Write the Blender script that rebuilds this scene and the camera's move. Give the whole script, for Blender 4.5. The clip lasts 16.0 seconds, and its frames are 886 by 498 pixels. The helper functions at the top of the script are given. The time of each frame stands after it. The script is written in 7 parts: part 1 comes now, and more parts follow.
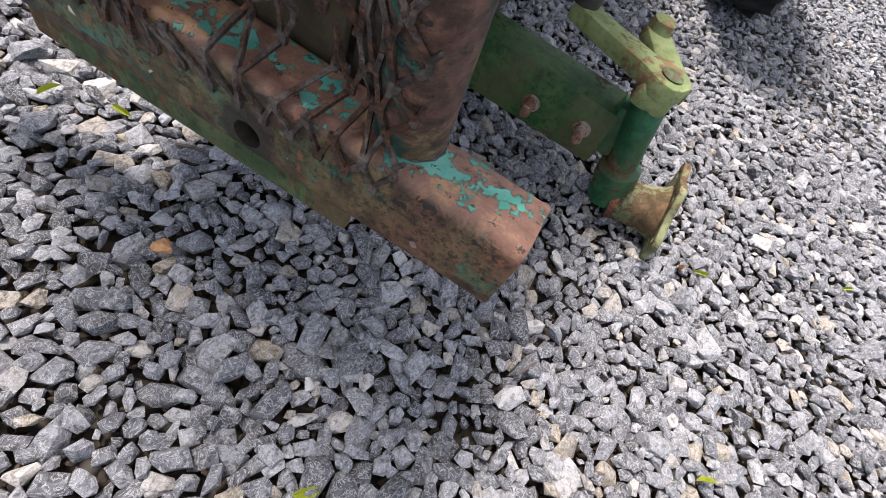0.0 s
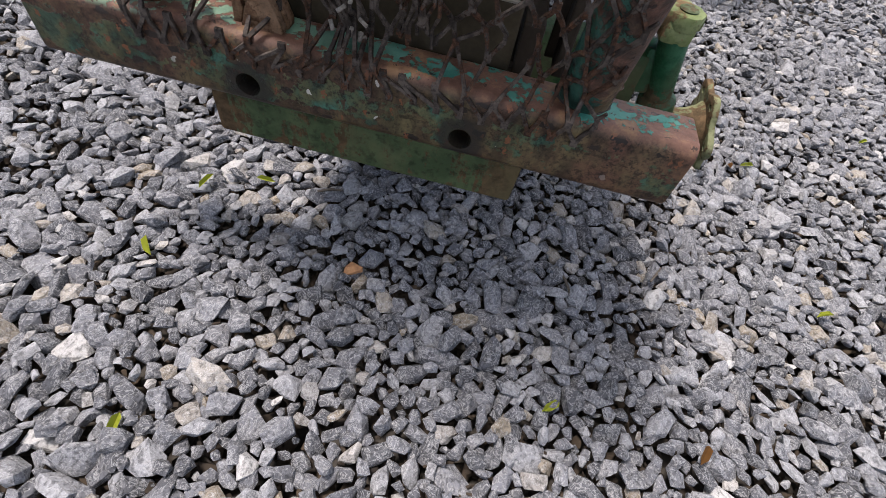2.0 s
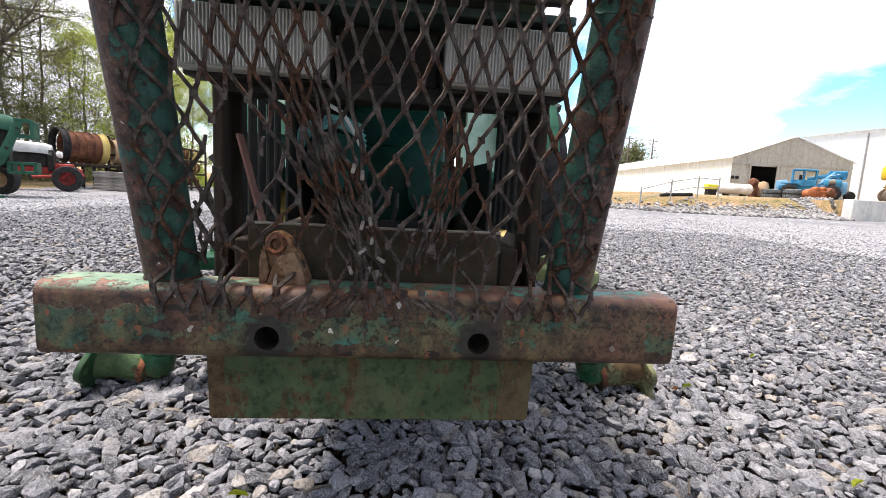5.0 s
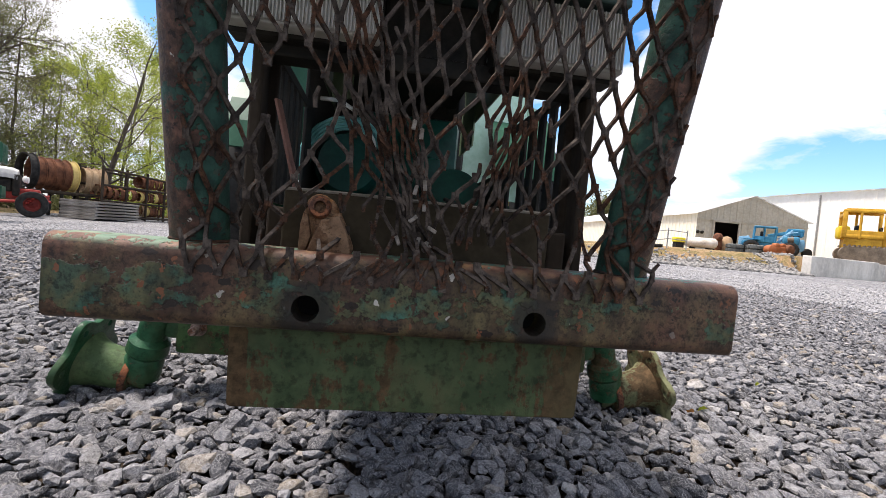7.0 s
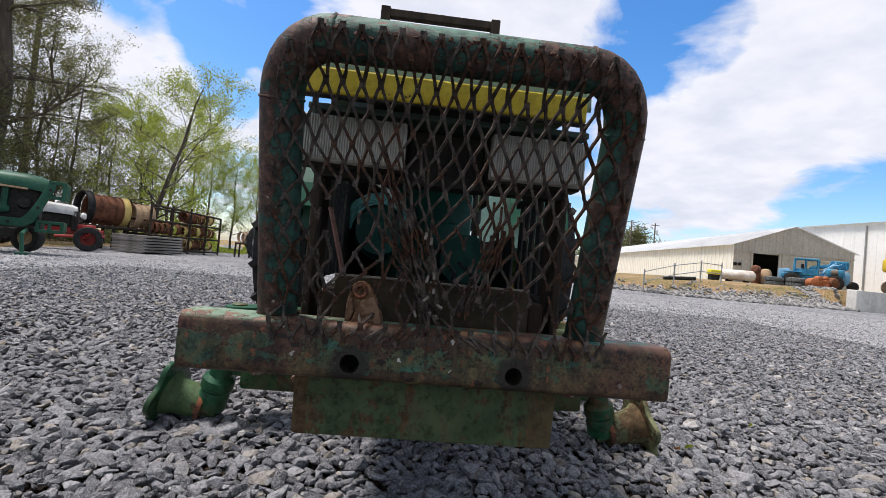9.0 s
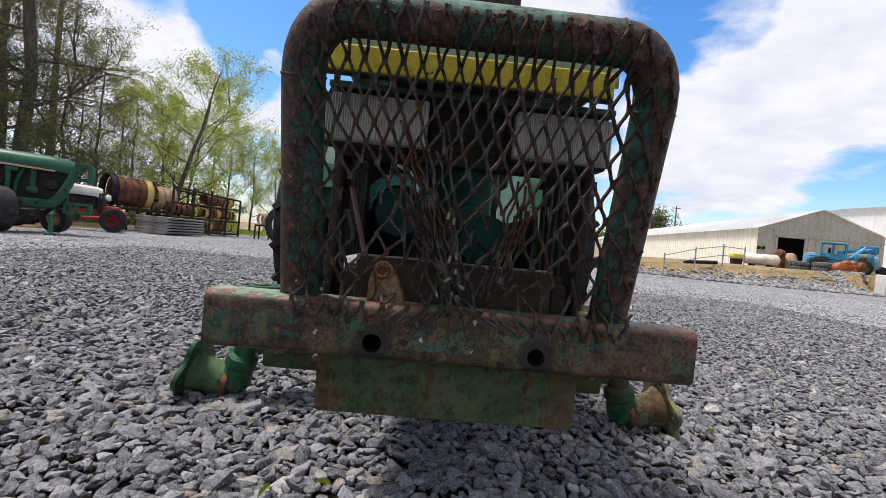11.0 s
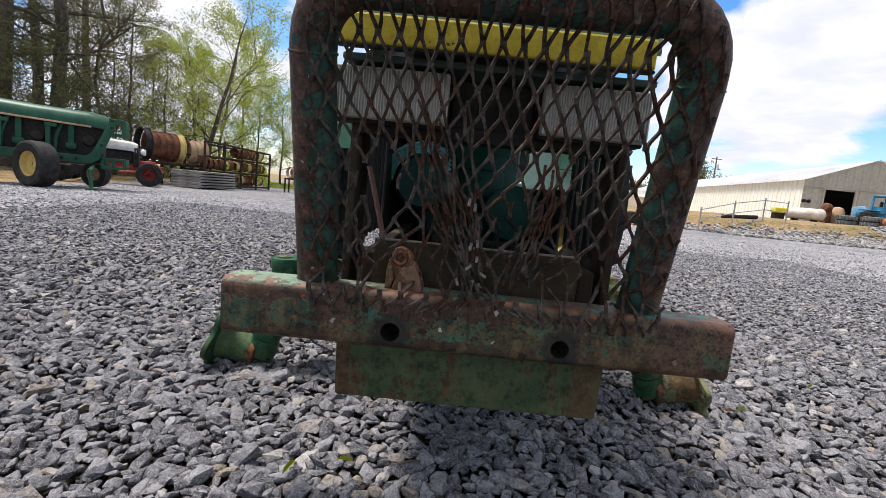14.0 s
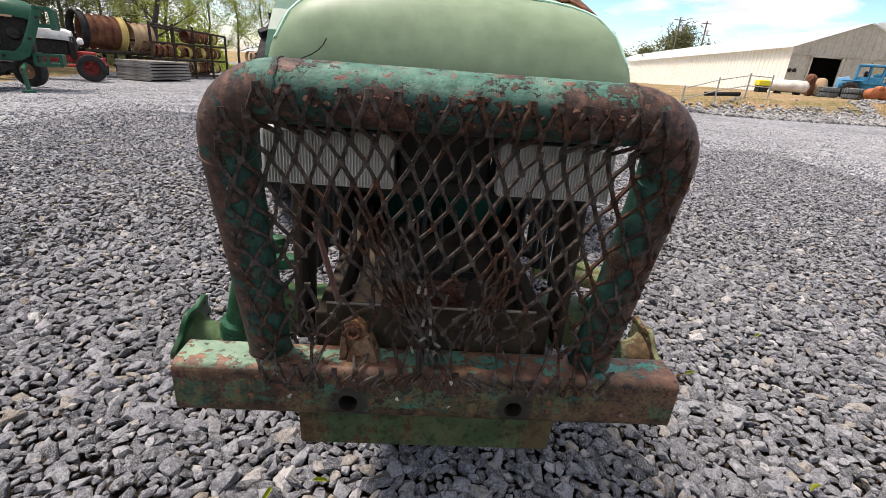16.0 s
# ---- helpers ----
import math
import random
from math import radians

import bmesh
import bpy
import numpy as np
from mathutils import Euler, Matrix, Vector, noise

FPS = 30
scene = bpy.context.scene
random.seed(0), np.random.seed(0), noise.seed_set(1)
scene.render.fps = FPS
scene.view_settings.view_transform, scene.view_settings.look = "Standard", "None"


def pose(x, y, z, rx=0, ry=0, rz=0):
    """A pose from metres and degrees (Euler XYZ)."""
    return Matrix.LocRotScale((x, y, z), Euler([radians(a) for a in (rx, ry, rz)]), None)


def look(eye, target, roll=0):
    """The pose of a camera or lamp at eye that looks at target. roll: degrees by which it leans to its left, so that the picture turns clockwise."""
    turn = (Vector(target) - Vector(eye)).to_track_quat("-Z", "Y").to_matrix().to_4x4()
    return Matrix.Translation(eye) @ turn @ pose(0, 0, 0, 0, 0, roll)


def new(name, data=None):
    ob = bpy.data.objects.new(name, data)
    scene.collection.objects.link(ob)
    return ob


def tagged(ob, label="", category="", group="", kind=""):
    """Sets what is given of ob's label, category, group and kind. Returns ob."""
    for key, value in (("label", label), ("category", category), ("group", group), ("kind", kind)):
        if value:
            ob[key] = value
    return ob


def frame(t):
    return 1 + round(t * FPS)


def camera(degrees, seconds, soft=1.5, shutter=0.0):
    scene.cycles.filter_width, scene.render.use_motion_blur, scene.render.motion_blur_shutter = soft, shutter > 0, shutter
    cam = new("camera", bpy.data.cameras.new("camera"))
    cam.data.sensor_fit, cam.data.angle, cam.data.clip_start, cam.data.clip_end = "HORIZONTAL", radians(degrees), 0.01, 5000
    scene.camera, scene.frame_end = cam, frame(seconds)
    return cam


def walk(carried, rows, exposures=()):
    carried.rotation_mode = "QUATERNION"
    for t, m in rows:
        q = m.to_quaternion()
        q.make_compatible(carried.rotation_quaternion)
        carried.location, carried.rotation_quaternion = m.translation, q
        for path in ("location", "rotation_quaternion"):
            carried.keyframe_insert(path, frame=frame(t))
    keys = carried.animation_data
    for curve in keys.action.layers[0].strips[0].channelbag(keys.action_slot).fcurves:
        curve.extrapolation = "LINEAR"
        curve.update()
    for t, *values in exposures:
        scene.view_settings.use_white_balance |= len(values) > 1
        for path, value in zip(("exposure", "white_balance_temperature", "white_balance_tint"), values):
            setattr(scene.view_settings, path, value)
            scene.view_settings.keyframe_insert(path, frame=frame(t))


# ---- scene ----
cam = camera(86.4, 16.0, soft=0.6)
PATH = [
    (0, (0.399, -0.292, 0.741), (0.357, 0.921, -0.849), 31.5),
    (0.5, (0.352, -0.412, 0.764), (0.362, 0.787, -0.836), 30.5),
    (1, (0.275, -0.5, 0.773), (0.287, 0.686, -0.838), 26.6),
    (1.5, (0.213, -0.53, 0.776), (0.211, 0.676, -0.819), 20.8),
    (2, (0.176, -0.539, 0.766), (0.158, 0.713, -0.794), 13.8),
    (2.5, (0.129, -0.513, 0.754), (0.125, 0.903, -0.658), 8.9),
    (3, (0.125, -0.539, 0.73), (0.144, 1.07, -0.457), 6.0),
    (3.5, (0.123, -0.602, 0.75), (0.193, 1.17, -0.175), 3.3),
    (4, (0.098, -0.65, 0.705), (0.221, 1.227, 0.027), 1.9),
    (4.5, (0.064, -0.673, 0.627), (0.211, 1.27, 0.175), 2.2),
    (4.7, (0.052, -0.678, 0.607), (0.212, 1.286, 0.262), 2.5),
    (6.8, (-0.071, -0.608, 0.465), (0.235, 1.366, 0.358), 5.0),
    (7, (-0.069, -0.624, 0.464), (0.214, 1.354, 0.394), 5.2),
    (7.5, (-0.075, -0.7, 0.492), (0.174, 1.285, 0.456), 5.7),
    (8, (-0.051, -0.779, 0.53), (0.152, 1.211, 0.51), 6.1),
    (8.5, (-0.052, -0.848, 0.554), (0.122, 1.144, 0.58), 5.7),
    (9, (-0.065, -0.881, 0.555), (0.084, 1.113, 0.602), 5.3),
    (11.5, (-0.076, -0.866, 0.549), (0.001, 1.132, 0.491), 5.8),
    (12, (-0.078, -0.853, 0.564), (-0.008, 1.145, 0.486), 6.0),
    (12.5, (-0.078, -0.831, 0.58), (-0.018, 1.166, 0.486), 6.1),
    (13, (-0.077, -0.832, 0.58), (-0.043, 1.165, 0.483), 6.3),
    (13.5, (-0.077, -0.836, 0.587), (-0.078, 1.158, 0.435), 5.7),
    (14, (-0.065, -0.826, 0.611), (-0.079, 1.159, 0.366), 5.6),
    (14.5, (-0.038, -0.801, 0.685), (-0.019, 1.167, 0.329), 5.4),
    (15, (-0.038, -0.764, 0.814), (0.0, 1.177, 0.335), 5.8),
    (15.5, (-0.035, -0.749, 0.898), (0.051, 1.159, 0.304), 5.8),
    (16, (-0.04, -0.714, 0.934), (0.068, 1.15, 0.217), 4.4),
]

# ---- world and sun ----
EXPO = [(0.0, 1.22, 6400, 17), (1.0, 0.88, 6400, 17), (2.0, 0.70, 6350, 17), (2.5, 0.68, 6350, 17), (3.5, 1.12, 6350, 16), (4.7, 1.03, 6450, 17), (7.0, 0.60, 6550, 17), (8.0, 0.52, 6550, 16), (9.0, 0.17, 6300, 15), (11.5, 0.23, 6350, 15), (13.5, 0.28, 6350, 16), (14.5, 0.44, 6500, 17), (16.0, 0.50, 6600, 17)]
walk(cam, [(t, look(eye, target, roll)) for t, eye, target, roll in PATH], EXPO)

SUN_AZ, SUN_EL = radians(-76), radians(70)   # azimuth from +y towards +x; elevation
world = bpy.data.worlds.new("sky")
scene.world = world
world.use_nodes = True
wn, wl = world.node_tree.nodes, world.node_tree.links
wn.clear()


def wnode(kind, **kw):
    n = wn.new(kind)
    for k, v in kw.items():
        n.inputs[k].default_value = v
    return n


sky = wn.new("ShaderNodeTexSky")
sky.sky_type = "NISHITA"
sky.sun_disc = False
sky.sun_elevation = SUN_EL
sky.sun_rotation = SUN_AZ
sky.air_density, sky.dust_density, sky.ozone_density = 1.0, 1.0, 1.6
coord = wn.new("ShaderNodeTexCoord")
sep = wn.new("ShaderNodeSeparateXYZ")
wl.new(coord.outputs["Generated"], sep.inputs[0])
lift = wn.new("ShaderNodeMath")
lift.operation = "ADD"
lift.inputs[1].default_value = 0.22
wl.new(sep.outputs["Z"], lift.inputs[0])
div = wn.new("ShaderNodeVectorMath")
div.operation = "DIVIDE"
comb = wn.new("ShaderNodeCombineXYZ")
for s in "XYZ":
    wl.new(lift.outputs[0], comb.inputs[s])
wl.new(coord.outputs["Generated"], div.inputs[0])
wl.new(comb.outputs[0], div.inputs[1])
cloud = wnode("ShaderNodeTexNoise", Scale=2.6, Detail=9.0, Roughness=0.56, Distortion=0.35)
wl.new(div.outputs[0], cloud.inputs["Vector"])


def sky_math(op, a, b):
    n = wn.new("ShaderNodeMath")
    n.operation = op
    for k, v in enumerate((a, b)):
        if isinstance(v, (int, float)):
            n.inputs[k].default_value = v
        else:
            wl.new(v, n.inputs[k])
    return n.outputs[0]


# cloud banks (+) and clear gaps (-): azimuth from +y towards +x, elevation, radius, weight
# last two are added out of view, overhead and behind, to tune the light
BANKS = [(38, 17, 10, 0.34), (30, 13, 8, 0.30), (47, 21, 8, 0.3), (28, 26, 7, -0.42), (46, 8.5, 6.5, -0.42), (29, 5.5, 4, -0.14), (-31, 13, 9, 0.34), (-23.6, 20.6, 3.2, -0.42),
         (-17.5, 22.5, 4, -0.4), (-21.6, 15, 2.6, -0.34), (-20.5, 18.3, 2.4, 0.2), (8, 29, 12, 0.3), (20, 8, 7, -0.12), (0, 88, 48, 0.34), (180, 30, 60, 0.07)]
unit = wn.new("ShaderNodeVectorMath")
unit.operation = "NORMALIZE"
wl.new(coord.outputs["Generated"], unit.inputs[0])
heap = sky_math("MULTIPLY", sky_math("SUBTRACT", cloud.outputs["Fac"], 0.5), 1.35)
for az, el, rad, weight in BANKS:
    dot = wn.new("ShaderNodeVectorMath")
    dot.operation = "DOT_PRODUCT"
    wl.new(unit.outputs[0], dot.inputs[0])
    dot.inputs[1].default_value = (math.sin(radians(az)) * math.cos(radians(el)), math.cos(radians(az)) * math.cos(radians(el)), math.sin(radians(el)))
    lobe = wn.new("ShaderNodeMapRange")
    lobe.interpolation_type = "SMOOTHSTEP"
    lobe.inputs["From Min"].default_value, lobe.inputs["From Max"].default_value = math.cos(radians(rad * 1.5)), math.cos(radians(rad * 0.3))
    lobe.inputs["To Max"].default_value = weight
    wl.new(dot.outputs["Value"], lobe.inputs["Value"])
    heap = sky_math("ADD", heap, lobe.outputs[0])
ramp = wn.new("ShaderNodeValToRGB")
ramp.color_ramp.elements[0].position, ramp.color_ramp.elements[1].position = 0.44, 0.66
wl.new(sky_math("ADD", heap, 0.52), ramp.inputs[0])
vivid = wn.new("ShaderNodeHueSaturation")
vivid.inputs["Saturation"].default_value, vivid.inputs["Value"].default_value = 1.38, 1.5
wl.new(sky.outputs[0], vivid.inputs["Color"])
puff = wnode("ShaderNodeTexNoise", Scale=4.2, Detail=6.0, Roughness=0.55)
wl.new(div.outputs[0], puff.inputs["Vector"])
tone = wn.new("ShaderNodeValToRGB")
tone.color_ramp.elements[0].position, tone.color_ramp.elements[1].position = 0.34, 0.62
tone.color_ramp.elements[0].color, tone.color_ramp.elements[1].color = (0.81, 0.84, 0.885, 1), (1.0, 1.0, 1.0, 1)
wl.new(puff.outputs["Fac"], tone.inputs[0])
white = wn.new("ShaderNodeMixRGB")
white.blend_type = "MULTIPLY"
white.inputs["Fac"].default_value = 1.0
white.inputs["Color1"].default_value = (6.9, 7.05, 7.3, 1)
wl.new(tone.outputs[0], white.inputs["Color2"])
mix = wn.new("ShaderNodeMixRGB")
wl.new(white.outputs[0], mix.inputs["Color2"])
wl.new(ramp.outputs[0], mix.inputs["Fac"])
wl.new(vivid.outputs[0], mix.inputs["Color1"])
back = wnode("ShaderNodeBackground", Strength=0.118)
wl.new(mix.outputs[0], back.inputs["Color"])
wout = wn.new("ShaderNodeOutputWorld")
wl.new(back.outputs[0], wout.inputs["Surface"])

sun = new("sun", bpy.data.lights.new("sun", "SUN"))
sun.data.energy, sun.data.angle, sun.data.color = 5.2, radians(13), (1.0, 0.945, 0.86)
sun_from = Vector((math.sin(SUN_AZ) * math.cos(SUN_EL), math.cos(SUN_AZ) * math.cos(SUN_EL), math.sin(SUN_EL)))
sun.matrix_world = look(sun_from * 30, (0, 0, 0))


# ---- materials ----
def nodes_of(name):
    m = bpy.data.materials.new(name)
    m.use_nodes = True
    nt = m.node_tree
    nt.nodes["Principled BSDF"].inputs["Specular IOR Level"].default_value = 0.16
    return m, nt, nt.nodes["Principled BSDF"]


def noise_node(nt, scale, detail=4.0, rough=0.6, vec=None, stretch=None):
    n = nt.nodes.new("ShaderNodeTexNoise")
    n.inputs["Scale"].default_value, n.inputs["Detail"].default_value, n.inputs["Roughness"].default_value = scale, detail, rough
    c = nt.nodes.new("ShaderNodeTexCoord").outputs["Object"] if vec is None else vec
    if stretch:
        mp = nt.nodes.new("ShaderNodeMapping")
        mp.inputs["Scale"].default_value = stretch
        nt.links.new(c, mp.inputs[0])
        c = mp.outputs[0]
    nt.links.new(c, n.inputs["Vector"])
    return n.outputs["Fac"]


def ramp_node(nt, fac, stops):
    r = nt.nodes.new("ShaderNodeValToRGB")
    e = r.color_ramp.elements
    while len(e) < len(stops):
        e.new(0.5)
    for el, (p, c) in zip(e, stops):
        el.position, el.color = p, (*c, 1)
    nt.links.new(fac, r.inputs[0])
    return r.outputs[0]


def mixc(nt, fac, a, b, mode="MIX"):
    m = nt.nodes.new("ShaderNodeMixRGB")
    m.blend_type = mode
    for sock, v in (("Fac", fac), ("Color1", a), ("Color2", b)):
        if isinstance(v, (int, float)):
            m.inputs[sock].default_value = v
        elif isinstance(v, tuple):
            m.inputs[sock].default_value = (*v, 1)
        else:
            nt.links.new(v, m.inputs[sock])
    return m.outputs[0]


def bump(nt, bsdf, height, strength, dist):
    b = nt.nodes.new("ShaderNodeBump")
    b.inputs["Strength"].default_value, b.inputs["Distance"].default_value = strength, dist
    nt.links.new(height, b.inputs["Height"])
    nt.links.new(b.outputs[0], bsdf.inputs["Normal"])


def plain(name, a, b, scale=20.0, rough=0.6, metal=0.0, relief=0.2, dist=0.002, detail=5.0, stretch=None):
    """A surface whose colour wanders between a and b, with fine grain."""
    m, nt, p = nodes_of(name)
    f = noise_node(nt, scale, detail, 0.65, stretch=stretch)
    g = noise_node(nt, scale * 9, 3.0, 0.6)
    col = ramp_node(nt, f, [(0.35, a), (0.65, b)])
    col = mixc(nt, 0.25, col, ramp_node(nt, g, [(0.3, (0.25,) * 3), (0.7, (0.75,) * 3)]), "OVERLAY")
    nt.links.new(col, p.inputs["Base Color"])
    p.inputs["Roughness"].default_value, p.inputs["Metallic"].default_value = rough, metal
    bump(nt, p, g, relief, dist)
    return m


def worn_paint(name, paint, paint2, rust, rust2, amount, scale=11.0, streak=None, rough=0.55, kept=None, grime=None, specks=False, pitted=0.75):
    """Old paint flaking off rusty steel. amount: the share that has gone to rust. kept: (axis, from, to, change): where more or less paint
    has stayed. grime: a colour that dirties both in clouds."""
    m, nt, p = nodes_of(name)
    big = noise_node(nt, scale, 7.0, 0.68, stretch=streak)
    fine = noise_node(nt, scale * 7, 5.0, 0.65)
    huge = noise_node(nt, scale * 0.3, 2.0, 0.5)
    mask = mixc(nt, 0.28, big, fine)
    mask = mixc(nt, 0.3, mask, huge)
    c = 0.5 + (amount - 0.5) * 0.30
    for kept in kept or ():
        sp = nt.nodes.new("ShaderNodeSeparateXYZ")
        nt.links.new(nt.nodes.new("ShaderNodeTexCoord").outputs["Object"], sp.inputs[0])
        ab = nt.nodes.new("ShaderNodeMath")
        ab.operation = "ABSOLUTE"
        nt.links.new(sp.outputs[kept[0]], ab.inputs[0])
        mr = nt.nodes.new("ShaderNodeMapRange")
        mr.inputs["From Min"].default_value, mr.inputs["From Max"].default_value = kept[1], kept[2]
        mr.inputs["To Min"].default_value, mr.inputs["To Max"].default_value = 0.0, kept[3]
        nt.links.new(ab.outputs[0], mr.inputs["Value"])
        mask = mixc(nt, 1.0, mask, mr.outputs[0], "ADD")
    flaked = ramp_node(nt, mask, [(c - 0.012, (1,) * 3), (c + 0.012, (0,) * 3)])
    pc = ramp_node(nt, noise_node(nt, scale * 2.2, 4.0), [(0.4, paint), (0.6, paint2)])
    rc = ramp_node(nt, noise_node(nt, scale * 4.1, 6.0, 0.7), [(0.4, rust), (0.61, rust2)])
    pits = ramp_node(nt, noise_node(nt, scale * 6, 5.0, 0.75), [(0.38, (0.2,) * 3), (0.50, (1,) * 3)])
    pale = ramp_node(nt, noise_node(nt, scale * 1.3, 5.0, 0.7), [(0.56, (0.0,) * 3), (0.7, (0.55,) * 3)])
    rc = mixc(nt, pale, rc, (rust2[0] * 1.5, rust2[1] * 1.75, rust2[2] * 1.75))
    col = mixc(nt, pitted, mixc(nt, flaked, pc, rc), pits, "MULTIPLY")
    if grime:
        gf = ramp_node(nt, noise_node(nt, scale * 0.9, 5.0, 0.62, stretch=(1.0, 1.0, 0.5)), [(0.48, (0.0,) * 3), (0.62, (0.6,) * 3)])
        col = mixc(nt, gf, col, grime)
    if specks:
        drip = ramp_node(nt, noise_node(nt, 26, 4.0, 0.6, stretch=(1.0, 1.0, 0.22)), [(0.36, (0.35,) * 3), (0.5, (1,) * 3)])
        col = mixc(nt, 0.8, col, drip, "MULTIPLY")
    nt.links.new(col, p.inputs["Base Color"])
    rr = nt.nodes.new("ShaderNodeMapRange")
    rr.inputs["To Min"].default_value, rr.inputs["To Max"].default_value = rough, 0.88
    nt.links.new(flaked, rr.inputs["Value"])
    nt.links.new(rr.outputs[0], p.inputs["Roughness"])
    bump(nt, p, mixc(nt, 0.6, flaked, fine), 0.9, 0.003)
    return m


LEAN_Y = 0.29                       # the guard leans forward by this much per metre of height
PIPE_R, PIPE_X, PIPE_TOP, PIPE_BEND = 0.0366, 0.3015, 0.895, 0.090   # guard pipe: radius, half width, top, bend (centre line)


def range_node(nt, value, a, b, lo=0.0, hi=1.0):
    n = nt.nodes.new("ShaderNodeMapRange")
    for k, v in (("From Min", a), ("From Max", b), ("To Min", lo), ("To Max", hi)):
        n.inputs[k].default_value = v
    nt.links.new(value, n.inputs["Value"])
    return n.outputs[0]


def mathn(nt, op, a, b=0.0):
    n = nt.nodes.new("ShaderNodeMath")
    n.operation = op
    for k, v in enumerate((a, b)):
        if isinstance(v, (int, float)):
            n.inputs[k].default_value = v
        else:
            nt.links.new(v, n.inputs[k])
    return n.outputs[0]


def spots(nt, scale, size, keep, stretch=None):
    """Sharp small specks of uneven shape: 1 inside, 0 outside. keep: the share of cells that hold one."""
    vor = nt.nodes.new("ShaderNodeTexVoronoi")
    vor.inputs["Scale"].default_value = scale
    c = nt.nodes.new("ShaderNodeTexCoord").outputs["Object"]
    if stretch:
        mp = nt.nodes.new("ShaderNodeMapping")
        mp.inputs["Scale"].default_value = stretch
        nt.links.new(c, mp.inputs[0])
        c = mp.outputs[0]
    bent = mixc(nt, 0.012, c, nt_color(nt, scale * 2.2), "ADD")
    nt.links.new(bent, vor.inputs["Vector"])
    cell = nt.nodes.new("ShaderNodeSeparateColor")
    nt.links.new(vor.outputs["Color"], cell.inputs[0])
    here = mathn(nt, "LESS_THAN", cell.outputs[0], keep)
    reach = mathn(nt, "MULTIPLY", cell.outputs[1], size)
    return mathn(nt, "MULTIPLY", here, mathn(nt, "LESS_THAN", vor.outputs["Distance"], reach))


def nt_color(nt, scale):
    n = nt.nodes.new("ShaderNodeTexNoise")
    n.inputs["Scale"].default_value, n.inputs["Detail"].default_value = scale, 3.0
    nt.links.new(nt.nodes.new("ShaderNodeTexCoord").outputs["Object"], n.inputs["Vector"])
    return n.outputs["Color"]


def bumper_material():
    """Square tube: teal paint left in islands amid bare rust on the upper face; brown dirt, olive paint and scars on the front."""
    m, nt, p = nodes_of("bumper_paint")
    sp = nt.nodes.new("ShaderNodeSeparateXYZ")
    nt.links.new(nt.nodes.new("ShaderNodeTexCoord").outputs["Object"], sp.inputs[0])
    ax = mathn(nt, "ABSOLUTE", sp.outputs["X"])
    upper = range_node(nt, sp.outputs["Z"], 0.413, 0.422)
    fine = noise_node(nt, 95, 5.0, 0.65)
    flake = mixc(nt, 0.25, noise_node(nt, 27, 7.0, 0.68), fine)
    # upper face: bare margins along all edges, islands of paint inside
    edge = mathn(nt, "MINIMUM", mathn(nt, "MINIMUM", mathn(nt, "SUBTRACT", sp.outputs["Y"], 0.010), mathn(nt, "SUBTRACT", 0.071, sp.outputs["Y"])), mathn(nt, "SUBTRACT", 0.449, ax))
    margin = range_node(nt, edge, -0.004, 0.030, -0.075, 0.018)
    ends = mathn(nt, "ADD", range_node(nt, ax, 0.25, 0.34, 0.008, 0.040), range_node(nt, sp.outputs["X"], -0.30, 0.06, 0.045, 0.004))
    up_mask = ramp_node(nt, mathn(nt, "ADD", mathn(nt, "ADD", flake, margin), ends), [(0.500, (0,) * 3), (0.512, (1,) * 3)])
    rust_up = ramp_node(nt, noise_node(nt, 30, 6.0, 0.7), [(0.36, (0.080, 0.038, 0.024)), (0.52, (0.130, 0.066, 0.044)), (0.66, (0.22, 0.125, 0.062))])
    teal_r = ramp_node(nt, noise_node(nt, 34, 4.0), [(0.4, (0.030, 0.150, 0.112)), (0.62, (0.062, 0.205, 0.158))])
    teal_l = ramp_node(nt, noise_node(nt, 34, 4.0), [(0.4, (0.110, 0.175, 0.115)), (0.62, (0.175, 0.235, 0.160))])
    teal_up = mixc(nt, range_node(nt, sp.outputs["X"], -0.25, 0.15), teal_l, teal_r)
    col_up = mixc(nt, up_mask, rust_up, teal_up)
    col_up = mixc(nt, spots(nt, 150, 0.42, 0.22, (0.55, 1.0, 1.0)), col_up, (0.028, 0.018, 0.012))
    # front and ends
    dirt = ramp_node(nt, noise_node(nt, 9.0, 7.0, 0.66, stretch=(1.0, 1.0, 0.8)), [(0.36, (0.078, 0.036, 0.019)), (0.47, (0.036, 0.022, 0.013)), (0.55, (0.062, 0.046, 0.021)), (0.64, (0.095, 0.082, 0.036))])
    red = ramp_node(nt, noise_node(nt, 26, 6.0, 0.7), [(0.4, (0.045, 0.022, 0.014)), (0.6, (0.128, 0.056, 0.034))])
    dirt = mixc(nt, range_node(nt, ax, 0.20, 0.42, 0.15, 0.55), dirt, red)
    green = ramp_node(nt, noise_node(nt, 22, 4.0), [(0.36, (0.028, 0.056, 0.034)), (0.48, (0.074, 0.074, 0.034)), (0.56, (0.050, 0.068, 0.034)), (0.66, (0.030, 0.096, 0.068))])
    patch = mixc(nt, 0.22, noise_node(nt, 10, 6.0, 0.7, stretch=(1.0, 1.0, 1.3)), fine)
    away = range_node(nt, mathn(nt, "MINIMUM", mathn(nt, "SUBTRACT", sp.outputs["Z"], 0.326), mathn(nt, "SUBTRACT", 0.405, sp.outputs["Z"])), 0.0, 0.022, -0.10, 0.02)
    side = range_node(nt, sp.outputs["X"], -0.33, -0.27, 0.022, 0.0)
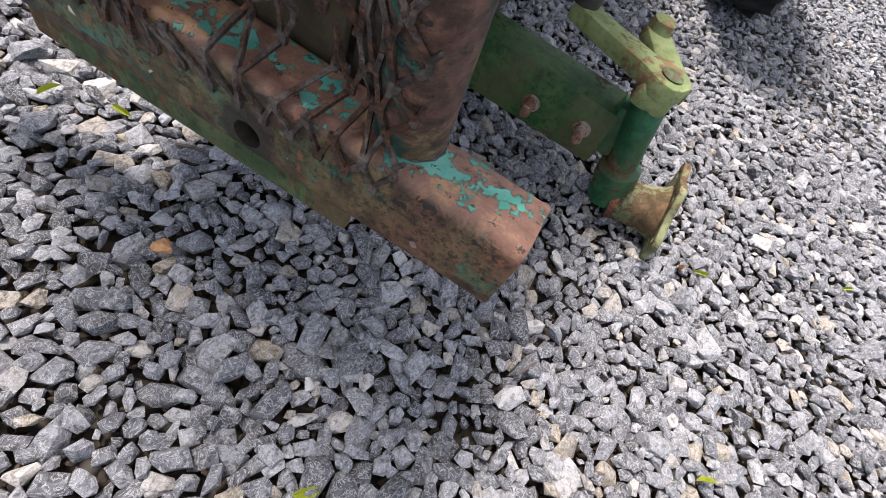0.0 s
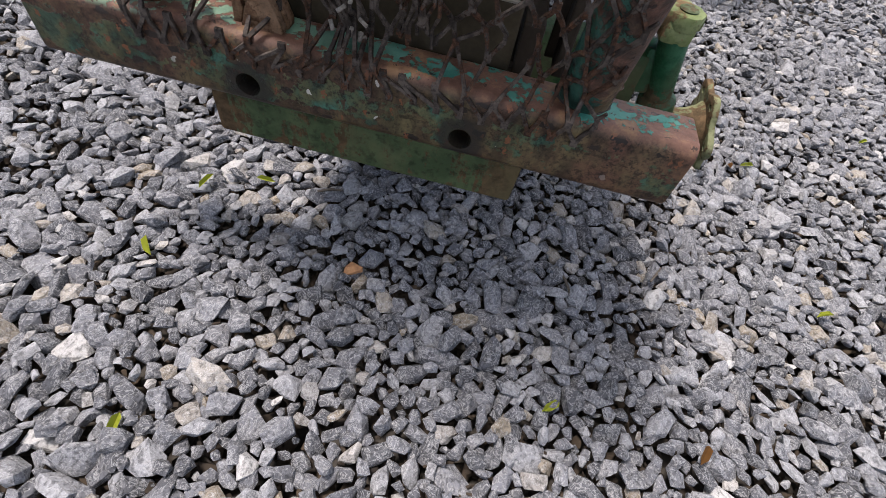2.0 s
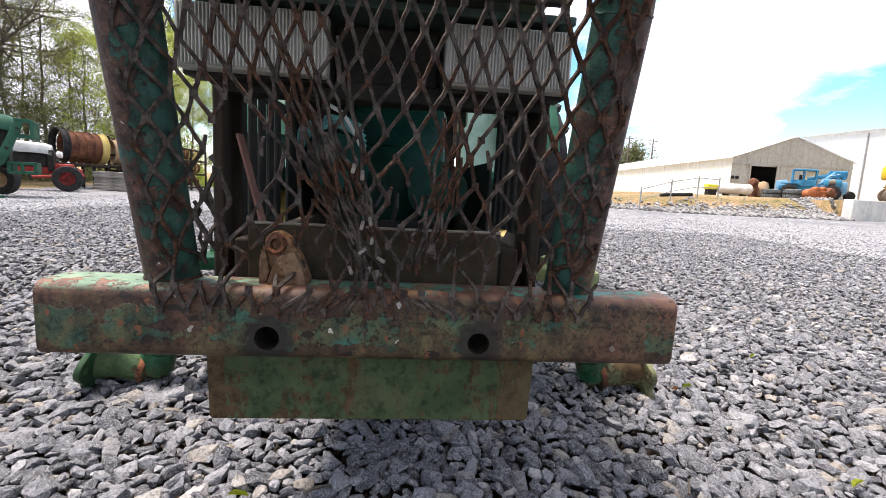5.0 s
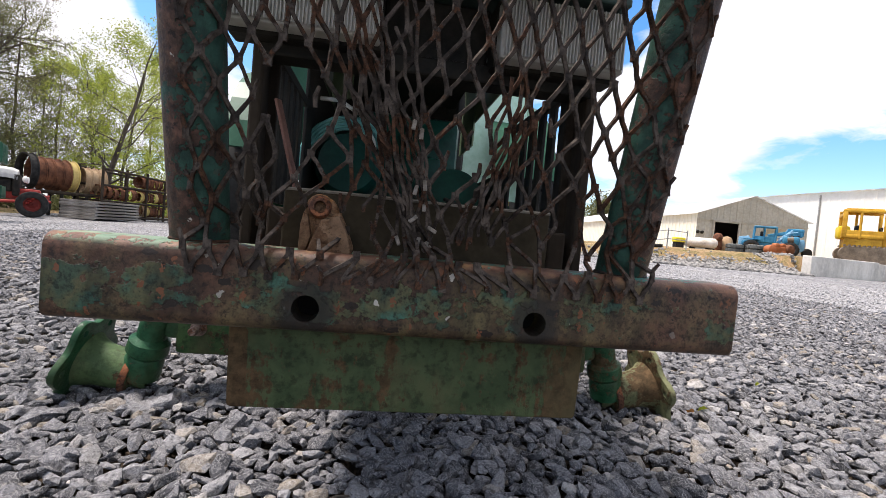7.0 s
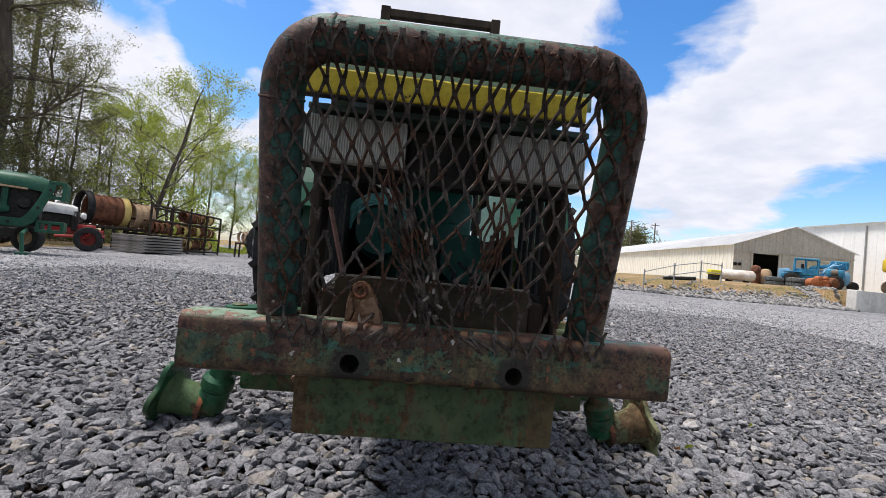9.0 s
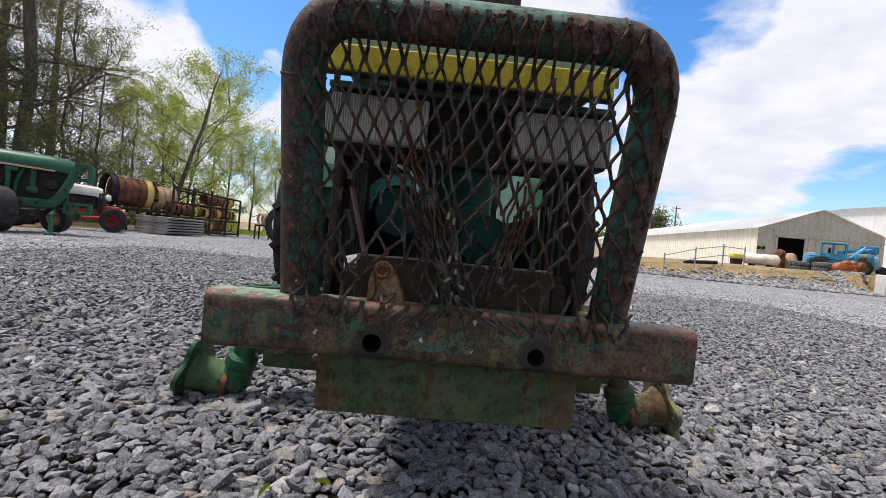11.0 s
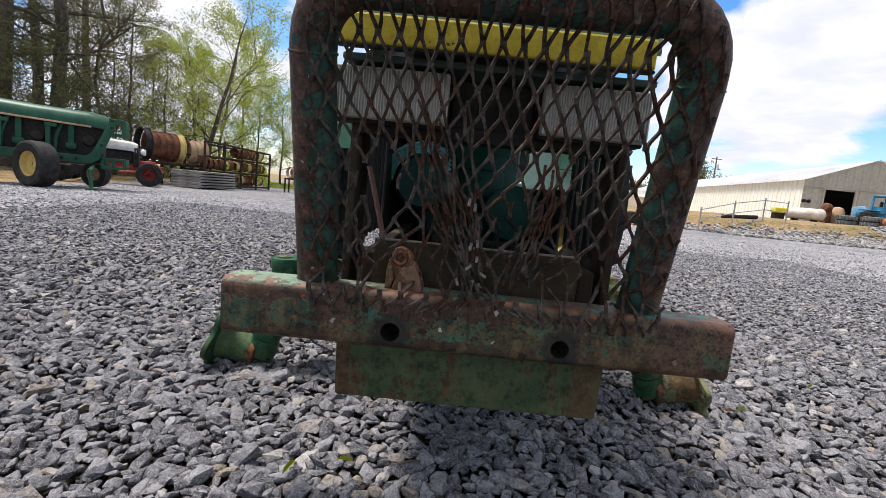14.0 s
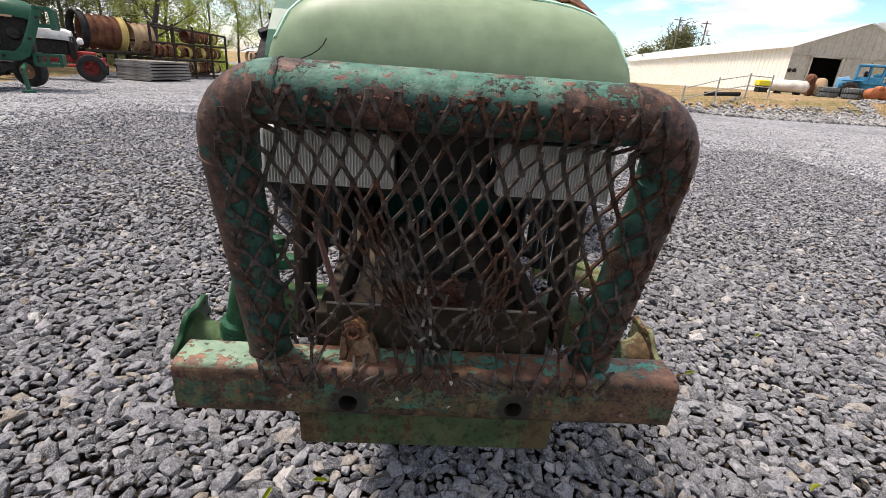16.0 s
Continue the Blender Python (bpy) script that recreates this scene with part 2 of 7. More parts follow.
    gr_mask = ramp_node(nt, mathn(nt, "ADD", mathn(nt, "ADD", patch, away), side), [(0.516, (0,) * 3), (0.530, (0.92,) * 3)])
    front = mixc(nt, gr_mask, dirt, green)
    drip = ramp_node(nt, noise_node(nt, 24, 4.0, 0.6, stretch=(1.0, 1.0, 0.2)), [(0.38, (0.4,) * 3), (0.54, (1,) * 3)])
    front = mixc(nt, 0.8, front, drip, "MULTIPLY")
    pits = ramp_node(nt, mixc(nt, 0.5, noise_node(nt, 60, 5.0, 0.75), noise_node(nt, 190, 4.0, 0.7)), [(0.41, (0.18,) * 3), (0.49, (1,) * 3), (0.60, (1.4,) * 3)])
    front = mixc(nt, 0.85, front, pits, "MULTIPLY")
    scar = spots(nt, 60, 0.40, 0.28, (0.55, 1.0, 1.1))
    front = mixc(nt, scar, front, (0.016, 0.011, 0.008))
    rim = spots(nt, 85, 0.40, 0.22, (1.0, 1.0, 0.6))
    front = mixc(nt, rim, front, (0.13, 0.050, 0.022))
    middle = range_node(nt, ax, 0.22, 0.30, 1.0, 0.25)
    front = mixc(nt, mathn(nt, "MULTIPLY", spots(nt, 52, 0.26, 0.14), middle), front, (0.36, 0.34, 0.30))
    for hx in (-0.151, 0.154):
        ds = nt.nodes.new("ShaderNodeVectorMath")
        ds.operation = "DISTANCE"
        nt.links.new(nt.nodes.new("ShaderNodeTexCoord").outputs["Object"], ds.inputs[0])
        ds.inputs[1].default_value = (hx, -0.008, 0.351)
        oil = mixc(nt, 0.5, range_node(nt, ds.outputs["Value"], 0.018, 0.052), noise_node(nt, 45, 4.0, 0.6))
        oil = ramp_node(nt, oil, [(0.42, (0.85,) * 3), (0.62, (0,) * 3)])
        front = mixc(nt, oil, front, (0.012, 0.011, 0.009))
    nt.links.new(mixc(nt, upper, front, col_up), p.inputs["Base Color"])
    p.inputs["Roughness"].default_value, p.inputs["Specular IOR Level"].default_value = 0.55, 0.28
    bump(nt, p, mixc(nt, 0.35, mixc(nt, upper, mixc(nt, 0.5, gr_mask, mathn(nt, "SUBTRACT", 1.0, scar)), up_mask), fine), 1.0, 0.003)
    return m


def pipe_material():
    """Bent pipe: dark teal paint under the screen, bare lumpy rust outside, faded green on its back, with tan lichen."""
    m, nt, p = nodes_of("pipe_paint")
    sp = nt.nodes.new("ShaderNodeSeparateXYZ")
    nt.links.new(nt.nodes.new("ShaderNodeTexCoord").outputs["Object"], sp.inputs[0])
    ax = mathn(nt, "ABSOLUTE", sp.outputs["X"])
    fine = noise_node(nt, 110, 5.0, 0.7)
    lump = noise_node(nt, 48, 4.0, 0.62)
    mask = mixc(nt, 0.28, noise_node(nt, 17, 7.0, 0.68, stretch=(0.75, 1.0, 1.0)), fine)
    mask = mathn(nt, "ADD", mask, range_node(nt, ax, 0.285, 0.318, 0.012, -0.10))
    mask = mathn(nt, "ADD", mask, range_node(nt, sp.outputs["Z"], 0.84, 0.885, 0.0, -0.06))
    corner = range_node(nt, ax, 0.20, 0.255)
    mask = mathn(nt, "ADD", mask, mathn(nt, "MULTIPLY", range_node(nt, sp.outputs["Z"], 0.898, 0.918, 0.0, 0.058), mathn(nt, "SUBTRACT", 1.0, corner)))
    mask = mathn(nt, "SUBTRACT", mask, mathn(nt, "MULTIPLY", corner, range_node(nt, sp.outputs["Z"], 0.80, 0.86, 0.0, 0.040)))
    behind = mathn(nt, "ADD", sp.outputs["Y"], mathn(nt, "MULTIPLY", mathn(nt, "SUBTRACT", sp.outputs["Z"], 0.42), LEAN_Y))
    mask = mathn(nt, "ADD", mask, range_node(nt, behind, 0.035, 0.062, 0.0, 0.10))
    mask = mathn(nt, "ADD", mask, range_node(nt, sp.outputs["Z"], 0.44, 0.475, 0.045, 0.0))
    bare = ramp_node(nt, mask, [(0.478, (1,) * 3), (0.494, (0,) * 3)])
    deep = ramp_node(nt, noise_node(nt, 30, 4.0), [(0.4, (0.010, 0.036, 0.026)), (0.6, (0.020, 0.064, 0.046))])
    faded = ramp_node(nt, noise_node(nt, 40, 5.0, 0.65, stretch=(0.45, 1.0, 1.0)), [(0.36, (0.022, 0.082, 0.056)), (0.5, (0.045, 0.122, 0.086)), (0.64, (0.105, 0.165, 0.122))])
    green = mixc(nt, range_node(nt, sp.outputs["Z"], 0.890, 0.918), deep, faded)
    rust = ramp_node(nt, noise_node(nt, 55, 6.0, 0.7), [(0.38, (0.030, 0.019, 0.014)), (0.52, (0.062, 0.034, 0.023)), (0.64, (0.125, 0.062, 0.044))])
    lichen = ramp_node(nt, mixc(nt, 0.3, noise_node(nt, 13, 5.0, 0.65), fine), [(0.53, (0.0,) * 3), (0.60, (0.65,) * 3)])
    lichen = mathn(nt, "MULTIPLY", lichen, range_node(nt, ax, 0.295, 0.328))
    rust = mixc(nt, lichen, rust, (0.135, 0.095, 0.045))
    col = mixc(nt, bare, green, rust)
    col = mixc(nt, spots(nt, 120, 0.40, 0.25, (0.6, 1.0, 1.0)), col, (0.020, 0.013, 0.010))
    over = range_node(nt, sp.outputs["Z"], 0.87, 0.895, 0.25, 1.0)
    col = mixc(nt, mathn(nt, "MULTIPLY", spots(nt, 88, 0.44, 0.45, (0.6, 1.0, 1.0)), over), col, (0.110, 0.050, 0.035))
    col = mixc(nt, mathn(nt, "MULTIPLY", spots(nt, 150, 0.42, 0.36, (0.35, 1.0, 1.0)), over), col, (0.13, 0.052, 0.034))
    col = mixc(nt, spots(nt, 75, 0.22, 0.05), col, (0.34, 0.31, 0.27))
    dark = ramp_node(nt, lump, [(0.36, (0.45,) * 3), (0.50, (1,) * 3), (0.64, (1.2,) * 3)])
    nt.links.new(mixc(nt, 0.8, col, dark, "MULTIPLY"), p.inputs["Base Color"])
    p.inputs["Roughness"].default_value, p.inputs["Specular IOR Level"].default_value = 0.58, 0.24
    bump(nt, p, mixc(nt, 0.35, mixc(nt, 0.55, lump, bare), fine), 1.0, 0.005)
    return m


bumper_mat = bumper_material()
pipe_mat = pipe_material()
plate_mat = worn_paint("plate_paint", (0.034, 0.054, 0.023), (0.062, 0.086, 0.038), (0.050, 0.032, 0.016), (0.098, 0.060, 0.030), 0.46, 9.0, streak=(1.0, 1.0, 0.14), kept=(("X", 0.232, 0.240, -0.10),), grime=(0.085, 0.072, 0.035), pitted=0.6)
strand_mat = worn_paint("strand_rust", (0.028, 0.022, 0.018), (0.085, 0.068, 0.056), (0.026, 0.016, 0.011), (0.088, 0.042, 0.024), 0.45, 24.0, rough=0.75, pitted=0.7)
axle_mat = worn_paint("axle_paint", (0.014, 0.044, 0.014), (0.036, 0.074, 0.024), (0.030, 0.022, 0.013), (0.075, 0.048, 0.026), 0.38, 9.0, grime=(0.060, 0.052, 0.026), pitted=0.6)
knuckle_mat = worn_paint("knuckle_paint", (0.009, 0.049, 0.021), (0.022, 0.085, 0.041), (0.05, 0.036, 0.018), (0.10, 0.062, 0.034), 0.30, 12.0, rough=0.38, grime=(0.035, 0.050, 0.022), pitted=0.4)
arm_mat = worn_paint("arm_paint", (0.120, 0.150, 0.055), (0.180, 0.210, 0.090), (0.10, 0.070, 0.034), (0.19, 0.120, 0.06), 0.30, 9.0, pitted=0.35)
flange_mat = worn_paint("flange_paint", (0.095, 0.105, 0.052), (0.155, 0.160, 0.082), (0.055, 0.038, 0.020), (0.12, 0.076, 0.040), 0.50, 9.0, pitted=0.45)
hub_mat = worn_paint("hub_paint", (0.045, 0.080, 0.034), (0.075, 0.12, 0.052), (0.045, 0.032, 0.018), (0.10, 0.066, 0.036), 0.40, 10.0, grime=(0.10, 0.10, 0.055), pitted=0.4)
stud_mat = worn_paint("stud_rust", (0.16, 0.12, 0.10), (0.24, 0.18, 0.15), (0.08, 0.045, 0.03), (0.17, 0.085, 0.055), 0.5, 30.0, rough=0.7, pitted=0.4)
rust_mat = worn_paint("bare_rust", (0.16, 0.06, 0.03), (0.22, 0.085, 0.04), (0.06, 0.03, 0.022), (0.13, 0.06, 0.035), 0.5, 20.0, rough=0.8)
clevis_mat = worn_paint("clevis_rust", (0.22, 0.10, 0.036), (0.29, 0.15, 0.07), (0.11, 0.06, 0.03), (0.22, 0.125, 0.072), 0.6, 22.0, rough=0.75)
dark_mat = plain("dark_greasy_steel", (0.009, 0.009, 0.009), (0.03, 0.027, 0.021), 14.0, 0.6)
plate_brown = plain("muddy_plate", (0.022, 0.018, 0.011), (0.062, 0.048, 0.029), 12.0, 0.8)
brown_mat = plain("dirty_brown_steel", (0.02, 0.015, 0.011), (0.055, 0.041, 0.028), 10.0, 0.8, stretch=(1, 1, 0.25))
green_dark = plain("engine_green", (0.004, 0.03, 0.02), (0.008, 0.06, 0.042), 9.0, 0.35)
green_teal = plain("housing_green", (0.004, 0.034, 0.027), (0.010, 0.068, 0.054), 9.0, 0.35)
hood_mat = plain("faded_hood_green", (0.148, 0.205, 0.122), (0.182, 0.240, 0.148), 3.0, 0.42, relief=0.06)
# pale green stands for sunlight on the fender front; also the lid's edge
sun_panel_and_seam = plain("pale_green_panel", (0.36, 0.56, 0.44), (0.46, 0.66, 0.54), 4.0, 0.5)
yellow_mat = worn_paint("yellow_paint", (0.40, 0.30, 0.022), (0.49, 0.375, 0.036), (0.05, 0.035, 0.015), (0.16, 0.10, 0.03), 0.07, 16.0, rough=0.5, pitted=0.25)
lens_mat = plain("grey_plastic_lens", (0.40, 0.39, 0.35), (0.53, 0.515, 0.47), 6.0, 0.35)
rubber = plain("tyre_rubber", (0.012, 0.012, 0.012), (0.035, 0.034, 0.032), 12.0, 0.75)
tyre_dust = plain("dusty_tyre", (0.075, 0.085, 0.085), (0.17, 0.18, 0.175), 6.0, 0.9)
rim_yellow = plain("yellow_rim", (0.45, 0.33, 0.10), (0.55, 0.42, 0.16), 6.0, 0.5)
hose_mat = plain("blue_green_hose", (0.09, 0.30, 0.29), (0.16, 0.42, 0.40), 10.0, 0.45)
white_tube = plain("pale_tube", (0.55, 0.58, 0.54), (0.72, 0.73, 0.68), 10.0, 0.5)
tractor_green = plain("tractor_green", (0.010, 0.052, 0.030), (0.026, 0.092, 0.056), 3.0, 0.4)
red_mat = plain("faded_red", (0.22, 0.025, 0.02), (0.33, 0.05, 0.04), 4.0, 0.5)
red_dark = plain("dull_dark_red", (0.085, 0.012, 0.010), (0.16, 0.026, 0.020), 5.0, 0.6)
white_mat = plain("white_paint", (0.6, 0.6, 0.57), (0.75, 0.75, 0.72), 2.0, 0.5)
rim_rust = plain("rusty_rim", (0.07, 0.032, 0.02), (0.19, 0.08, 0.042), 5.0, 0.85)
rim_tan = plain("tan_rim", (0.30, 0.20, 0.12), (0.42, 0.30, 0.18), 3.0, 0.8)
wood_mat = plain("grey_board", (0.11, 0.098, 0.082), (0.31, 0.29, 0.26), 3.0, 0.85, stretch=(0.3, 1, 3))
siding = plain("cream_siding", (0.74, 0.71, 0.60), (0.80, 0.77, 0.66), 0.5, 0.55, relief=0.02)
# darker copy of the siding: the gable's shade is put into its colour
siding_shaded = plain("shaded_siding", (0.37, 0.355, 0.30), (0.45, 0.43, 0.37), 0.4, 0.6, relief=0.02)
roof_mat = plain("roof_sheet", (0.52, 0.53, 0.53), (0.64, 0.65, 0.65), 0.4, 0.45, relief=0.02)
white_siding = plain("white_siding", (0.76, 0.745, 0.69), (0.82, 0.805, 0.755), 0.3, 0.55, relief=0.02)
# near-black that stands for shade inside openings
shade_black = plain("painted_shade_black", (0.006, 0.006, 0.006), (0.012, 0.012, 0.011), 1.0, 0.9)
concrete = plain("concrete", (0.42, 0.40, 0.36), (0.66, 0.63, 0.57), 0.9, 0.9, stretch=(1, 1, 0.4))
blue_mat = plain("blue_machine", (0.02, 0.13, 0.24), (0.07, 0.27, 0.40), 2.4, 0.5)
blue_pale = plain("pale_blue_machine", (0.13, 0.30, 0.46), (0.24, 0.42, 0.55), 1.6, 0.55)
orange_mat = plain("orange_rusty", (0.24, 0.08, 0.03), (0.36, 0.13, 0.06), 2.0, 0.7)
dozer_yellow = plain("dozer_yellow", (0.38, 0.20, 0.02), (0.62, 0.36, 0.04), 2.6, 0.5)
track_mat = plain("track_steel", (0.10, 0.08, 0.06), (0.2, 0.16, 0.12), 5.0, 0.7)
pole_mat = plain("pole_wood", (0.10, 0.085, 0.07), (0.17, 0.15, 0.12), 2.0, 0.9)
bark = plain("bark", (0.055, 0.045, 0.036), (0.12, 0.10, 0.08), 5.0, 0.95, relief=0.6, dist=0.02, stretch=(1, 1, 0.2))
fence_mat = plain("galvanised_tube", (0.25, 0.25, 0.24), (0.38, 0.38, 0.36), 5.0, 0.5, metal=0.4)


def leaf_material(name, a, b, glow=0.35):
    m, nt, p = nodes_of(name)
    geo = nt.nodes.new("ShaderNodeNewGeometry")
    col = ramp_node(nt, geo.outputs["Random Per Island"], [(0.0, a), (1.0, b)])
    nt.links.new(col, p.inputs["Base Color"])
    p.inputs["Roughness"].default_value = 0.6
    tr = nt.nodes.new("ShaderNodeBsdfTranslucent")
    nt.links.new(col, tr.inputs["Color"])
    mx = nt.nodes.new("ShaderNodeMixShader")
    mx.inputs[0].default_value = glow
    nt.links.new(p.outputs[0], mx.inputs[1])
    nt.links.new(tr.outputs[0], mx.inputs[2])
    nt.links.new(mx.outputs[0], nt.nodes["Material Output"].inputs["Surface"])
    return m


leaf_spring = leaf_material("spring_leaf", (0.17, 0.23, 0.03), (0.40, 0.45, 0.09), 0.5)
leaf_dull = leaf_material("dull_leaf", (0.10, 0.108, 0.040), (0.23, 0.225, 0.095), 0.5)
needle = leaf_material("pine_needle", (0.080, 0.092, 0.040), (0.20, 0.20, 0.092), 0.5)
litter_yellow = leaf_material("yellow_green_leaf", (0.30, 0.36, 0.04), (0.45, 0.42, 0.05))
litter_brown = leaf_material("brown_leaf", (0.16, 0.075, 0.025), (0.28, 0.15, 0.05))


def stone_material(name="crushed_limestone", cover=0.55, low=0.50, dusty=(0.275, 0.274, 0.280)):
    """Blue-grey stone with pale dust; cover: how much dust lies on it, raised to paint far stone as sunlit."""
    m, nt, p = nodes_of(name)
    geo = nt.nodes.new("ShaderNodeNewGeometry")
    rnd = geo.outputs["Random Per Island"]
    # each stone has its own stretch of the texture
    far_off = nt.nodes.new("ShaderNodeMath")
    far_off.operation = "MULTIPLY"
    far_off.inputs[1].default_value = 53.0
    nt.links.new(rnd, far_off.inputs[0])
    moved = nt.nodes.new("ShaderNodeVectorMath")
    moved.operation = "ADD"
    nt.links.new(nt.nodes.new("ShaderNodeTexCoord").outputs["Object"], moved.inputs[0])
    nt.links.new(far_off.outputs[0], moved.inputs[1])
    own = moved.outputs[0]
    base = ramp_node(nt, rnd, [(0.0, (0.058, 0.059, 0.065)), (0.3, (0.090, 0.091, 0.100)), (0.65, (0.143, 0.144, 0.156)), (0.90, (0.235, 0.235, 0.243)), (0.945, (0.20, 0.165, 0.12)), (1.0, (0.37, 0.36, 0.35))])
    dust = ramp_node(nt, noise_node(nt, 55, 6.0, 0.75, vec=own), [(low, (0.0,) * 3), (low + 0.20, (cover * 0.75,) * 3)])
    col = mixc(nt, dust, base, dusty)
    # pale veins and dark flaky hollows
    bent = nt.nodes.new("ShaderNodeTexNoise")
    for k, v in (("Scale", 62.0), ("Detail", 7.0), ("Roughness", 0.62), ("Distortion", 1.6)):
        bent.inputs[k].default_value = v
    nt.links.new(own, bent.inputs["Vector"])
    vein = ramp_node(nt, bent.outputs["Fac"], [(0.46, (0,) * 3), (0.5, (0.62,) * 3), (0.54, (0,) * 3)])
    col = mixc(nt, vein, col, (0.46, 0.455, 0.45))
    hollow = ramp_node(nt, noise_node(nt, 135, 6.0, 0.7, vec=own, stretch=(1.0, 0.6, 1.6)), [(0.37, (0.20,) * 3), (0.50, (1,) * 3)])
    col = mixc(nt, 0.7, col, hollow, "MULTIPLY")
    grain = noise_node(nt, 430, 4.0, 0.75)
    col = mixc(nt, 0.22, col, ramp_node(nt, grain, [(0.38, (0.12,) * 3), (0.62, (0.88,) * 3)]), "OVERLAY")
    nt.links.new(col, p.inputs["Base Color"])
    p.inputs["Roughness"].default_value = 0.8
    bump(nt, p, mixc(nt, 0.35, mixc(nt, 0.5, hollow, vein), grain), 1.0, 0.003)
    return m


stone_mat = stone_material()
# grit and lower stones: brown darkened to stand for shade in the gaps
grit_shade_mat = plain("gap_shade_grit", (0.016, 0.013, 0.011), (0.060, 0.044, 0.030), 5.0, 0.9)
# paler copy of the limestone: sunlight on the far yard is in its colour
sunlit_stone_mat = stone_material("dusty_limestone", 0.9, 0.30, (0.37, 0.368, 0.37))


def ground_material():
    """Gravel yard further off, dirt beneath the loose stones, grass and dirt far away."""
    m, nt, p = nodes_of("gravel_yard")
    co = nt.nodes.new("ShaderNodeTexCoord").outputs["Object"]
    vor = nt.nodes.new("ShaderNodeTexVoronoi")
    vor.inputs["Scale"].default_value = 26
    nt.links.new(co, vor.inputs["Vector"])
    sep_c = nt.nodes.new("ShaderNodeSeparateColor")
    nt.links.new(vor.outputs["Color"], sep_c.inputs[0])
    stones = ramp_node(nt, sep_c.outputs[0], [(0.0, (0.12, 0.121, 0.127)), (0.5, (0.245, 0.246, 0.254)), (0.85, (0.36, 0.362, 0.37)), (1.0, (0.46, 0.45, 0.44))])
    gap = ramp_node(nt, vor.outputs["Distance"], [(0.35, (1,) * 3), (0.75, (0.3,) * 3)])
    col = mixc(nt, 1.0, stones, gap, "MULTIPLY")
    patch = ramp_node(nt, noise_node(nt, 0.35, 4.0, 0.6, vec=co), [(0.4, (0.38,) * 3), (0.65, (0.62,) * 3)])
    col = mixc(nt, 0.6, col, patch, "OVERLAY")
    nt.links.new(col, p.inputs["Base Color"])
    p.inputs["Roughness"].default_value = 0.9
    inv = nt.nodes.new("ShaderNodeMath")
    inv.operation = "SUBTRACT"
    inv.inputs[0].default_value = 1.0
    nt.links.new(vor.outputs["Distance"], inv.inputs[1])
    bump(nt, p, inv.outputs[0], 0.9, 0.02)
    return m


ground_mat = ground_material()
soil_mat = plain("damp_soil", (0.03, 0.027, 0.024), (0.08, 0.068, 0.055), 4.0, 0.95, relief=0.6, dist=0.006)


def grass_material():
    """Dry grass, clay and young green on the bank and beyond the yard."""
    m, nt, p = nodes_of("dry_grass_and_clay")
    big = noise_node(nt, 0.45, 6.0, 0.65)
    mid = noise_node(nt, 3.5, 8.0, 0.75)
    col = ramp_node(nt, mixc(nt, 0.45, big, mid), [(0.40, (0.10, 0.095, 0.032)), (0.48, (0.22, 0.165, 0.075)), (0.54, (0.27, 0.175, 0.095)), (0.62, (0.34, 0.27, 0.15))])
    fine = noise_node(nt, 14, 5.0, 0.75)
    col = mixc(nt, 0.7, col, ramp_node(nt, fine, [(0.36, (0.2,) * 3), (0.64, (0.8,) * 3)]), "OVERLAY")
    nt.links.new(col, p.inputs["Base Color"])
    p.inputs["Roughness"].default_value = 0.95
    bump(nt, p, mixc(nt, 0.5, mid, fine), 0.9, 0.12)
    return m


grass_mat = grass_material()


# ---- mesh tools ----
def part(name, bm, mat, parent=None, label="", smooth=False, angle=40):
    me = bpy.data.meshes.new(name)
    if smooth:
        for f in bm.faces:
            f.smooth = True
    bm.normal_update()
    bm.to_mesh(me)
    bm.free()
    if smooth:
        me.set_sharp_from_angle(angle=radians(angle))
    me.materials.append(mat)
    ob = new(name, me)
    if parent is not None:
        ob.parent = parent
    return tagged(ob, label)


def thing(name, label, category, place=None, group="", kind=""):
    ob = new(name)
    ob.empty_display_size = 0.1
    if place is not None:
        ob.matrix_basis = place
    return tagged(ob, label, category, group, kind)


def box(bm, c, s, bevel=0.0, m=None, segs=2):
    r = bmesh.ops.create_cube(bm, size=1.0)
    bmesh.ops.scale(bm, vec=s, verts=r["verts"])
    if bevel:
        edges = list({e for v in r["verts"] for e in v.link_edges})
        res = bmesh.ops.bevel(bm, geom=edges, offset=bevel, segments=segs, affect="EDGES", profile=0.5)
        vs = list({v for f in res["faces"] for v in f.verts} | {v for v in r["verts"] if v.is_valid})
    else:
        vs = r["verts"]
    mm = Matrix.Translation(c) if m is None else m @ Matrix.Translation(c)
    bmesh.ops.transform(bm, matrix=mm, verts=vs)


def tube(bm, pts, r, seg=10, caps=True, wob=0.0):
    """A round bar along points; r: one radius, or one for each point."""
    pts = [Vector(q) for q in pts]
    rs = r if isinstance(r, (list, tuple)) else [r] * len(pts)
    rings, side = [], None
    for i, q in enumerate(pts):
        d = (pts[min(i + 1, len(pts) - 1)] - pts[max(i - 1, 0)]).normalized()
        if side is None:
            side = d.orthogonal().normalized()
        side = (side - d * side.dot(d)).normalized()
        up = d.cross(side)
        ring = []
        for k in range(seg):
            a = 2 * math.pi * k / seg
            rr = rs[i] * (1 + (wob * (random.random() - 0.5) if wob else 0))
            ring.append(bm.verts.new(q + (side * math.cos(a) + up * math.sin(a)) * rr))
        rings.append(ring)
    for a, b in zip(rings, rings[1:]):
        for k in range(seg):
            bm.faces.new((a[k], a[(k + 1) % seg], b[(k + 1) % seg], b[k]))
    if caps:
        bm.faces.new(rings[0][::-1])
        bm.faces.new(rings[-1])


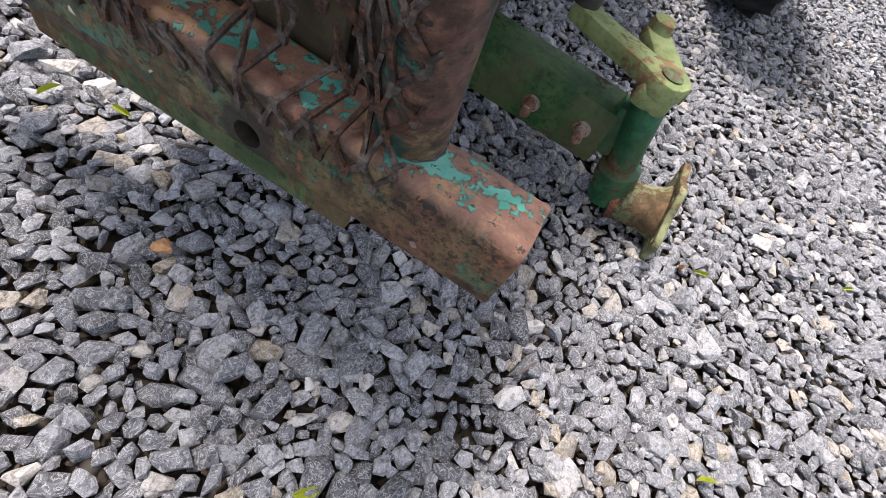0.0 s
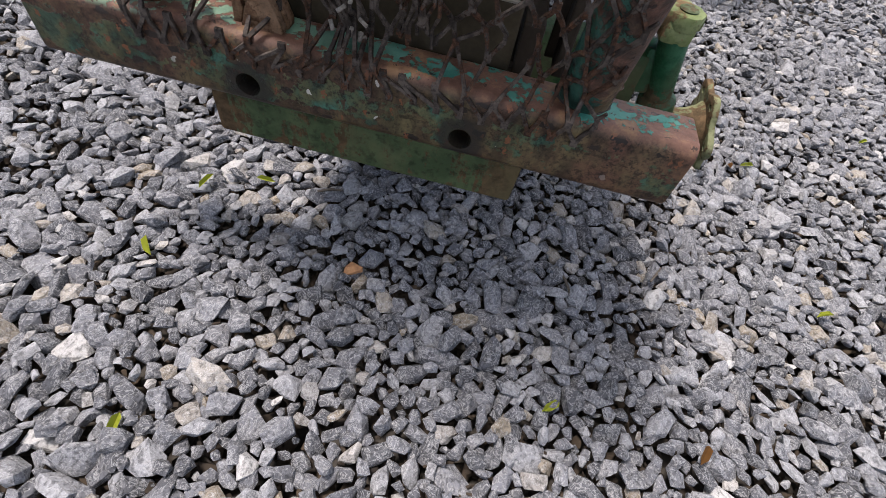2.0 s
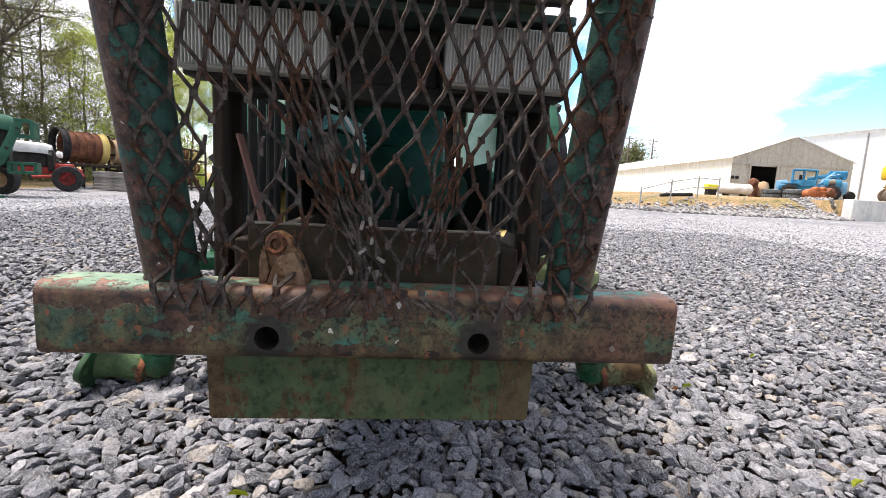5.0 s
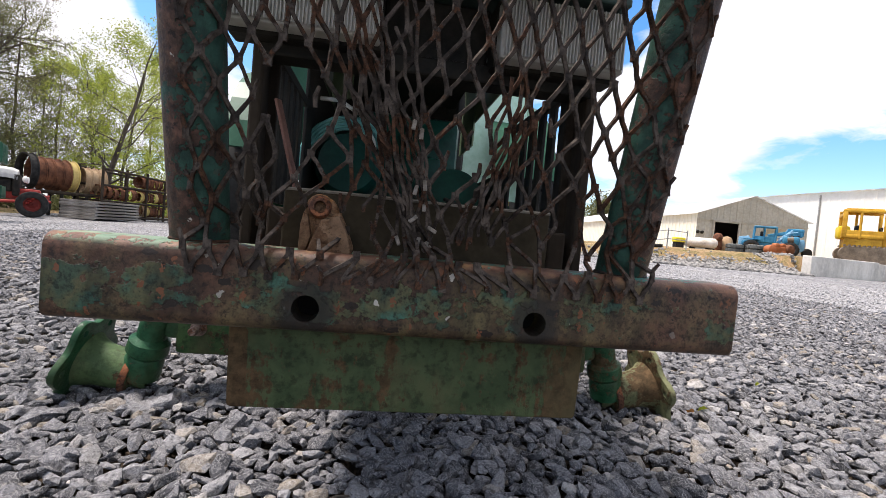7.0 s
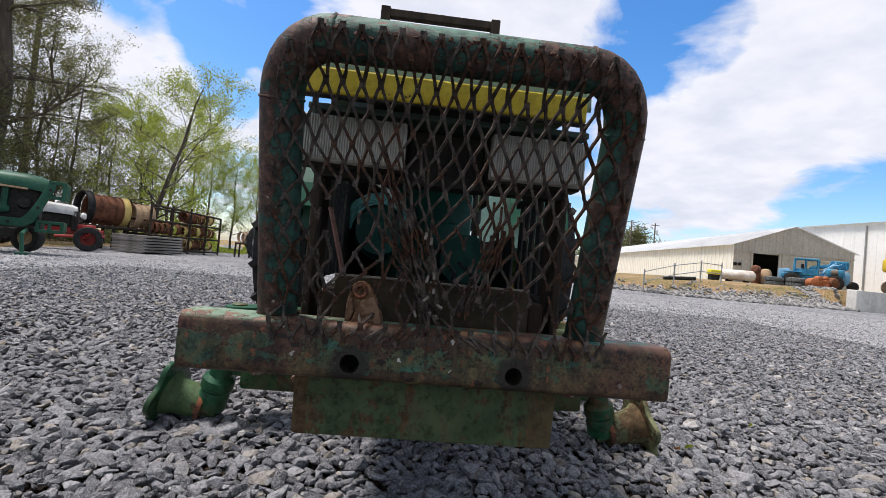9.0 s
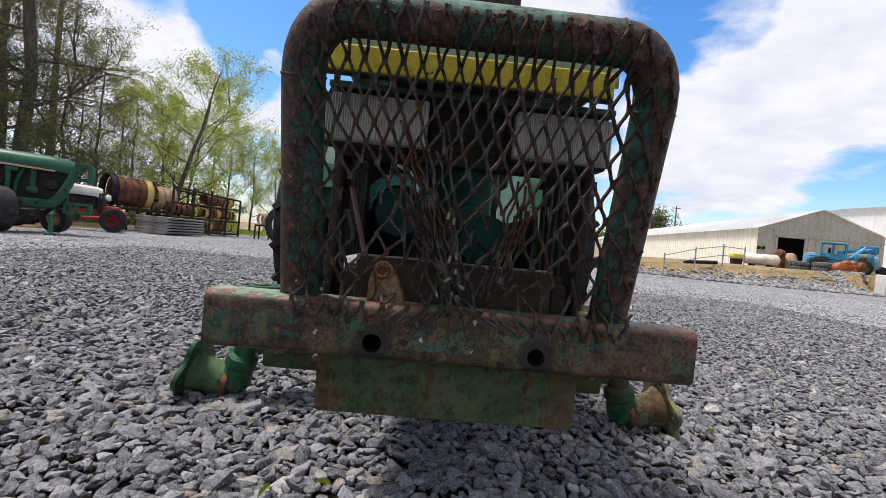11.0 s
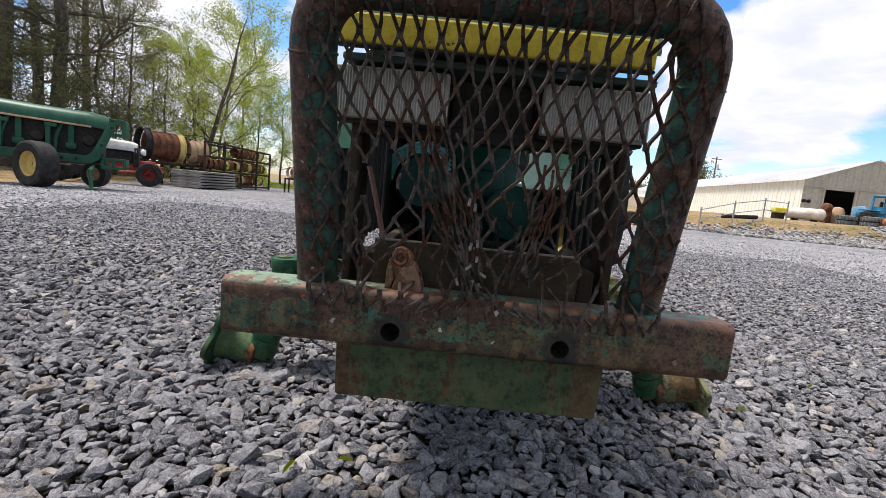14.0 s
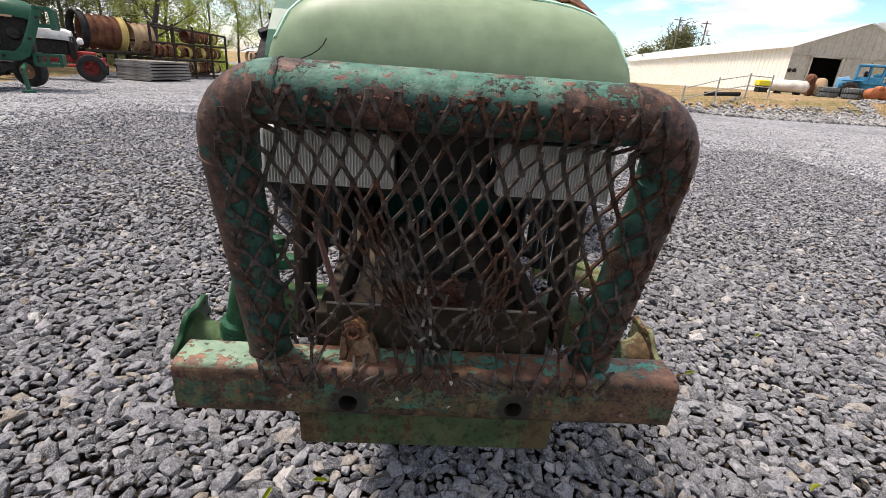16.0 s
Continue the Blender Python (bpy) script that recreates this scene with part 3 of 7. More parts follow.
def lathe(bm, prof, m, seg=24, closed=True):
    """Turns a profile of (radius, height) round the local z axis of m."""
    rings = []
    for r, h in prof:
        rings.append([bm.verts.new(m @ Vector((r * math.cos(2 * math.pi * k / seg), r * math.sin(2 * math.pi * k / seg), h))) for k in range(seg)])
    for a, b in zip(rings, rings[1:]):
        for k in range(seg):
            bm.faces.new((a[k], a[(k + 1) % seg], b[(k + 1) % seg], b[k]))
    if closed:
        bm.faces.new(rings[0][::-1])
        bm.faces.new(rings[-1])


def prism(bm, poly, depth, m, bevel=0.0):
    """A flat polygon in the local x, y plane of m, made thick along local z."""
    lo = [bm.verts.new(m @ Vector((x, y, 0))) for x, y in poly]
    hi = [bm.verts.new(m @ Vector((x, y, depth))) for x, y in poly]
    n = len(poly)
    fs = [bm.faces.new(lo[::-1]), bm.faces.new(hi)]
    for k in range(n):
        fs.append(bm.faces.new((lo[k], lo[(k + 1) % n], hi[(k + 1) % n], hi[k])))
    bmesh.ops.recalc_face_normals(bm, faces=fs)
    if bevel:
        es = [e for f in fs[:2] for e in f.edges]
        bmesh.ops.bevel(bm, geom=es, offset=bevel, segments=2, affect="EDGES", profile=0.5)


def aim(p, d, roll=0.0):
    """A pose at p whose local z looks along d."""
    return Matrix.Translation(p) @ Vector(d).to_track_quat("Z", "Y").to_matrix().to_4x4() @ pose(0, 0, 0, 0, 0, roll)


def raw_mesh(name, verts, faces, mat, smooth=False):
    """A mesh from numpy arrays of vertices and triangles."""
    me = bpy.data.meshes.new(name)
    me.vertices.add(len(verts))
    me.vertices.foreach_set("co", np.ascontiguousarray(verts, dtype=np.float32).ravel())
    k = faces.shape[1]
    me.loops.add(faces.size)
    me.loops.foreach_set("vertex_index", np.ascontiguousarray(faces, dtype=np.int32).ravel())
    me.polygons.add(len(faces))
    me.polygons.foreach_set("loop_start", np.arange(0, faces.size, k, dtype=np.int32))
    me.polygons.foreach_set("loop_total", np.full(len(faces), k, dtype=np.int32))
    me.update(calc_edges=True)
    me.polygons.foreach_set("use_smooth", np.full(len(faces), smooth, dtype=bool))
    me.validate()
    me.materials.append(mat)
    return new(name, me)


from mathutils import kdtree


# ---- ground ----
def smooth_step(a, b, v):
    t = max(0.0, min(1.0, (v - a) / (b - a)))
    return t * t * (3 - 2 * t)


def bank_foot(x):
    """Where the bank begins: y of its foot, which bends away on the left and follows the concrete wall on the right."""
    if x < 11.0:
        return 17.2 + 0.9 * (11.0 - x)
    return 17.1 + 0.19 * max(0.0, x - 14.0) + 0.10 * max(0.0, x - 19.4)


def slope(x, y):
    """The yard falls gently away behind the tractor's off side."""
    return -0.16 * smooth_step(3.5, 11.0, 0.62 * y - 0.78 * x - 2.0)


def land(x, y):
    """Height of the ground: a flat yard, with a low bank on the far right under the barn."""
    edge = y - bank_foot(x)
    crest = 0.34 + 0.34 * smooth_step(8.0, 13.5, x) + 0.20 * smooth_step(16.0, 20.0, x)
    z = crest * smooth_step(0.0, 2.4 if x < 19.2 else 0.5, edge - (0.0 if x < 19.2 else 0.5)) + 0.16 * smooth_step(4.0, 30.0, edge)
    near = smooth_step(5.4, 6.6, max(abs(x - 0.5) * 1.05, (y - 1.5) * 0.92, (0.6 - y) * 1.6))
    return z + slope(x, y) - 0.058 * (1 - near)


def axis(lo, hi, fine_lo, fine_hi, step):
    out = list(np.arange(fine_lo, fine_hi + 1e-6, step))
    s, v = step, fine_hi
    while v < hi:
        s *= 1.35
        v += s
        out.append(min(v, hi))
    s, v = step, fine_lo
    while v > lo:
        s *= 1.35
        v -= s
        out.insert(0, max(v, lo))
    return out


gx, gy = axis(-1800, 1800, -16, 34, 0.4), axis(-300, 2500, -4, 36, 0.4)
gverts = [(x, y, land(x, y)) for y in gy for x in gx]
nx = len(gx)
gfaces = [(j * nx + i, j * nx + i + 1, (j + 1) * nx + i + 1, (j + 1) * nx + i) for j in range(len(gy) - 1) for i in range(nx - 1)]
gme = bpy.data.meshes.new("ground")
gme.from_pydata(gverts, [], gfaces)
for m in (ground_mat, soil_mat, grass_mat):
    gme.materials.append(m)
for p in gme.polygons:
    c = p.center
    if -4.6 < c.x < 5.6 and -2.3 < c.y < 6.6:
        p.material_index = 1
    elif land(c.x, c.y) > 0.12 or c.x < -9.5 - 0.25 * max(0, c.y - 8) or c.y > 60:
        p.material_index = 2
    p.use_smooth = True
ground = tagged(new("ground", gme), "grey crushed stone yard with dirt and a grassy bank", "ground", kind="structure")


# ---- loose gravel ----
def stone_shapes(count, seed, points=14, square=4.0):
    """Angular broken stones: the hull of uneven points spread over a rounded block."""
    rng = random.Random(seed)
    shapes = []
    for _ in range(count):
        bm = bmesh.new()
        taper = rng.uniform(0.0, 0.35)
        turn_ = rng.uniform(0, 6.28)
        for k in range(points):
            zz = max(-0.97, min(0.97, 1 - 2 * (k + 0.5) / points + rng.uniform(-0.22, 0.22)))
            a = turn_ + k * 2.39996 + rng.uniform(-0.55, 0.55)
            rr = math.sqrt(1 - zz * zz)
            v = Vector((rr * math.cos(a), rr * math.sin(a), zz))
            v *= rng.uniform(0.86, 1.08) / (abs(v.x) ** square + abs(v.y) ** square + abs(v.z) ** square) ** (1 / square)
            v.y *= 1 - taper * v.x
            bm.verts.new(v * 0.94)
        bmesh.ops.convex_hull(bm, input=list(bm.verts))
        bmesh.ops.delete(bm, geom=[v for v in bm.verts if not v.link_faces], context="VERTS")
        bmesh.ops.triangulate(bm, faces=list(bm.faces))
        bm.verts.index_update()
        shapes.append((np.array([v.co[:] for v in bm.verts]), np.array([[v.index for v in f.verts] for f in bm.faces])))
        bm.free()
    return shapes


def scatter(places, sizes, shapes, rng, tilt=0.38):
    """Stones at the places: turned, squashed and tilted each in its own way; one array of vertices and triangles."""
    vs, fs, base = [], [], 0
    kinds = rng.integers(0, len(shapes), len(places))
    for k, (sv, sf) in enumerate(shapes):
        idx = np.where(kinds == k)[0]
        n = len(idx)
        if n == 0:
            continue
        dims = np.stack([rng.uniform(0.86, 1.38, n), rng.uniform(0.62, 0.95, n), rng.uniform(0.30, 0.66, n)], 1) * sizes[idx, None] * 0.5
        pts = sv[None] * dims[:, None, :]
        tx, ty, tz = rng.normal(0, tilt, n), rng.normal(0, tilt, n), rng.uniform(0, 2 * np.pi, n)

        def turn(pt, a, i, j):
            c, s = np.cos(a)[:, None], np.sin(a)[:, None]
            u, v = pt[:, :, i].copy(), pt[:, :, j].copy()
            pt[:, :, i], pt[:, :, j] = c * u - s * v, s * u + c * v

        turn(pts, tz, 0, 1)
        turn(pts, tx, 1, 2)
        turn(pts, ty, 2, 0)
        turn(pts, tz * 1.7, 0, 1)
        pts = pts + places[idx][:, None, :]
        vs.append(pts.reshape(-1, 3))
        fs.append((sf[None] + (np.arange(n) * len(sv))[:, None, None] + base).reshape(-1, 3))
        base += n * len(sv)
    return np.concatenate(vs), np.concatenate(fs)


def jittered(x0, x1, y0, y1, step, rng, keep=1.0):
    xs, ys = np.meshgrid(np.arange(x0, x1, step), np.arange(y0, y1, step))
    xs = xs + (np.arange(xs.shape[0]) % 2)[:, None] * step / 2
    p = np.stack([xs.ravel(), ys.ravel()], 1) + rng.uniform(-0.42, 0.42, (xs.size, 2)) * step
    return p[rng.random(len(p)) < keep]


def settle(p, s, rounds=5):
    """Pushes neighbouring stones apart until they hardly cut into one another."""
    p = p.copy()
    for _ in range(rounds):
        tree = kdtree.KDTree(len(p))
        for i, q in enumerate(p):
            tree.insert((q[0], q[1], 0.0), i)
        tree.balance()
        push = np.zeros_like(p)
        for i, q in enumerate(p):
            for co, j, dist in tree.find_n((q[0], q[1], 0.0), 7):
                gap = 0.50 * (s[i] + s[j]) - dist
                if j != i and gap > 0 and dist > 1e-6:
                    f = 0.45 * gap / dist * (s[j] / (s[i] + s[j]))
                    push[i, 0] += (q[0] - co[0]) * f
                    push[i, 1] += (q[1] - co[1]) * f
        p += np.clip(push, -0.008, 0.008)
    return p


def gravel():
    rng = np.random.default_rng(4)
    shards, chips, blocks = stone_shapes(70, 1, 13, 6.0), stone_shapes(30, 2, 10, 5.0), stone_shapes(16, 3, 8)
    near = (-1.6, 2.1, -0.66, 1.85)
    piles = {"near": [[], [], 0], "grit": [[], [], 0], "far": [[], [], 0]}

    def add(pile, p2, size, spread, z0, z1, shapes, loose=0, tilt=0.38, largest=0.080):
        s = np.clip(size * np.exp(rng.normal(0, spread, len(p2))), 0.008, largest)
        if loose:
            p2 = settle(p2, s, loose)
        wave = 0.009 * np.sin(p2[:, 0] * 4.1 + 1.3 * np.sin(p2[:, 1] * 3.3)) * np.sin(p2[:, 1] * 3.7 + 0.6)
        z = rng.uniform(z0, z1, len(p2)) + wave - 0.10 * (s - 0.035)
        v, f = scatter(np.column_stack([p2, z]), s, shapes, rng, tilt)
        heap = piles[pile]
        heap[0].append(v)
        heap[1].append(f + heap[2])
        heap[2] += len(v)

    # loose stone near the tractor over a lower course coloured dark as shade, with chips in the gaps
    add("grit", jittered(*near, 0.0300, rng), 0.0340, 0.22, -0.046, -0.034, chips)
    add("near", jittered(*near, 0.0254, rng, 0.985), 0.0312, 0.33, -0.014, 0.005, shards, 6, 0.36, 0.062)
    add("near", jittered(*near, 0.17, rng), 0.044, 0.22, 0.004, 0.010, shards, 0, 0.30)
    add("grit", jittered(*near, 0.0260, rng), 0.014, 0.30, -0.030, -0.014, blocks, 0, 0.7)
    wide = jittered(-4.6, 5.6, -0.95, 6.9, 0.0285, rng)
    inside = (wide[:, 0] > near[0]) & (wide[:, 0] < near[1]) & (wide[:, 1] > near[2]) & (wide[:, 1] < near[3])
    add("near", wide[~inside], 0.0345, 0.27, -0.016, 0.003, chips, 0, 0.34)
    add("near", jittered(-4.7, 5.7, -2.6, -0.93, 0.036, rng), 0.046, 0.25, -0.014, 0.002, blocks)
    far = jittered(-10.0, 13.0, 2.0, 13.0, 0.062, rng)
    close = (far[:, 0] > -4.6) & (far[:, 0] < 5.6) & (far[:, 1] < 6.9)
    far = far[~close & (np.abs(far[:, 0] - 0.4) < 2.6 + far[:, 1])]
    add("far", far, 0.050, 0.25, -0.006, 0.004, blocks, 0, 0.30)
    for pile, name, mat, label in (("near", "gravel", stone_mat, "loose blue-grey crushed limestone gravel on the yard"), ("grit", "grit", grit_shade_mat, "small stone chips and grit between the loose stones, dark to stand for gap shade"),
                                   ("far", "gravel", sunlit_stone_mat, "dusty crushed stone further out on the yard, paler to carry the sunlight")):
        vs, fs, _ = piles[pile]
        v = np.concatenate(vs)
        if pile == "far":
            v[:, 2] += np.array([slope(x, y) for x, y in v[:, :2]])
        tagged(raw_mesh(name, v, np.concatenate(fs), mat), label, name, kind="stuff")


gravel()

# ---- the tractor without front wheels ----
tractor = thing("tractor", "old green tractor with rusty brush guard, front wheels missing", "tractor")
TOP = 0.424


def guard_y(z):
    return 0.050 - LEAN_Y * (z - 0.42) - 0.36 * max(0.0, z - 0.82)


def cut_holes(ob, cutters):
    """Cuts round holes through a part and keeps the plain result."""
    made = []
    for m, r, depth in cutters:
        bm = bmesh.new()
        lathe(bm, [(r, -depth / 2), (r, depth / 2)], m, 20)
        bmesh.ops.recalc_face_normals(bm, faces=list(bm.faces))
        me = bpy.data.meshes.new("cutter")
        bm.to_mesh(me)
        bm.free()
        made.append(new("cutter", me))
        mod = ob.modifiers.new("hole", "BOOLEAN")
        mod.operation, mod.object, mod.solver = "DIFFERENCE", made[-1], "EXACT"
    bpy.context.view_layer.update()
    done = bpy.data.meshes.new_from_object(ob.evaluated_get(bpy.context.evaluated_depsgraph_get()))
    ob.modifiers.clear()
    old = ob.data
    ob.data = done
    bpy.data.meshes.remove(old)
    for c in made:
        bpy.data.objects.remove(c)
    ob.data.materials.clear()
    ob.data.materials.append(old_mat(ob))


HOLED = {}


def old_mat(ob):
    return HOLED[ob.name]


def bumper():
    bm = bmesh.new()
    poly = []
    for cy, cz, a0, cr in ((0.062, 0.410, 0, 0.014), (0.009, 0.406, 90, 0.018), (0.006, 0.334, 180, 0.014), (0.063, 0.334, 270, 0.013)):
        for k in range(6):
            a = radians(a0 + 18 * k)
            poly.append((cy + cr * math.cos(a), cz + cr * math.sin(a)))
    prism(bm, poly, 0.915, Matrix(((0, 0, 1, -0.4575), (1, 0, 0, 0), (0, 1, 0, 0), (0, 0, 0, 1))), 0.0015)
    bmesh.ops.recalc_face_normals(bm, faces=list(bm.faces))
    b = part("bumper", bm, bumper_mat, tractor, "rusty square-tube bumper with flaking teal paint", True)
    HOLED[b.name] = bumper_mat
    cut_holes(b, [(aim((-0.151, 0.0, 0.351), (0, 1, 0)), 0.0175, 0.12), (aim((0.154, 0.0, 0.350), (0, 1, 0)), 0.0165, 0.12)])
    # black disc in each hole, its colour standing for the shade inside
    for x, z in ((-0.151, 0.351), (0.154, 0.350)):
        bm = bmesh.new()
        lathe(bm, [(0.0195, 0), (0.0195, 0.012)], aim((x, 0.042, z), (0, 1, 0)), 18)
        part("hole_shade_disc", bm, shade_black, b)
    # plate hanging under the bumper
    bm = bmesh.new()
    w, lo, hi, r = 0.257, 0.195, 0.33, 0.006
    poly = [(-w - 0.004, hi), (-w, lo + r), (-w + r * 0.3, lo + r * 0.3), (-w + r, lo), (w - r, lo), (w - r * 0.3, lo + r * 0.3), (w, lo + r), (w + 0.004, hi)]
    prism(bm, poly, 0.012, Matrix(((1, 0, 0, 0), (0, 0, 1, 0.058), (0, 1, 0, 0), (0, 0, 0, 1))), 0.002)
    part("lower_plate", bm, plate_mat, b, "olive green steel plate with rust streaks")
    # tow eye on the bumper's upper face: a rounded lug, thicker below, with a bushing through its top
    m = Matrix.Translation((-0.137, 0.054, TOP - 0.002)) @ pose(0, 0, 0, 90, 0, 0)
    bm = bmesh.new()
    poly = [(-0.035, 0), (0.036, 0), (0.037, 0.010), (0.028, 0.034), (0.016, 0.058), (0.006, 0.072)]
    poly += [(-0.010 + 0.0185 * math.cos(radians(a)), 0.060 + 0.0185 * math.sin(radians(a))) for a in range(50, 190, 20)] + [(-0.033, 0.042)]
    prism(bm, poly, 0.024, m, 0.003)
    tb = part("tow_bracket", bm, clevis_mat, b, "orange rusty tow lug with rounded top", True)
    bm = bmesh.new()
    prism(bm, [(-0.022, 0.0), (0.035, 0), (0.036, 0.010), (0.027, 0.034), (0.018, 0.052), (-0.006, 0.044), (-0.014, 0.026)], 0.016, m @ Matrix.Translation((0, 0, 0.0235)), 0.004)
    prism(bm, [(-0.034, 0.0), (-0.024, 0), (-0.018, 0.022), (-0.024, 0.050), (-0.030, 0.052), (-0.033, 0.036)], 0.010, m @ Matrix.Translation((0, 0, 0.0235)), 0.003)
    part("cheek", bm, worn_paint("lug_tan", (0.13, 0.078, 0.045), (0.17, 0.105, 0.062), (0.08, 0.042, 0.022), (0.14, 0.08, 0.045), 0.5, 22.0, rough=0.7, pitted=0.4), tb, "tan weathered steel cheek", True)
    bm = bmesh.new()
    lathe(bm, [(0.008, 0), (0.015, 0.0), (0.0155, 0.008), (0.013, 0.013), (0.008, 0.013), (0.007, -0.004)], aim((-0.147, 0.031, 0.482), (0.08, -1, 0.12)), 18, False)
    part("bushing", bm, rust_mat, tb, "rusty ring bushing", True)
    return b


bumper_part = bumper()


def guard():
    r, hw, zb, zt = PIPE_R, PIPE_X, 0.412, PIPE_TOP
    bend = PIPE_BEND
    pts = []
    seams = []

    def at(x, z):
        return Vector((x, guard_y(z), z))

    for k in range(9):
        pts.append(at(-hw, zb + (zt - bend - zb) * k / 8))
    seams.append((at(-hw, zt - bend), (0, -LEAN_Y, 1)))
    for k in range(1, 9):
        a = math.pi / 2 * k / 8
        pts.append(at(-hw + bend * (1 - math.cos(a)), zt - bend + bend * math.sin(a)))
    seams.append((pts[-1].copy(), (1, 0, 0)))
    for k in range(1, 10):
        pts.append(at(-hw + bend + (2 * hw - 2 * bend) * k / 10, zt))
    for k in range(0, 9):
        a = math.pi / 2 * k / 8
        pts.append(at(hw - bend + bend * math.sin(a), zt - bend + bend * math.cos(a)))
    seams.append((at(hw - bend, zt), (1, 0, 0)))
    seams.append((at(hw, zt - bend), (0, -LEAN_Y, 1)))
    for k in range(1, 9):
        pts.append(at(hw, zt - bend - (zt - bend - zb) * k / 8))
    bm = bmesh.new()
    tube(bm, pts, r, 28)
    g = part("guard_pipe", bm, pipe_mat, tractor, "bent round steel pipe guard, rusty with teal paint left", True)
    rnd = random.Random(3)
    for c, d in seams:
        bm = bmesh.new()
        m = aim(c, d)
        ring = [m @ Vector(((r + 0.0002) * math.cos(2 * math.pi * k / 30), (r + 0.0002) * math.sin(2 * math.pi * k / 30), rnd.uniform(-0.0015, 0.0015))) for k in range(31)]
        tube(bm, ring, [0.0019 * rnd.uniform(0.6, 1.5) for _ in ring], 6, False)
        part("weld_bead", bm, pipe_mat, g, smooth=True)
    for sx in (-hw, hw):
        bm = bmesh.new()
        ring = []
        for k in range(33):
            a = 2 * math.pi * k / 32
            ring.append(Vector((sx + (r - 0.001) * math.cos(a), min(0.070, max(0.006, guard_y(TOP) + (r - 0.001) * math.sin(a))), TOP + 0.001)))
        tube(bm, ring, [0.0036 * rnd.uniform(0.7, 1.3) for _ in ring], 6, False)
        part("weld_bead", bm, strand_mat, g, smooth=True)
    return g


guard_part = guard()


def expanded_mesh():
    """Expanded-metal screen welded on the guard: diamond strands, bunched and torn in its lower half."""
    rnd = random.Random(11)
    pitch, rise = 0.0312, 0.0338
    z0, z1, uw = 0.391, 0.900, 0.322
    rows = int((z1 - z0) / rise * 1.03) + 1
    bm = bmesh.new()

    def warp(x, z):
        w = smooth_step(0.80, 0.55, z) * smooth_step(0.395, 0.43, z)
        nx_ = x
        for line, pull, width in ((-0.012 - 0.44 * (z - 0.43), 0.66, 0.11), (0.075 + 0.25 * (z - 0.46), 0.42, 0.055), (-0.245, 0.2, 0.05)):
            d = x - line
            nx_ -= w * pull * d * math.exp(-(d / width) ** 2)
        return nx_

    def off_pipe(x, z):
        """How far a spot of the screen lies outside the pipe's centre line (inside: minus)."""
        if z < PIPE_TOP - PIPE_BEND:
            return abs(x) - PIPE_X
        if abs(x) < PIPE_X - PIPE_BEND:
            return z - PIPE_TOP
        return math.hypot(abs(x) - (PIPE_X - PIPE_BEND), z - (PIPE_TOP - PIPE_BEND)) - PIPE_BEND

    def axis_y(x, z):
        """y of the pipe's centre line beside a spot of the screen."""
        if z < PIPE_TOP - PIPE_BEND:
            return guard_y(z)
        if abs(x) < PIPE_X - PIPE_BEND:
            return guard_y(PIPE_TOP)
        a = math.atan2(z - (PIPE_TOP - PIPE_BEND), abs(x) - (PIPE_X - PIPE_BEND))
        return guard_y(PIPE_TOP - PIPE_BEND + PIPE_BEND * math.sin(a))

    nodes = {}
    for j in range(rows + 1):
        z = z0 + (z1 - z0) * j / rows
        cols = int(uw * 2 / pitch) + 1
        for i in range(-1, cols + 1):
            x = -uw + (i + 0.5 * (j % 2)) * pitch
            if abs(x) > uw + 0.002 or off_pipe(x, z) > (0.010 if x < 0 else 0.018):
                continue
            low = smooth_step(0.72, 0.46, z) * smooth_step(0.405, 0.44, z)
            xx = warp(x, z) + rnd.gauss(0, 0.0010 + 0.0026 * low)
            zz = z + rnd.gauss(0, 0.001 + 0.0035 * low)
            d = off_pipe(xx, zz)
            zc = min(zz, PIPE_TOP)
            if d > -(PIPE_R + 0.002):
                y = axis_y(xx, zz) - math.sqrt(max(1e-5, (PIPE_R + 0.0035) ** 2 - d * d)) - 0.0005
            else:
                y = guard_y(zc) - 0.012 + 0.012 * smooth_step(PIPE_R, 0.20, -d) + rnd.gauss(0, 0.001 + 0.0045 * low)
            if z < 0.428:
                y = -0.0115
            nodes[i, j] = Vector((xx, y, zz))
    holes = [(-0.190, 0.605, 0.045, 0.060), (0.045, 0.555, 0.03, 0.045), (0.205, 0.495, 0.03, 0.035), (-0.11, 0.475, 0.035, 0.04), (0.15, 0.60, 0.015, 0.03)]

    def torn(a, b):
        m = (a + b) / 2
        for hx, hz, rx, rz in holes:
            if ((m.x - hx) / rx) ** 2 + ((m.z - hz) / rz) ** 2 < 1:
                return rnd.random() < 0.88
        if 0.418 < m.z < 0.452 and abs(m.x) < 0.27:
            return rnd.random() < 0.40
        if m.z < 0.66 and abs(m.x) < 0.25:
            return rnd.random() < 0.05
        return abs(m.x) < 0.25 and rnd.random() < 0.012

    def lay(q):
        """Keeps a strand on top of the pipe where it crosses it."""
        off = off_pipe(q.x, q.z)
        if off > -(PIPE_R + 0.003) and q.z > 0.425:
            q.y = min(q.y, axis_y(q.x, q.z) - math.sqrt(max(1e-5, (PIPE_R + 0.003) ** 2 - off * off)))
        return q

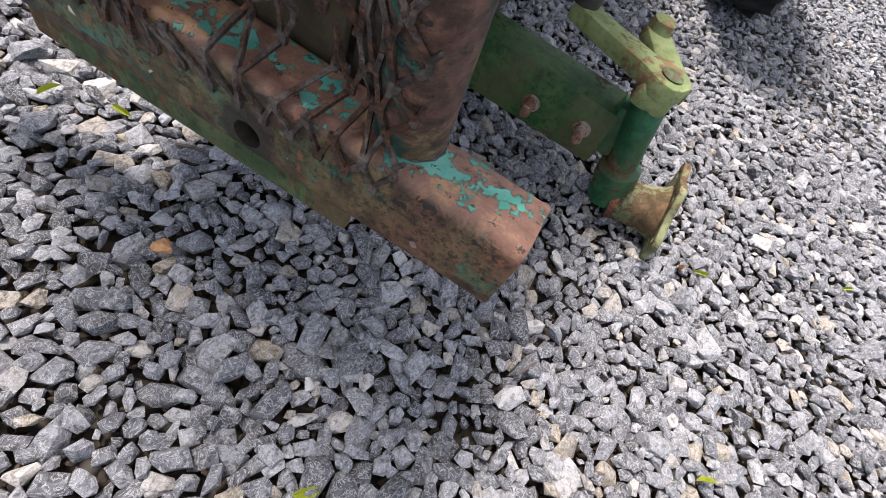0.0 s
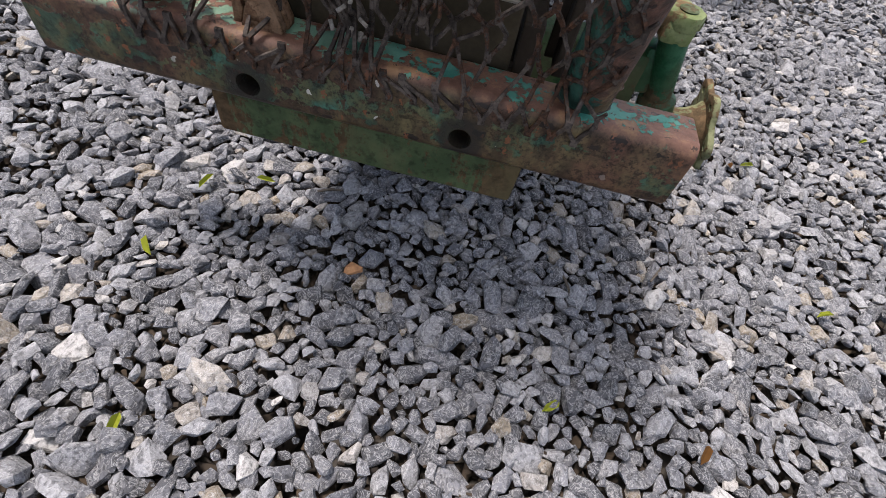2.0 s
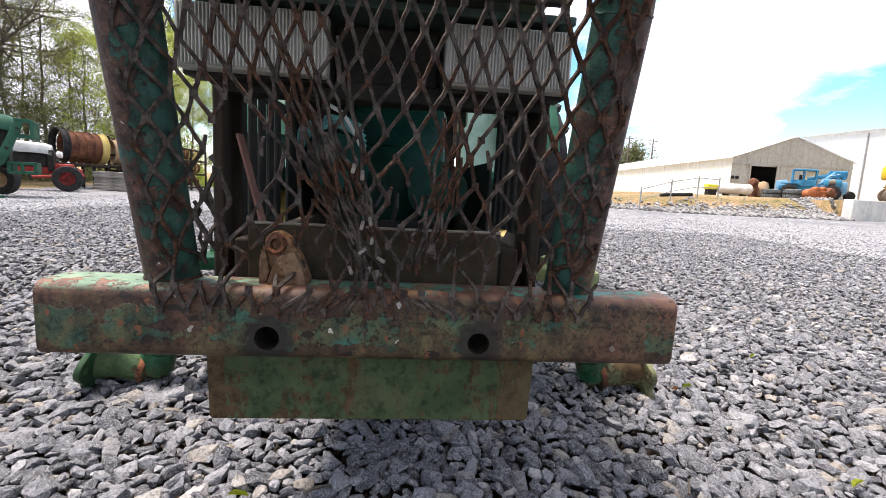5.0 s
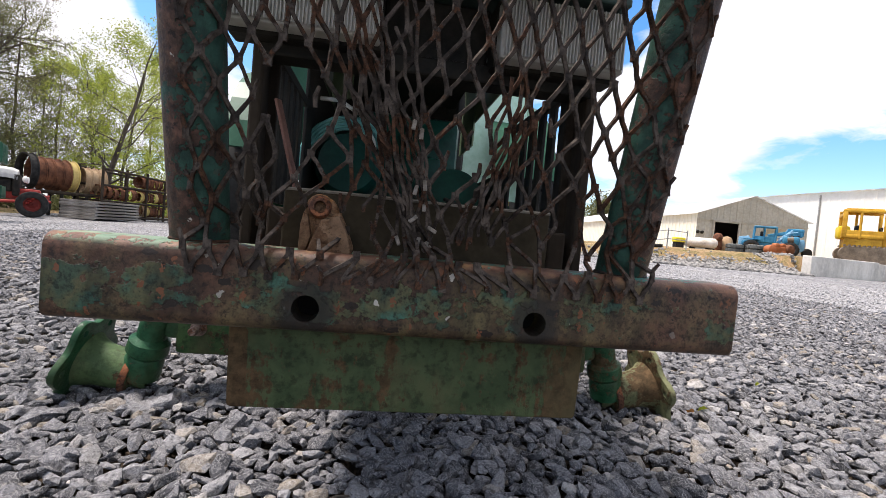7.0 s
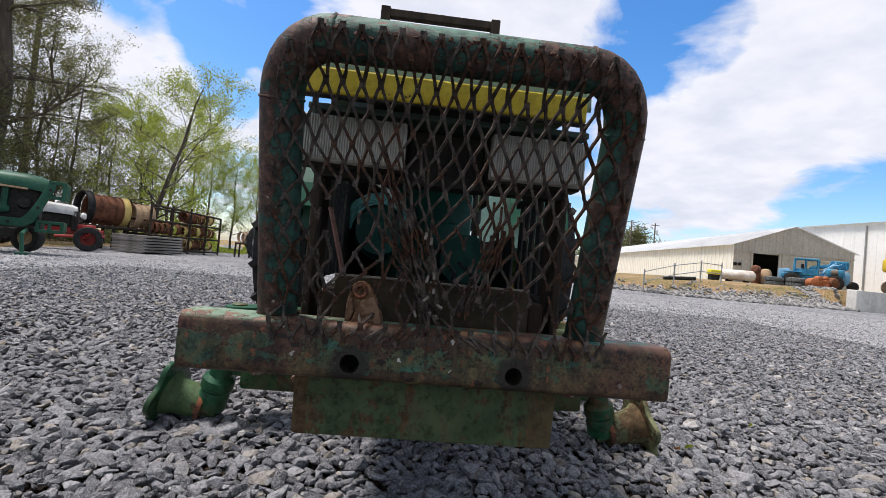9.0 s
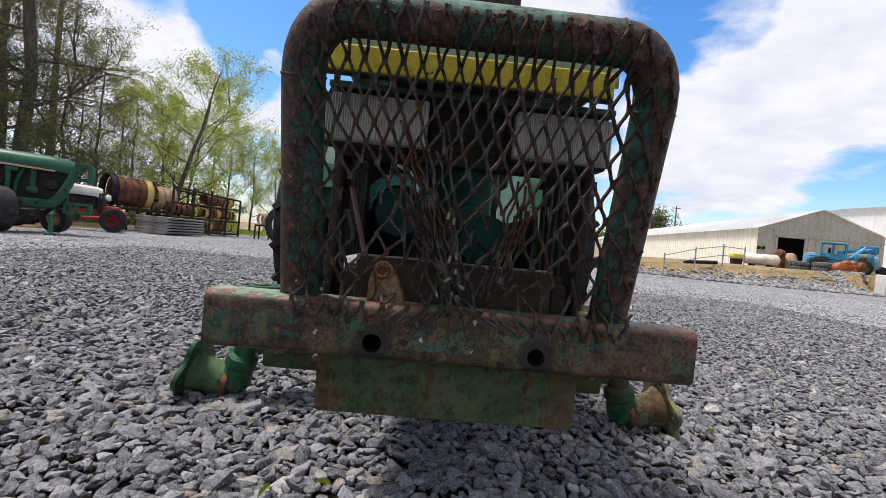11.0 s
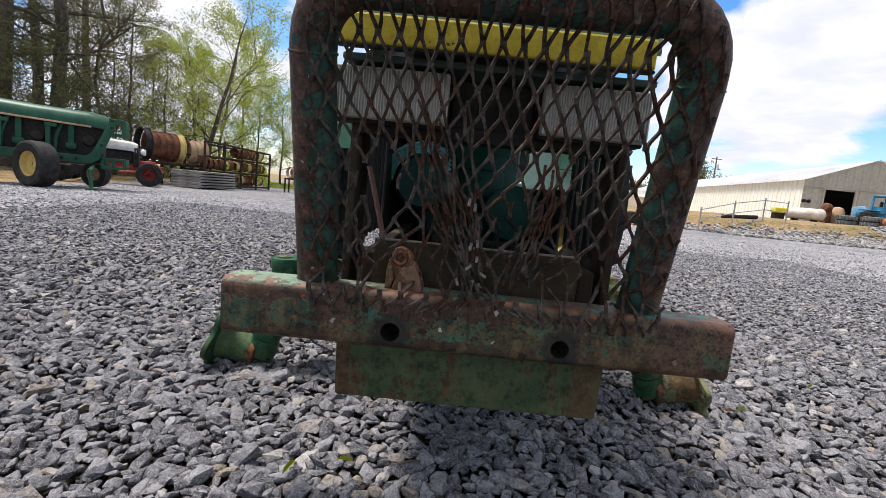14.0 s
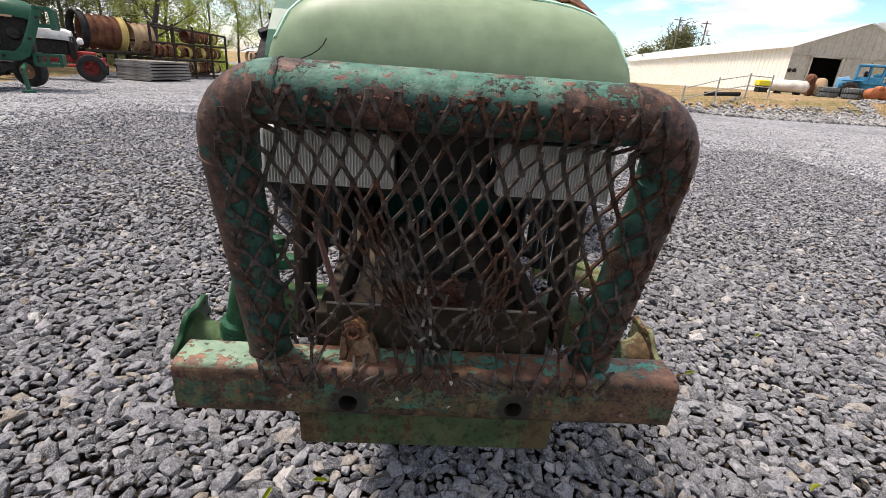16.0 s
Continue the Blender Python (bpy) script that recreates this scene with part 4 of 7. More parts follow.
    def run(keys, sides):
        """One zigzag strand through a run of nodes; sides: on which side of each node it passes."""
        line, rad = [], []
        last = len(keys) - 1
        for n, (k, sd) in enumerate(zip(keys, sides)):
            c = nodes[k] + Vector((sd * 0.0021, 0, 0))
            up, dn = c + Vector((0, 0, 0.0045)), c - Vector((0, 0, 0.0045))
            if n:
                prev = line[-1]
                for f in (0.3, 0.7):
                    line.append(lay(prev.lerp(dn, f) + Vector((rnd.gauss(0, 0.0005), rnd.gauss(0, 0.0006), 0))))
                    rad.append(rnd.uniform(0.0027, 0.0032))
            line += [lay(dn), lay(up)]
            rad += [0.0033, 0.0033]
        tube(bm, line, [1.15 * q for q in rad], 4)

    cols = range(-2, int(uw * 2 / pitch) + 3)
    for i in cols:
        for flip in (0, 1):
            keys, sides = [], []
            for j in range(rows + 1):
                k = (i if not flip else (i if j % 2 else i + 1), j)
                sd = (1 if j % 2 == 0 else -1) * (1 if not flip else -1)
                a = nodes.get(k)
                broken = a is None or (keys and torn(nodes[keys[-1]], a))
                if broken and keys:
                    if len(keys) > 1:
                        run(keys, sides)
                    elif rnd.random() < 0.6:
                        c = nodes[keys[0]]
                        tube(bm, [lay(c + Vector((0, 0, -0.008))), lay(c + Vector((rnd.gauss(0, 0.002), -0.001, 0.006))), lay(c + Vector((sides[0] * 0.004, rnd.uniform(-0.006, 0.002), 0.018)))], [0.003, 0.0033, 0.0024], 6)
                    keys, sides = [], []
                if a is not None:
                    keys.append(k)
                    sides.append(sd)
            if len(keys) > 1:
                run(keys, sides)
    # rusty weld slag where the strands' tips meet the pipe: ragged, mostly along the pipe
    slag = bmesh.new()

    def lump(c, size, sx, sz):
        made = bmesh.ops.create_icosphere(slag, subdivisions=1, radius=size, matrix=Matrix.Translation(c) @ pose(0, 0, 0, rnd.uniform(-25, 25), rnd.uniform(-30, 30), rnd.uniform(-20, 20)) @ Matrix.Diagonal((sx, 0.6, sz, 1)))
        for v in made["verts"]:
            v.co += Vector((rnd.gauss(0, 1), rnd.gauss(0, 1), rnd.gauss(0, 1))) * size * 0.22

    for (i, j), a in nodes.items():
        off = off_pipe(a.x, a.z)
        top_bar = a.z > PIPE_TOP - 0.012 and abs(a.x) < PIPE_X - PIPE_BEND * 0.6
        if off > 0.004 or top_bar:
            for _ in range(5 if top_bar else 2):
                if rnd.random() < 0.75:
                    c = lay(a + Vector((rnd.gauss(0, 0.006), 0.0, rnd.uniform(-0.014, 0.003) if top_bar else rnd.gauss(0, 0.005))))
                    if not top_bar and off_pipe(c.x, c.z) > 0.014:
                        continue
                    c.y += 0.003 if top_bar else 0.0045
                    lump(c, rnd.uniform(0.0022, 0.0042) * (1.0 if top_bar else 0.7), rnd.uniform(1.0, 1.9), rnd.uniform(0.6, 1.3))
    for _ in range(26):
        x = rnd.gauss(0.03, 0.05)
        c = lay(Vector((x, 0.5, PIPE_TOP + rnd.uniform(-0.022, 0.006))))
        c.y += 0.0032
        lump(c, rnd.uniform(0.0022, 0.0045), rnd.uniform(1.1, 2.2), rnd.uniform(0.6, 1.2))
    tagged(part("weld_slag", slag, worn_paint("slag_rust", (0.105, 0.050, 0.034), (0.165, 0.085, 0.058), (0.040, 0.022, 0.016), (0.095, 0.046, 0.030), 0.5, 40.0, rough=0.8, pitted=0.5), guard_part, "red-brown weld slag along the screen's edge"), kind="stuff")
    # loose strands hanging in the bunches
    for n, xt, wt, xb, wb, zhi, zlo in ((13, -0.085, 0.10, -0.015, 0.05, (0.58, 0.76), (0.42, 0.54)), (7, 0.098, 0.04, 0.07, 0.05, (0.55, 0.68), (0.44, 0.50)), (2, -0.24, 0.02, -0.235, 0.03, (0.54, 0.6), (0.44, 0.48))):
        for k in range(n):
            f0 = (k + rnd.random()) / n - 0.5
            za, zb_ = rnd.uniform(*zhi), rnd.uniform(*zlo)
            m = 8
            pts = []
            for q in range(m):
                f = q / (m - 1)
                z = za + (zb_ - za) * f
                pts.append(Vector((xt + wt * f0 + (xb + wb * f0 - xt - wt * f0) * f + (0.0028 if q % 2 else -0.0028), guard_y(z) - 0.010 + rnd.gauss(0, 0.003), z)))
            tube(bm, pts, [rnd.uniform(0.0026, 0.0032) for _ in pts], 4)
    tag = bmesh.new()
    box(tag, (0, 0, 0), (0.0055, 0.0030, 0.014), 0.0010, None, 1)
    torn_steel, tag_mesh = plain("pale_torn_steel", (0.09, 0.075, 0.06), (0.20, 0.18, 0.155), 60, 0.6), None
    for k in range(12):
        z = rnd.uniform(0.43, 0.60)
        m = Matrix.Translation((-0.004 - 0.10 * (z - 0.43) + rnd.gauss(0, 0.013), guard_y(z) - 0.017 + rnd.gauss(0, 0.002), z)) @ pose(0, 0, 0, rnd.gauss(0, 14), rnd.gauss(0, 22), rnd.gauss(0, 30))
        if tag_mesh is None:
            ob = part("snapped_end", tag, torn_steel, guard_part, "pale snapped end of a strand")
            tag_mesh = ob.data
        else:
            ob = new("snapped_end", tag_mesh)
            ob.parent = guard_part
        ob.matrix_basis = m
    part("screen", bm, strand_mat, guard_part, "torn rusty expanded-metal screen with bunched strands")


expanded_mesh()


# ---- nose: lamps, stripe, hood ----
def nose():
    bm = bmesh.new()
    box(bm, (0, 0.112, 0.8385), (0.575, 0.092, 0.013), 0.003)
    rail = part("nose_rail", bm, plain("rail_green", (0.03, 0.055, 0.048), (0.06, 0.09, 0.08), 8.0, 0.4), tractor, "dark green cross rail above the lamps")
    for x0, x1, lab in ((-0.306, -0.088, "ribbed grey headlamp lens"), (0.090, 0.288, "ribbed grey headlamp lens")):
        bm = bmesh.new()
        w, cx = x1 - x0, (x0 + x1) / 2
        box(bm, (cx, 0.095, 0.779), (w, 0.04, 0.092), 0.004)
        n = int(w / 0.0052)
        wave = []
        for k in range(n):
            xa = x0 + 0.004 + (w - 0.008) * k / n
            st = (w - 0.008) / n
            wave += [(xa, 0.0), (xa + st * 0.3, 0.0), (xa + st * 0.5, -0.005), (xa + st * 0.8, -0.005)]
        wave.append((x1 - 0.004, 0.0))
        rib_lo = [bm.verts.new((u, 0.0735 + v, 0.737)) for u, v in wave]
        rib_hi = [bm.verts.new((u, 0.0735 + v, 0.821)) for u, v in wave]
        for k in range(len(wave) - 1):
            bm.faces.new((rib_lo[k], rib_lo[k + 1], rib_hi[k + 1], rib_hi[k]))
        lamp = part("headlamp_lens", bm, lens_mat, tractor, lab)
        bm = bmesh.new()
        box(bm, (cx, 0.13, 0.779), (w + 0.006, 0.05, 0.104), 0.004)
        part("lamp_housing", bm, dark_mat, lamp)
    bm = bmesh.new()
    box(bm, (0, 0.17, 0.77), (0.17, 0.06, 0.12), 0.006)
    part("lamp_divider", bm, dark_mat, tractor, "black panel between the headlamps")
    bm = bmesh.new()
    box(bm, (-0.013, 0.026, 0.8745), (0.549, 0.014, 0.051), 0.004)
    stripe = part("yellow_stripe", bm, yellow_mat, tractor, "yellow painted stripe panel with chipped paint")
    bm = bmesh.new()
    box(bm, (-0.013, 0.029, 0.8463), (0.551, 0.016, 0.0054), 0.002)
    box(bm, (-0.013, 0.058, 0.886), (0.530, 0.052, 0.014), 0.003)
    part("lower_edge", bm, dark_mat, stripe, "black lower edge and carrier of the stripe")
    # hood: cross sections from the nose backwards
    sect = [(0.075, 0.890, 0.286, 0.0), (0.068, 0.905, 0.287, 0.010), (0.070, 0.94, 0.287, 0.040), (0.080, 0.985, 0.285, 0.085), (0.098, 1.022, 0.281, 0.122),
            (0.122, 1.040, 0.278, 0.138), (0.17, 1.054, 0.276, 0.15), (0.30, 1.105, 0.276, 0.20), (0.70, 1.185, 0.28, 0.27), (1.10, 1.225, 0.285, 0.31), (1.55, 1.25, 0.29, 0.335)]
    bm = bmesh.new()
    rings = []
    for y, ztop, hw, h in sect:
        ring = []
        for k in range(25):
            a = math.pi * k / 24
            cx, sz = math.cos(a), math.sin(a)
            e = 0.24
            x = -hw * (abs(cx) ** e) * (1 if cx > 0 else -1)
            x *= 1 - 0.055 * (sz ** 2) * (h / 0.14 if h < 0.14 else 1)
            ring.append(bm.verts.new((x, y, ztop - h + h * (sz ** 0.4) * 0.92 + 0.08 * h * (1 - (x / hw) ** 2))))
        rings.append(ring)
    for a, b in zip(rings, rings[1:]):
        for k in range(24):
            bm.faces.new((a[k], a[k + 1], b[k + 1], b[k]))
    bmesh.ops.recalc_face_normals(bm, faces=list(bm.faces))
    bmesh.ops.solidify(bm, geom=list(bm.faces), thickness=0.004)
    hood = part("hood", bm, hood_mat, tractor, "faded pale green rounded steel hood", True, 50)
    def hood_point(y, deg):
        for q, r in zip(sect, sect[1:]):
            if q[0] <= y <= r[0] and q[0] >= 0.068:
                f = (y - q[0]) / (r[0] - q[0])
                break
        ztop, hw, h = (q[n] + (r[n] - q[n]) * f for n in (1, 2, 3))
        cx, sz = math.cos(radians(deg)), math.sin(radians(deg))
        x = -hw * (abs(cx) ** 0.24) * (1 if cx > 0 else -1) * (1 - 0.055 * sz ** 2)
        return Vector((x, y, ztop - h + h * (sz ** 0.4) * 0.92 + 0.08 * h * (1 - (x / hw) ** 2)))

    bm = bmesh.new()
    def lid_edge(deg):
        """y of the lid's front edge, which swings back towards the middle of the hood."""
        return 0.170 - 0.088 * min(1.0, abs(deg - 90) / 62)

    tube(bm, [hood_point(lid_edge(d), d) + Vector((0, -0.001, 0.001)) for d in range(24, 157, 4)], 0.0022, 6)
    part("hood_seam", bm, sun_panel_and_seam, hood, "pale line along the edge of the hood's lid", True)
    # bare patches lying on the hood's skin
    for name, mat, y0, y1, d0, d1, lab in (("hood_lid", rust_mat, 0.0, 1.0, 90.6, 146, "rust-red bare patch on the hood"), ("primer_patch", lens_mat, 0.62, 1.05, 62, 89.6, "grey primer patch on the hood")):
        bm = bmesh.new()
        grid = []
        for j in range(9):
            row = []
            for k in range(13):
                edge = 0.02 * math.sin(k * 1.9 + j) if j in (0, 8) else 0.0
                deg = d0 + (d1 - d0) * (k / 12) ** 2.2 if d0 > 90 else d1 - (d1 - d0) * (k / 12) ** 2.2
                ya = max(y0, lid_edge(deg) + 0.035)
                row.append(bm.verts.new(hood_point(ya + (y1 - ya) * j / 8 + edge * 0.6, deg) + Vector((0, 0, 0.0045))))
            grid.append(row)
        for q, r in zip(grid, grid[1:]):
            for k in range(12):
                bm.faces.new((q[k], q[k + 1], r[k + 1], r[k]))
        bmesh.ops.recalc_face_normals(bm, faces=list(bm.faces))
        bmesh.ops.solidify(bm, geom=list(bm.faces), thickness=0.003)
        part(name, bm, mat, hood, lab, True)
    bm = bmesh.new()
    box(bm, (0, 0.90, 1.03), (0.46, 1.25, 0.012), 0.002)
    part("hood_underside", bm, dark_mat, hood)
    for s in (-1, 1):
        bm = bmesh.new()
        box(bm, (s * 0.279, 1.40, 0.92), (0.008, 0.30, 0.20), 0.002)
        part("side_panel", bm, hood_mat, hood)
    bm = bmesh.new()
    tube(bm, [(-0.240, 0.07, 0.924), (-0.228, 0.045, 0.931), (-0.210, 0.036, 0.938), (-0.199, 0.033, 0.945), (-0.192, 0.032, 0.952), (-0.187, 0.032, 0.961)], 0.0009, 5)
    part("loose_wire", bm, dark_mat, hood, "thin black loose wire", True)


nose()


def frame_and_engine():
    bm = bmesh.new()
    box(bm, (-0.005, 0.088, 0.42), (0.40, 0.014, 0.172), 0.003)
    part("cross_plate", bm, plate_brown, tractor, "dirty brown steel cross plate behind the bumper")
    # pale bar on the plate's upper edge: its highlight put into colour
    bm = bmesh.new()
    tube(bm, [(-0.205, 0.083, 0.507), (-0.10, 0.082, 0.5075), (0.04, 0.083, 0.506), (0.195, 0.083, 0.507)], 0.0026, 6)
    part("plate_edge", bm, plain("edge_highlight", (0.16, 0.14, 0.11), (0.26, 0.23, 0.19), 40, 0.6), tractor, "pale bar painting the highlight on the cross plate's upper edge", True)
    bm = bmesh.new()
    box(bm, (0, 0, 0), (0.014, 0.005, 0.17), 0.001, aim((-0.213, 0.135, 0.565), (-0.30, 0.12, 1)))
    part("strap", bm, plain("pink_rust", (0.17, 0.085, 0.065), (0.24, 0.13, 0.10), 30, 0.75), tractor, "leaning flat strap, pinkish with rust")
    for s in (-1, 1):
        bm = bmesh.new()
        box(bm, (s * 0.215, 0.62, 0.40), (0.03, 1.05, 0.16), 0.004)
        part("frame_rail", bm, brown_mat, tractor)
        bm = bmesh.new()
        box(bm, (s * 0.27, 0.165, 0.575), (0.018, 0.05, 0.37), 0.004)
        box(bm, (s * 0.262, 0.190, 0.575), (0.03, 0.010, 0.36), 0.002)
        part("upright", bm, brown_mat, tractor, "weathered brown nose upright")
        # slatted side screen
        for k in range(5):
            bm = bmesh.new()
            box(bm, (s * 0.262, 0.235 + k * 0.062, 0.62), (0.008, 0.034, 0.26), 0.002)
            part("side_slat", bm, dark_mat, tractor)
        bm = bmesh.new()
        box(bm, (s * 0.262, 0.37, 0.742), (0.012, 0.36, 0.02), 0.002)
        part("side_screen_rail", bm, dark_mat, tractor)
    bm = bmesh.new()
    box(bm, (0, 0.55, 0.415), (0.40, 0.90, 0.012), 0.002)
    part("nose_floor", bm, brown_mat, tractor, "rusty floor plate of the empty nose")
    bm = bmesh.new()
    box(bm, (0.02, 0.235, 0.455), (0.10, 0.05, 0.06), 0.008)
    part("bracket_block", bm, rust_mat, tractor)
    bm = bmesh.new()
    box(bm, (0, 0.16, 0.725), (0.54, 0.05, 0.03), 0.004)
    box(bm, (0, 0.21, 0.748), (0.54, 0.10, 0.01), 0.002)
    part("nose_crossbar", bm, dark_mat, tractor)
    # engine behind the empty nose
    bm = bmesh.new()
    box(bm, (0.0, 1.32, 0.60), (0.34, 0.85, 0.46), 0.03)
    box(bm, (-0.03, 0.90, 0.55), (0.30, 0.06, 0.30), 0.02)
    eng = part("engine_block", bm, green_dark, tractor, "dark green greasy engine block", True)
    bm = bmesh.new()
    lathe(bm, [(0.02, 0), (0.085, 0.004), (0.094, 0.02), (0.094, 0.12), (0.08, 0.14)], aim((-0.165, 0.86, 0.625), (0, -1, 0.06)), 28)
    part("pump_housing", bm, green_teal, eng, "round teal green housing", True)
    bm = bmesh.new()
    lathe(bm, [(0.02, 0), (0.07, 0.004), (0.085, 0.02), (0.09, 0.16)], aim((0.14, 0.90, 0.56), (0, -1, 0.0)), 28)
    part("pulley_housing", bm, green_dark, eng, "", True)
    for k in range(5):
        bm = bmesh.new()
        a0 = 0.5 + k * 0.12
        tube(bm, [(-0.165 + (0.10 + 0.008 * k) * math.cos(a0 + q * 0.33), 0.735 - 0.004 * k, 0.63 + (0.10 + 0.007 * k) * math.sin(a0 + q * 0.33)) for q in range(9)], 0.005, 6)
        part("hose", bm, hose_mat, eng, "", True)
    bm = bmesh.new()
    tube(bm, [(-0.25, 0.72, 0.80), (-0.20, 0.70, 0.795), (-0.14, 0.70, 0.765), (-0.10, 0.72, 0.70), (-0.085, 0.76, 0.64)], 0.006, 7)
    part("tube_line", bm, white_tube, eng, "pale bent tube", True)
    bm = bmesh.new()
    box(bm, (0.0, 0.26, 0.50), (0.2, 0.006, 0.012))
    part("tie_strip", bm, dark_mat, eng)
    for k in range(5):
        bm = bmesh.new()
        tube(bm, [(-0.10 + 0.05 * k, 0.40, 0.425), (-0.08 + 0.05 * k, 0.42, 0.52), (-0.06 + 0.04 * k, 0.6, 0.55)], 0.006, 6)
        part("loose_hose", bm, dark_mat, eng, "", True)
    for x, w, z, h in ((-0.235, 0.075, 0.97, 0.11),):
        bm = bmesh.new()
        box(bm, (x, 1.15, z), (w, 0.02, h), 0.01)
        part("cowl_panel", bm, hood_mat, tractor, "pale green inner cowl panel")
    # added sheets, not seen as parts: they keep the engine bay dark
    bm = bmesh.new()
    box(bm, (-0.05, 1.30, 0.62), (0.44, 0.02, 0.70), 0.003)
    box(bm, (0, 0.985, 0.46), (0.50, 0.015, 0.26), 0.003)
    box(bm, (-0.272, 0.95, 0.62), (0.008, 0.66, 0.55), 0.002)
    box(bm, (0.272, 0.95, 0.50), (0.008, 0.66, 0.30), 0.002)
    part("dark_backing", bm, dark_mat, tractor, "added black sheets that close off light and view behind the engine")


frame_and_engine()


# ---- front axle ----
def front_axle():
    bm = bmesh.new()
    box(bm, (0, 0.665, 0.172), (1.08, 0.11, 0.135), 0.012)
    ax = part("front_axle", bm, axle_mat, tractor, "dirty green box-section front axle", True)
    for s in (-1, 1):
        for x, z in ((0.365, 0.160), (0.485, 0.172)):
            bm = bmesh.new()
            m = aim((s * x, 0.612, z), (0, -1, 0))
            lathe(bm, [(0.020, 0), (0.020, 0.004)], m, 18)
            lathe(bm, [(0.0155, 0.004), (0.0155, 0.012)], m, 6)
            lathe(bm, [(0.0105, 0.012), (0.0105, 0.046), (0.008, 0.049)], m, 12)
            part("axle_bolt", bm, stud_mat, ax, "rusty bolt and nut", True)
        top, bot = Vector((s * 0.556, 0.605, 0.31)), Vector((s * 0.632, 0.655, 0.035))
        d = (bot - top).normalized()
        bm = bmesh.new()
        m = aim(top, d)
        L = (bot - top).length
        lathe(bm, [(0.030, -0.01), (0.034, 0.0), (0.034, L * 0.62), (0.047, L * 0.66), (0.049, L * 0.76), (0.040, L * 0.80), (0.045, L * 0.84), (0.045, L * 1.0), (0.03, L * 1.03)], m, 24)
        box(bm, (s * 0.545, 0.65, 0.20), (0.05, 0.075, 0.12), 0.014)
        kp = part("kingpin_housing", bm, knuckle_mat, ax, "bright green kingpin housing", True)
        # steering arm on the kingpin
        bm = bmesh.new()
        m = Matrix(((s, 0, 0, 0), (0, 1, 0, 0), (0, 0, 1, 0.325), (0, 0, 0, 1)))
        poly = [(0.585, 0.575), (0.600, 0.605), (0.590, 0.64), (0.560, 0.655), (0.52, 0.650), (0.43, 0.675), (0.36, 0.700), (0.335, 0.690), (0.335, 0.655), (0.40, 0.625), (0.50, 0.590), (0.54, 0.565), (0.565, 0.562)]
        prism(bm, poly, 0.036, m, 0.006)
        box(bm, (s * 0.552, 0.607, 0.318), (0.075, 0.075, 0.055), 0.016)
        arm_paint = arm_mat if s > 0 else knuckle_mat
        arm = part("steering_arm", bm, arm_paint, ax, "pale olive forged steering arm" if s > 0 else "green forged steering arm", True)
        bm = bmesh.new()
        poly = [(0.600, 0.60), (0.600, 0.64), (0.535, 0.775), (0.51, 0.795), (0.48, 0.79), (0.475, 0.765), (0.535, 0.62)]
        prism(bm, poly, 0.030, Matrix(((s, 0, 0, 0), (0, 1, 0, 0), (0, 0, 1, 0.322), (0, 0, 0, 1))), 0.006)
        lathe(bm, [(0.026, 0), (0.024, 0.02), (0.016, 0.024)], aim((s * 0.503, 0.772, 0.352), (0, 0, 1)), 16)
        part("drag_lug", bm, arm_paint, arm, "", True)
        bm = bmesh.new()
        lathe(bm, [(0.020, 0), (0.022, 0.003), (0.018, 0.006)], aim((s * 0.556, 0.603, 0.361), (0, 0, 1)), 20)
        part("kingpin_cap", bm, hub_mat, arm, "", True)
        bm = bmesh.new()
        lathe(bm, [(0.030, 0), (0.030, 0.03), (0.02, 0.045)], aim((s * 0.35, 0.677, 0.36), (0, 0, 1)), 16)
        tube(bm, [(s * 0.35, 0.68, 0.39), (s * 0.20, 0.80, 0.40), (s * 0.05, 0.90, 0.40)], 0.016, 10)
        part("tie_rod", bm, dark_mat, ax, "", True)
        # hub with scalloped flange
        n = Vector((s * 0.967, 0.0, 0.25)).normalized()
        c = Vector((s * 0.765, 0.655, 0.070))
        bm = bmesh.new()
        m = aim(c, n)
        lathe(bm, [(0.030, -0.165), (0.034, -0.155), (0.034, -0.128), (0.050, -0.126), (0.0515, -0.122), (0.0515, -0.112), (0.048, -0.11), (0.050, -0.10), (0.053, -0.05), (0.06, -0.025), (0.075, -0.006)], m, 28, False)
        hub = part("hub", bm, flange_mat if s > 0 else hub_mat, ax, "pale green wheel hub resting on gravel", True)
        bm = bmesh.new()
        poly = []
        for k in range(60):
            a = 2 * math.pi * k / 60
            rr = 0.114 + 0.013 * math.cos(6 * a + 0.5)
            poly.append((rr * math.cos(a), rr * math.sin(a)))
        prism(bm, poly, 0.016, m @ Matrix.Translation((0, 0, -0.012)), 0.003)
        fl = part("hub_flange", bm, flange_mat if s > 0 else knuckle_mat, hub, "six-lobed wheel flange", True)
        HOLED[fl.name] = flange_mat if s > 0 else knuckle_mat
        cut_holes(fl, [(m @ Matrix.Translation((0.098 * math.cos(a), 0.098 * math.sin(a), 0)), 0.009, 0.08) for a in [-0.5 / 6 + math.pi / 3 * k for k in range(6)]])
        bm = bmesh.new()
        lathe(bm, [(0.0535, -0.004), (0.0545, 0), (0.0545, 0.008), (0.0535, 0.012)], m @ Matrix.Translation((0, 0, -0.122)), 28)
        part("seal_ring", bm, rust_mat, hub, "rust-red seal ring", True)


front_axle()


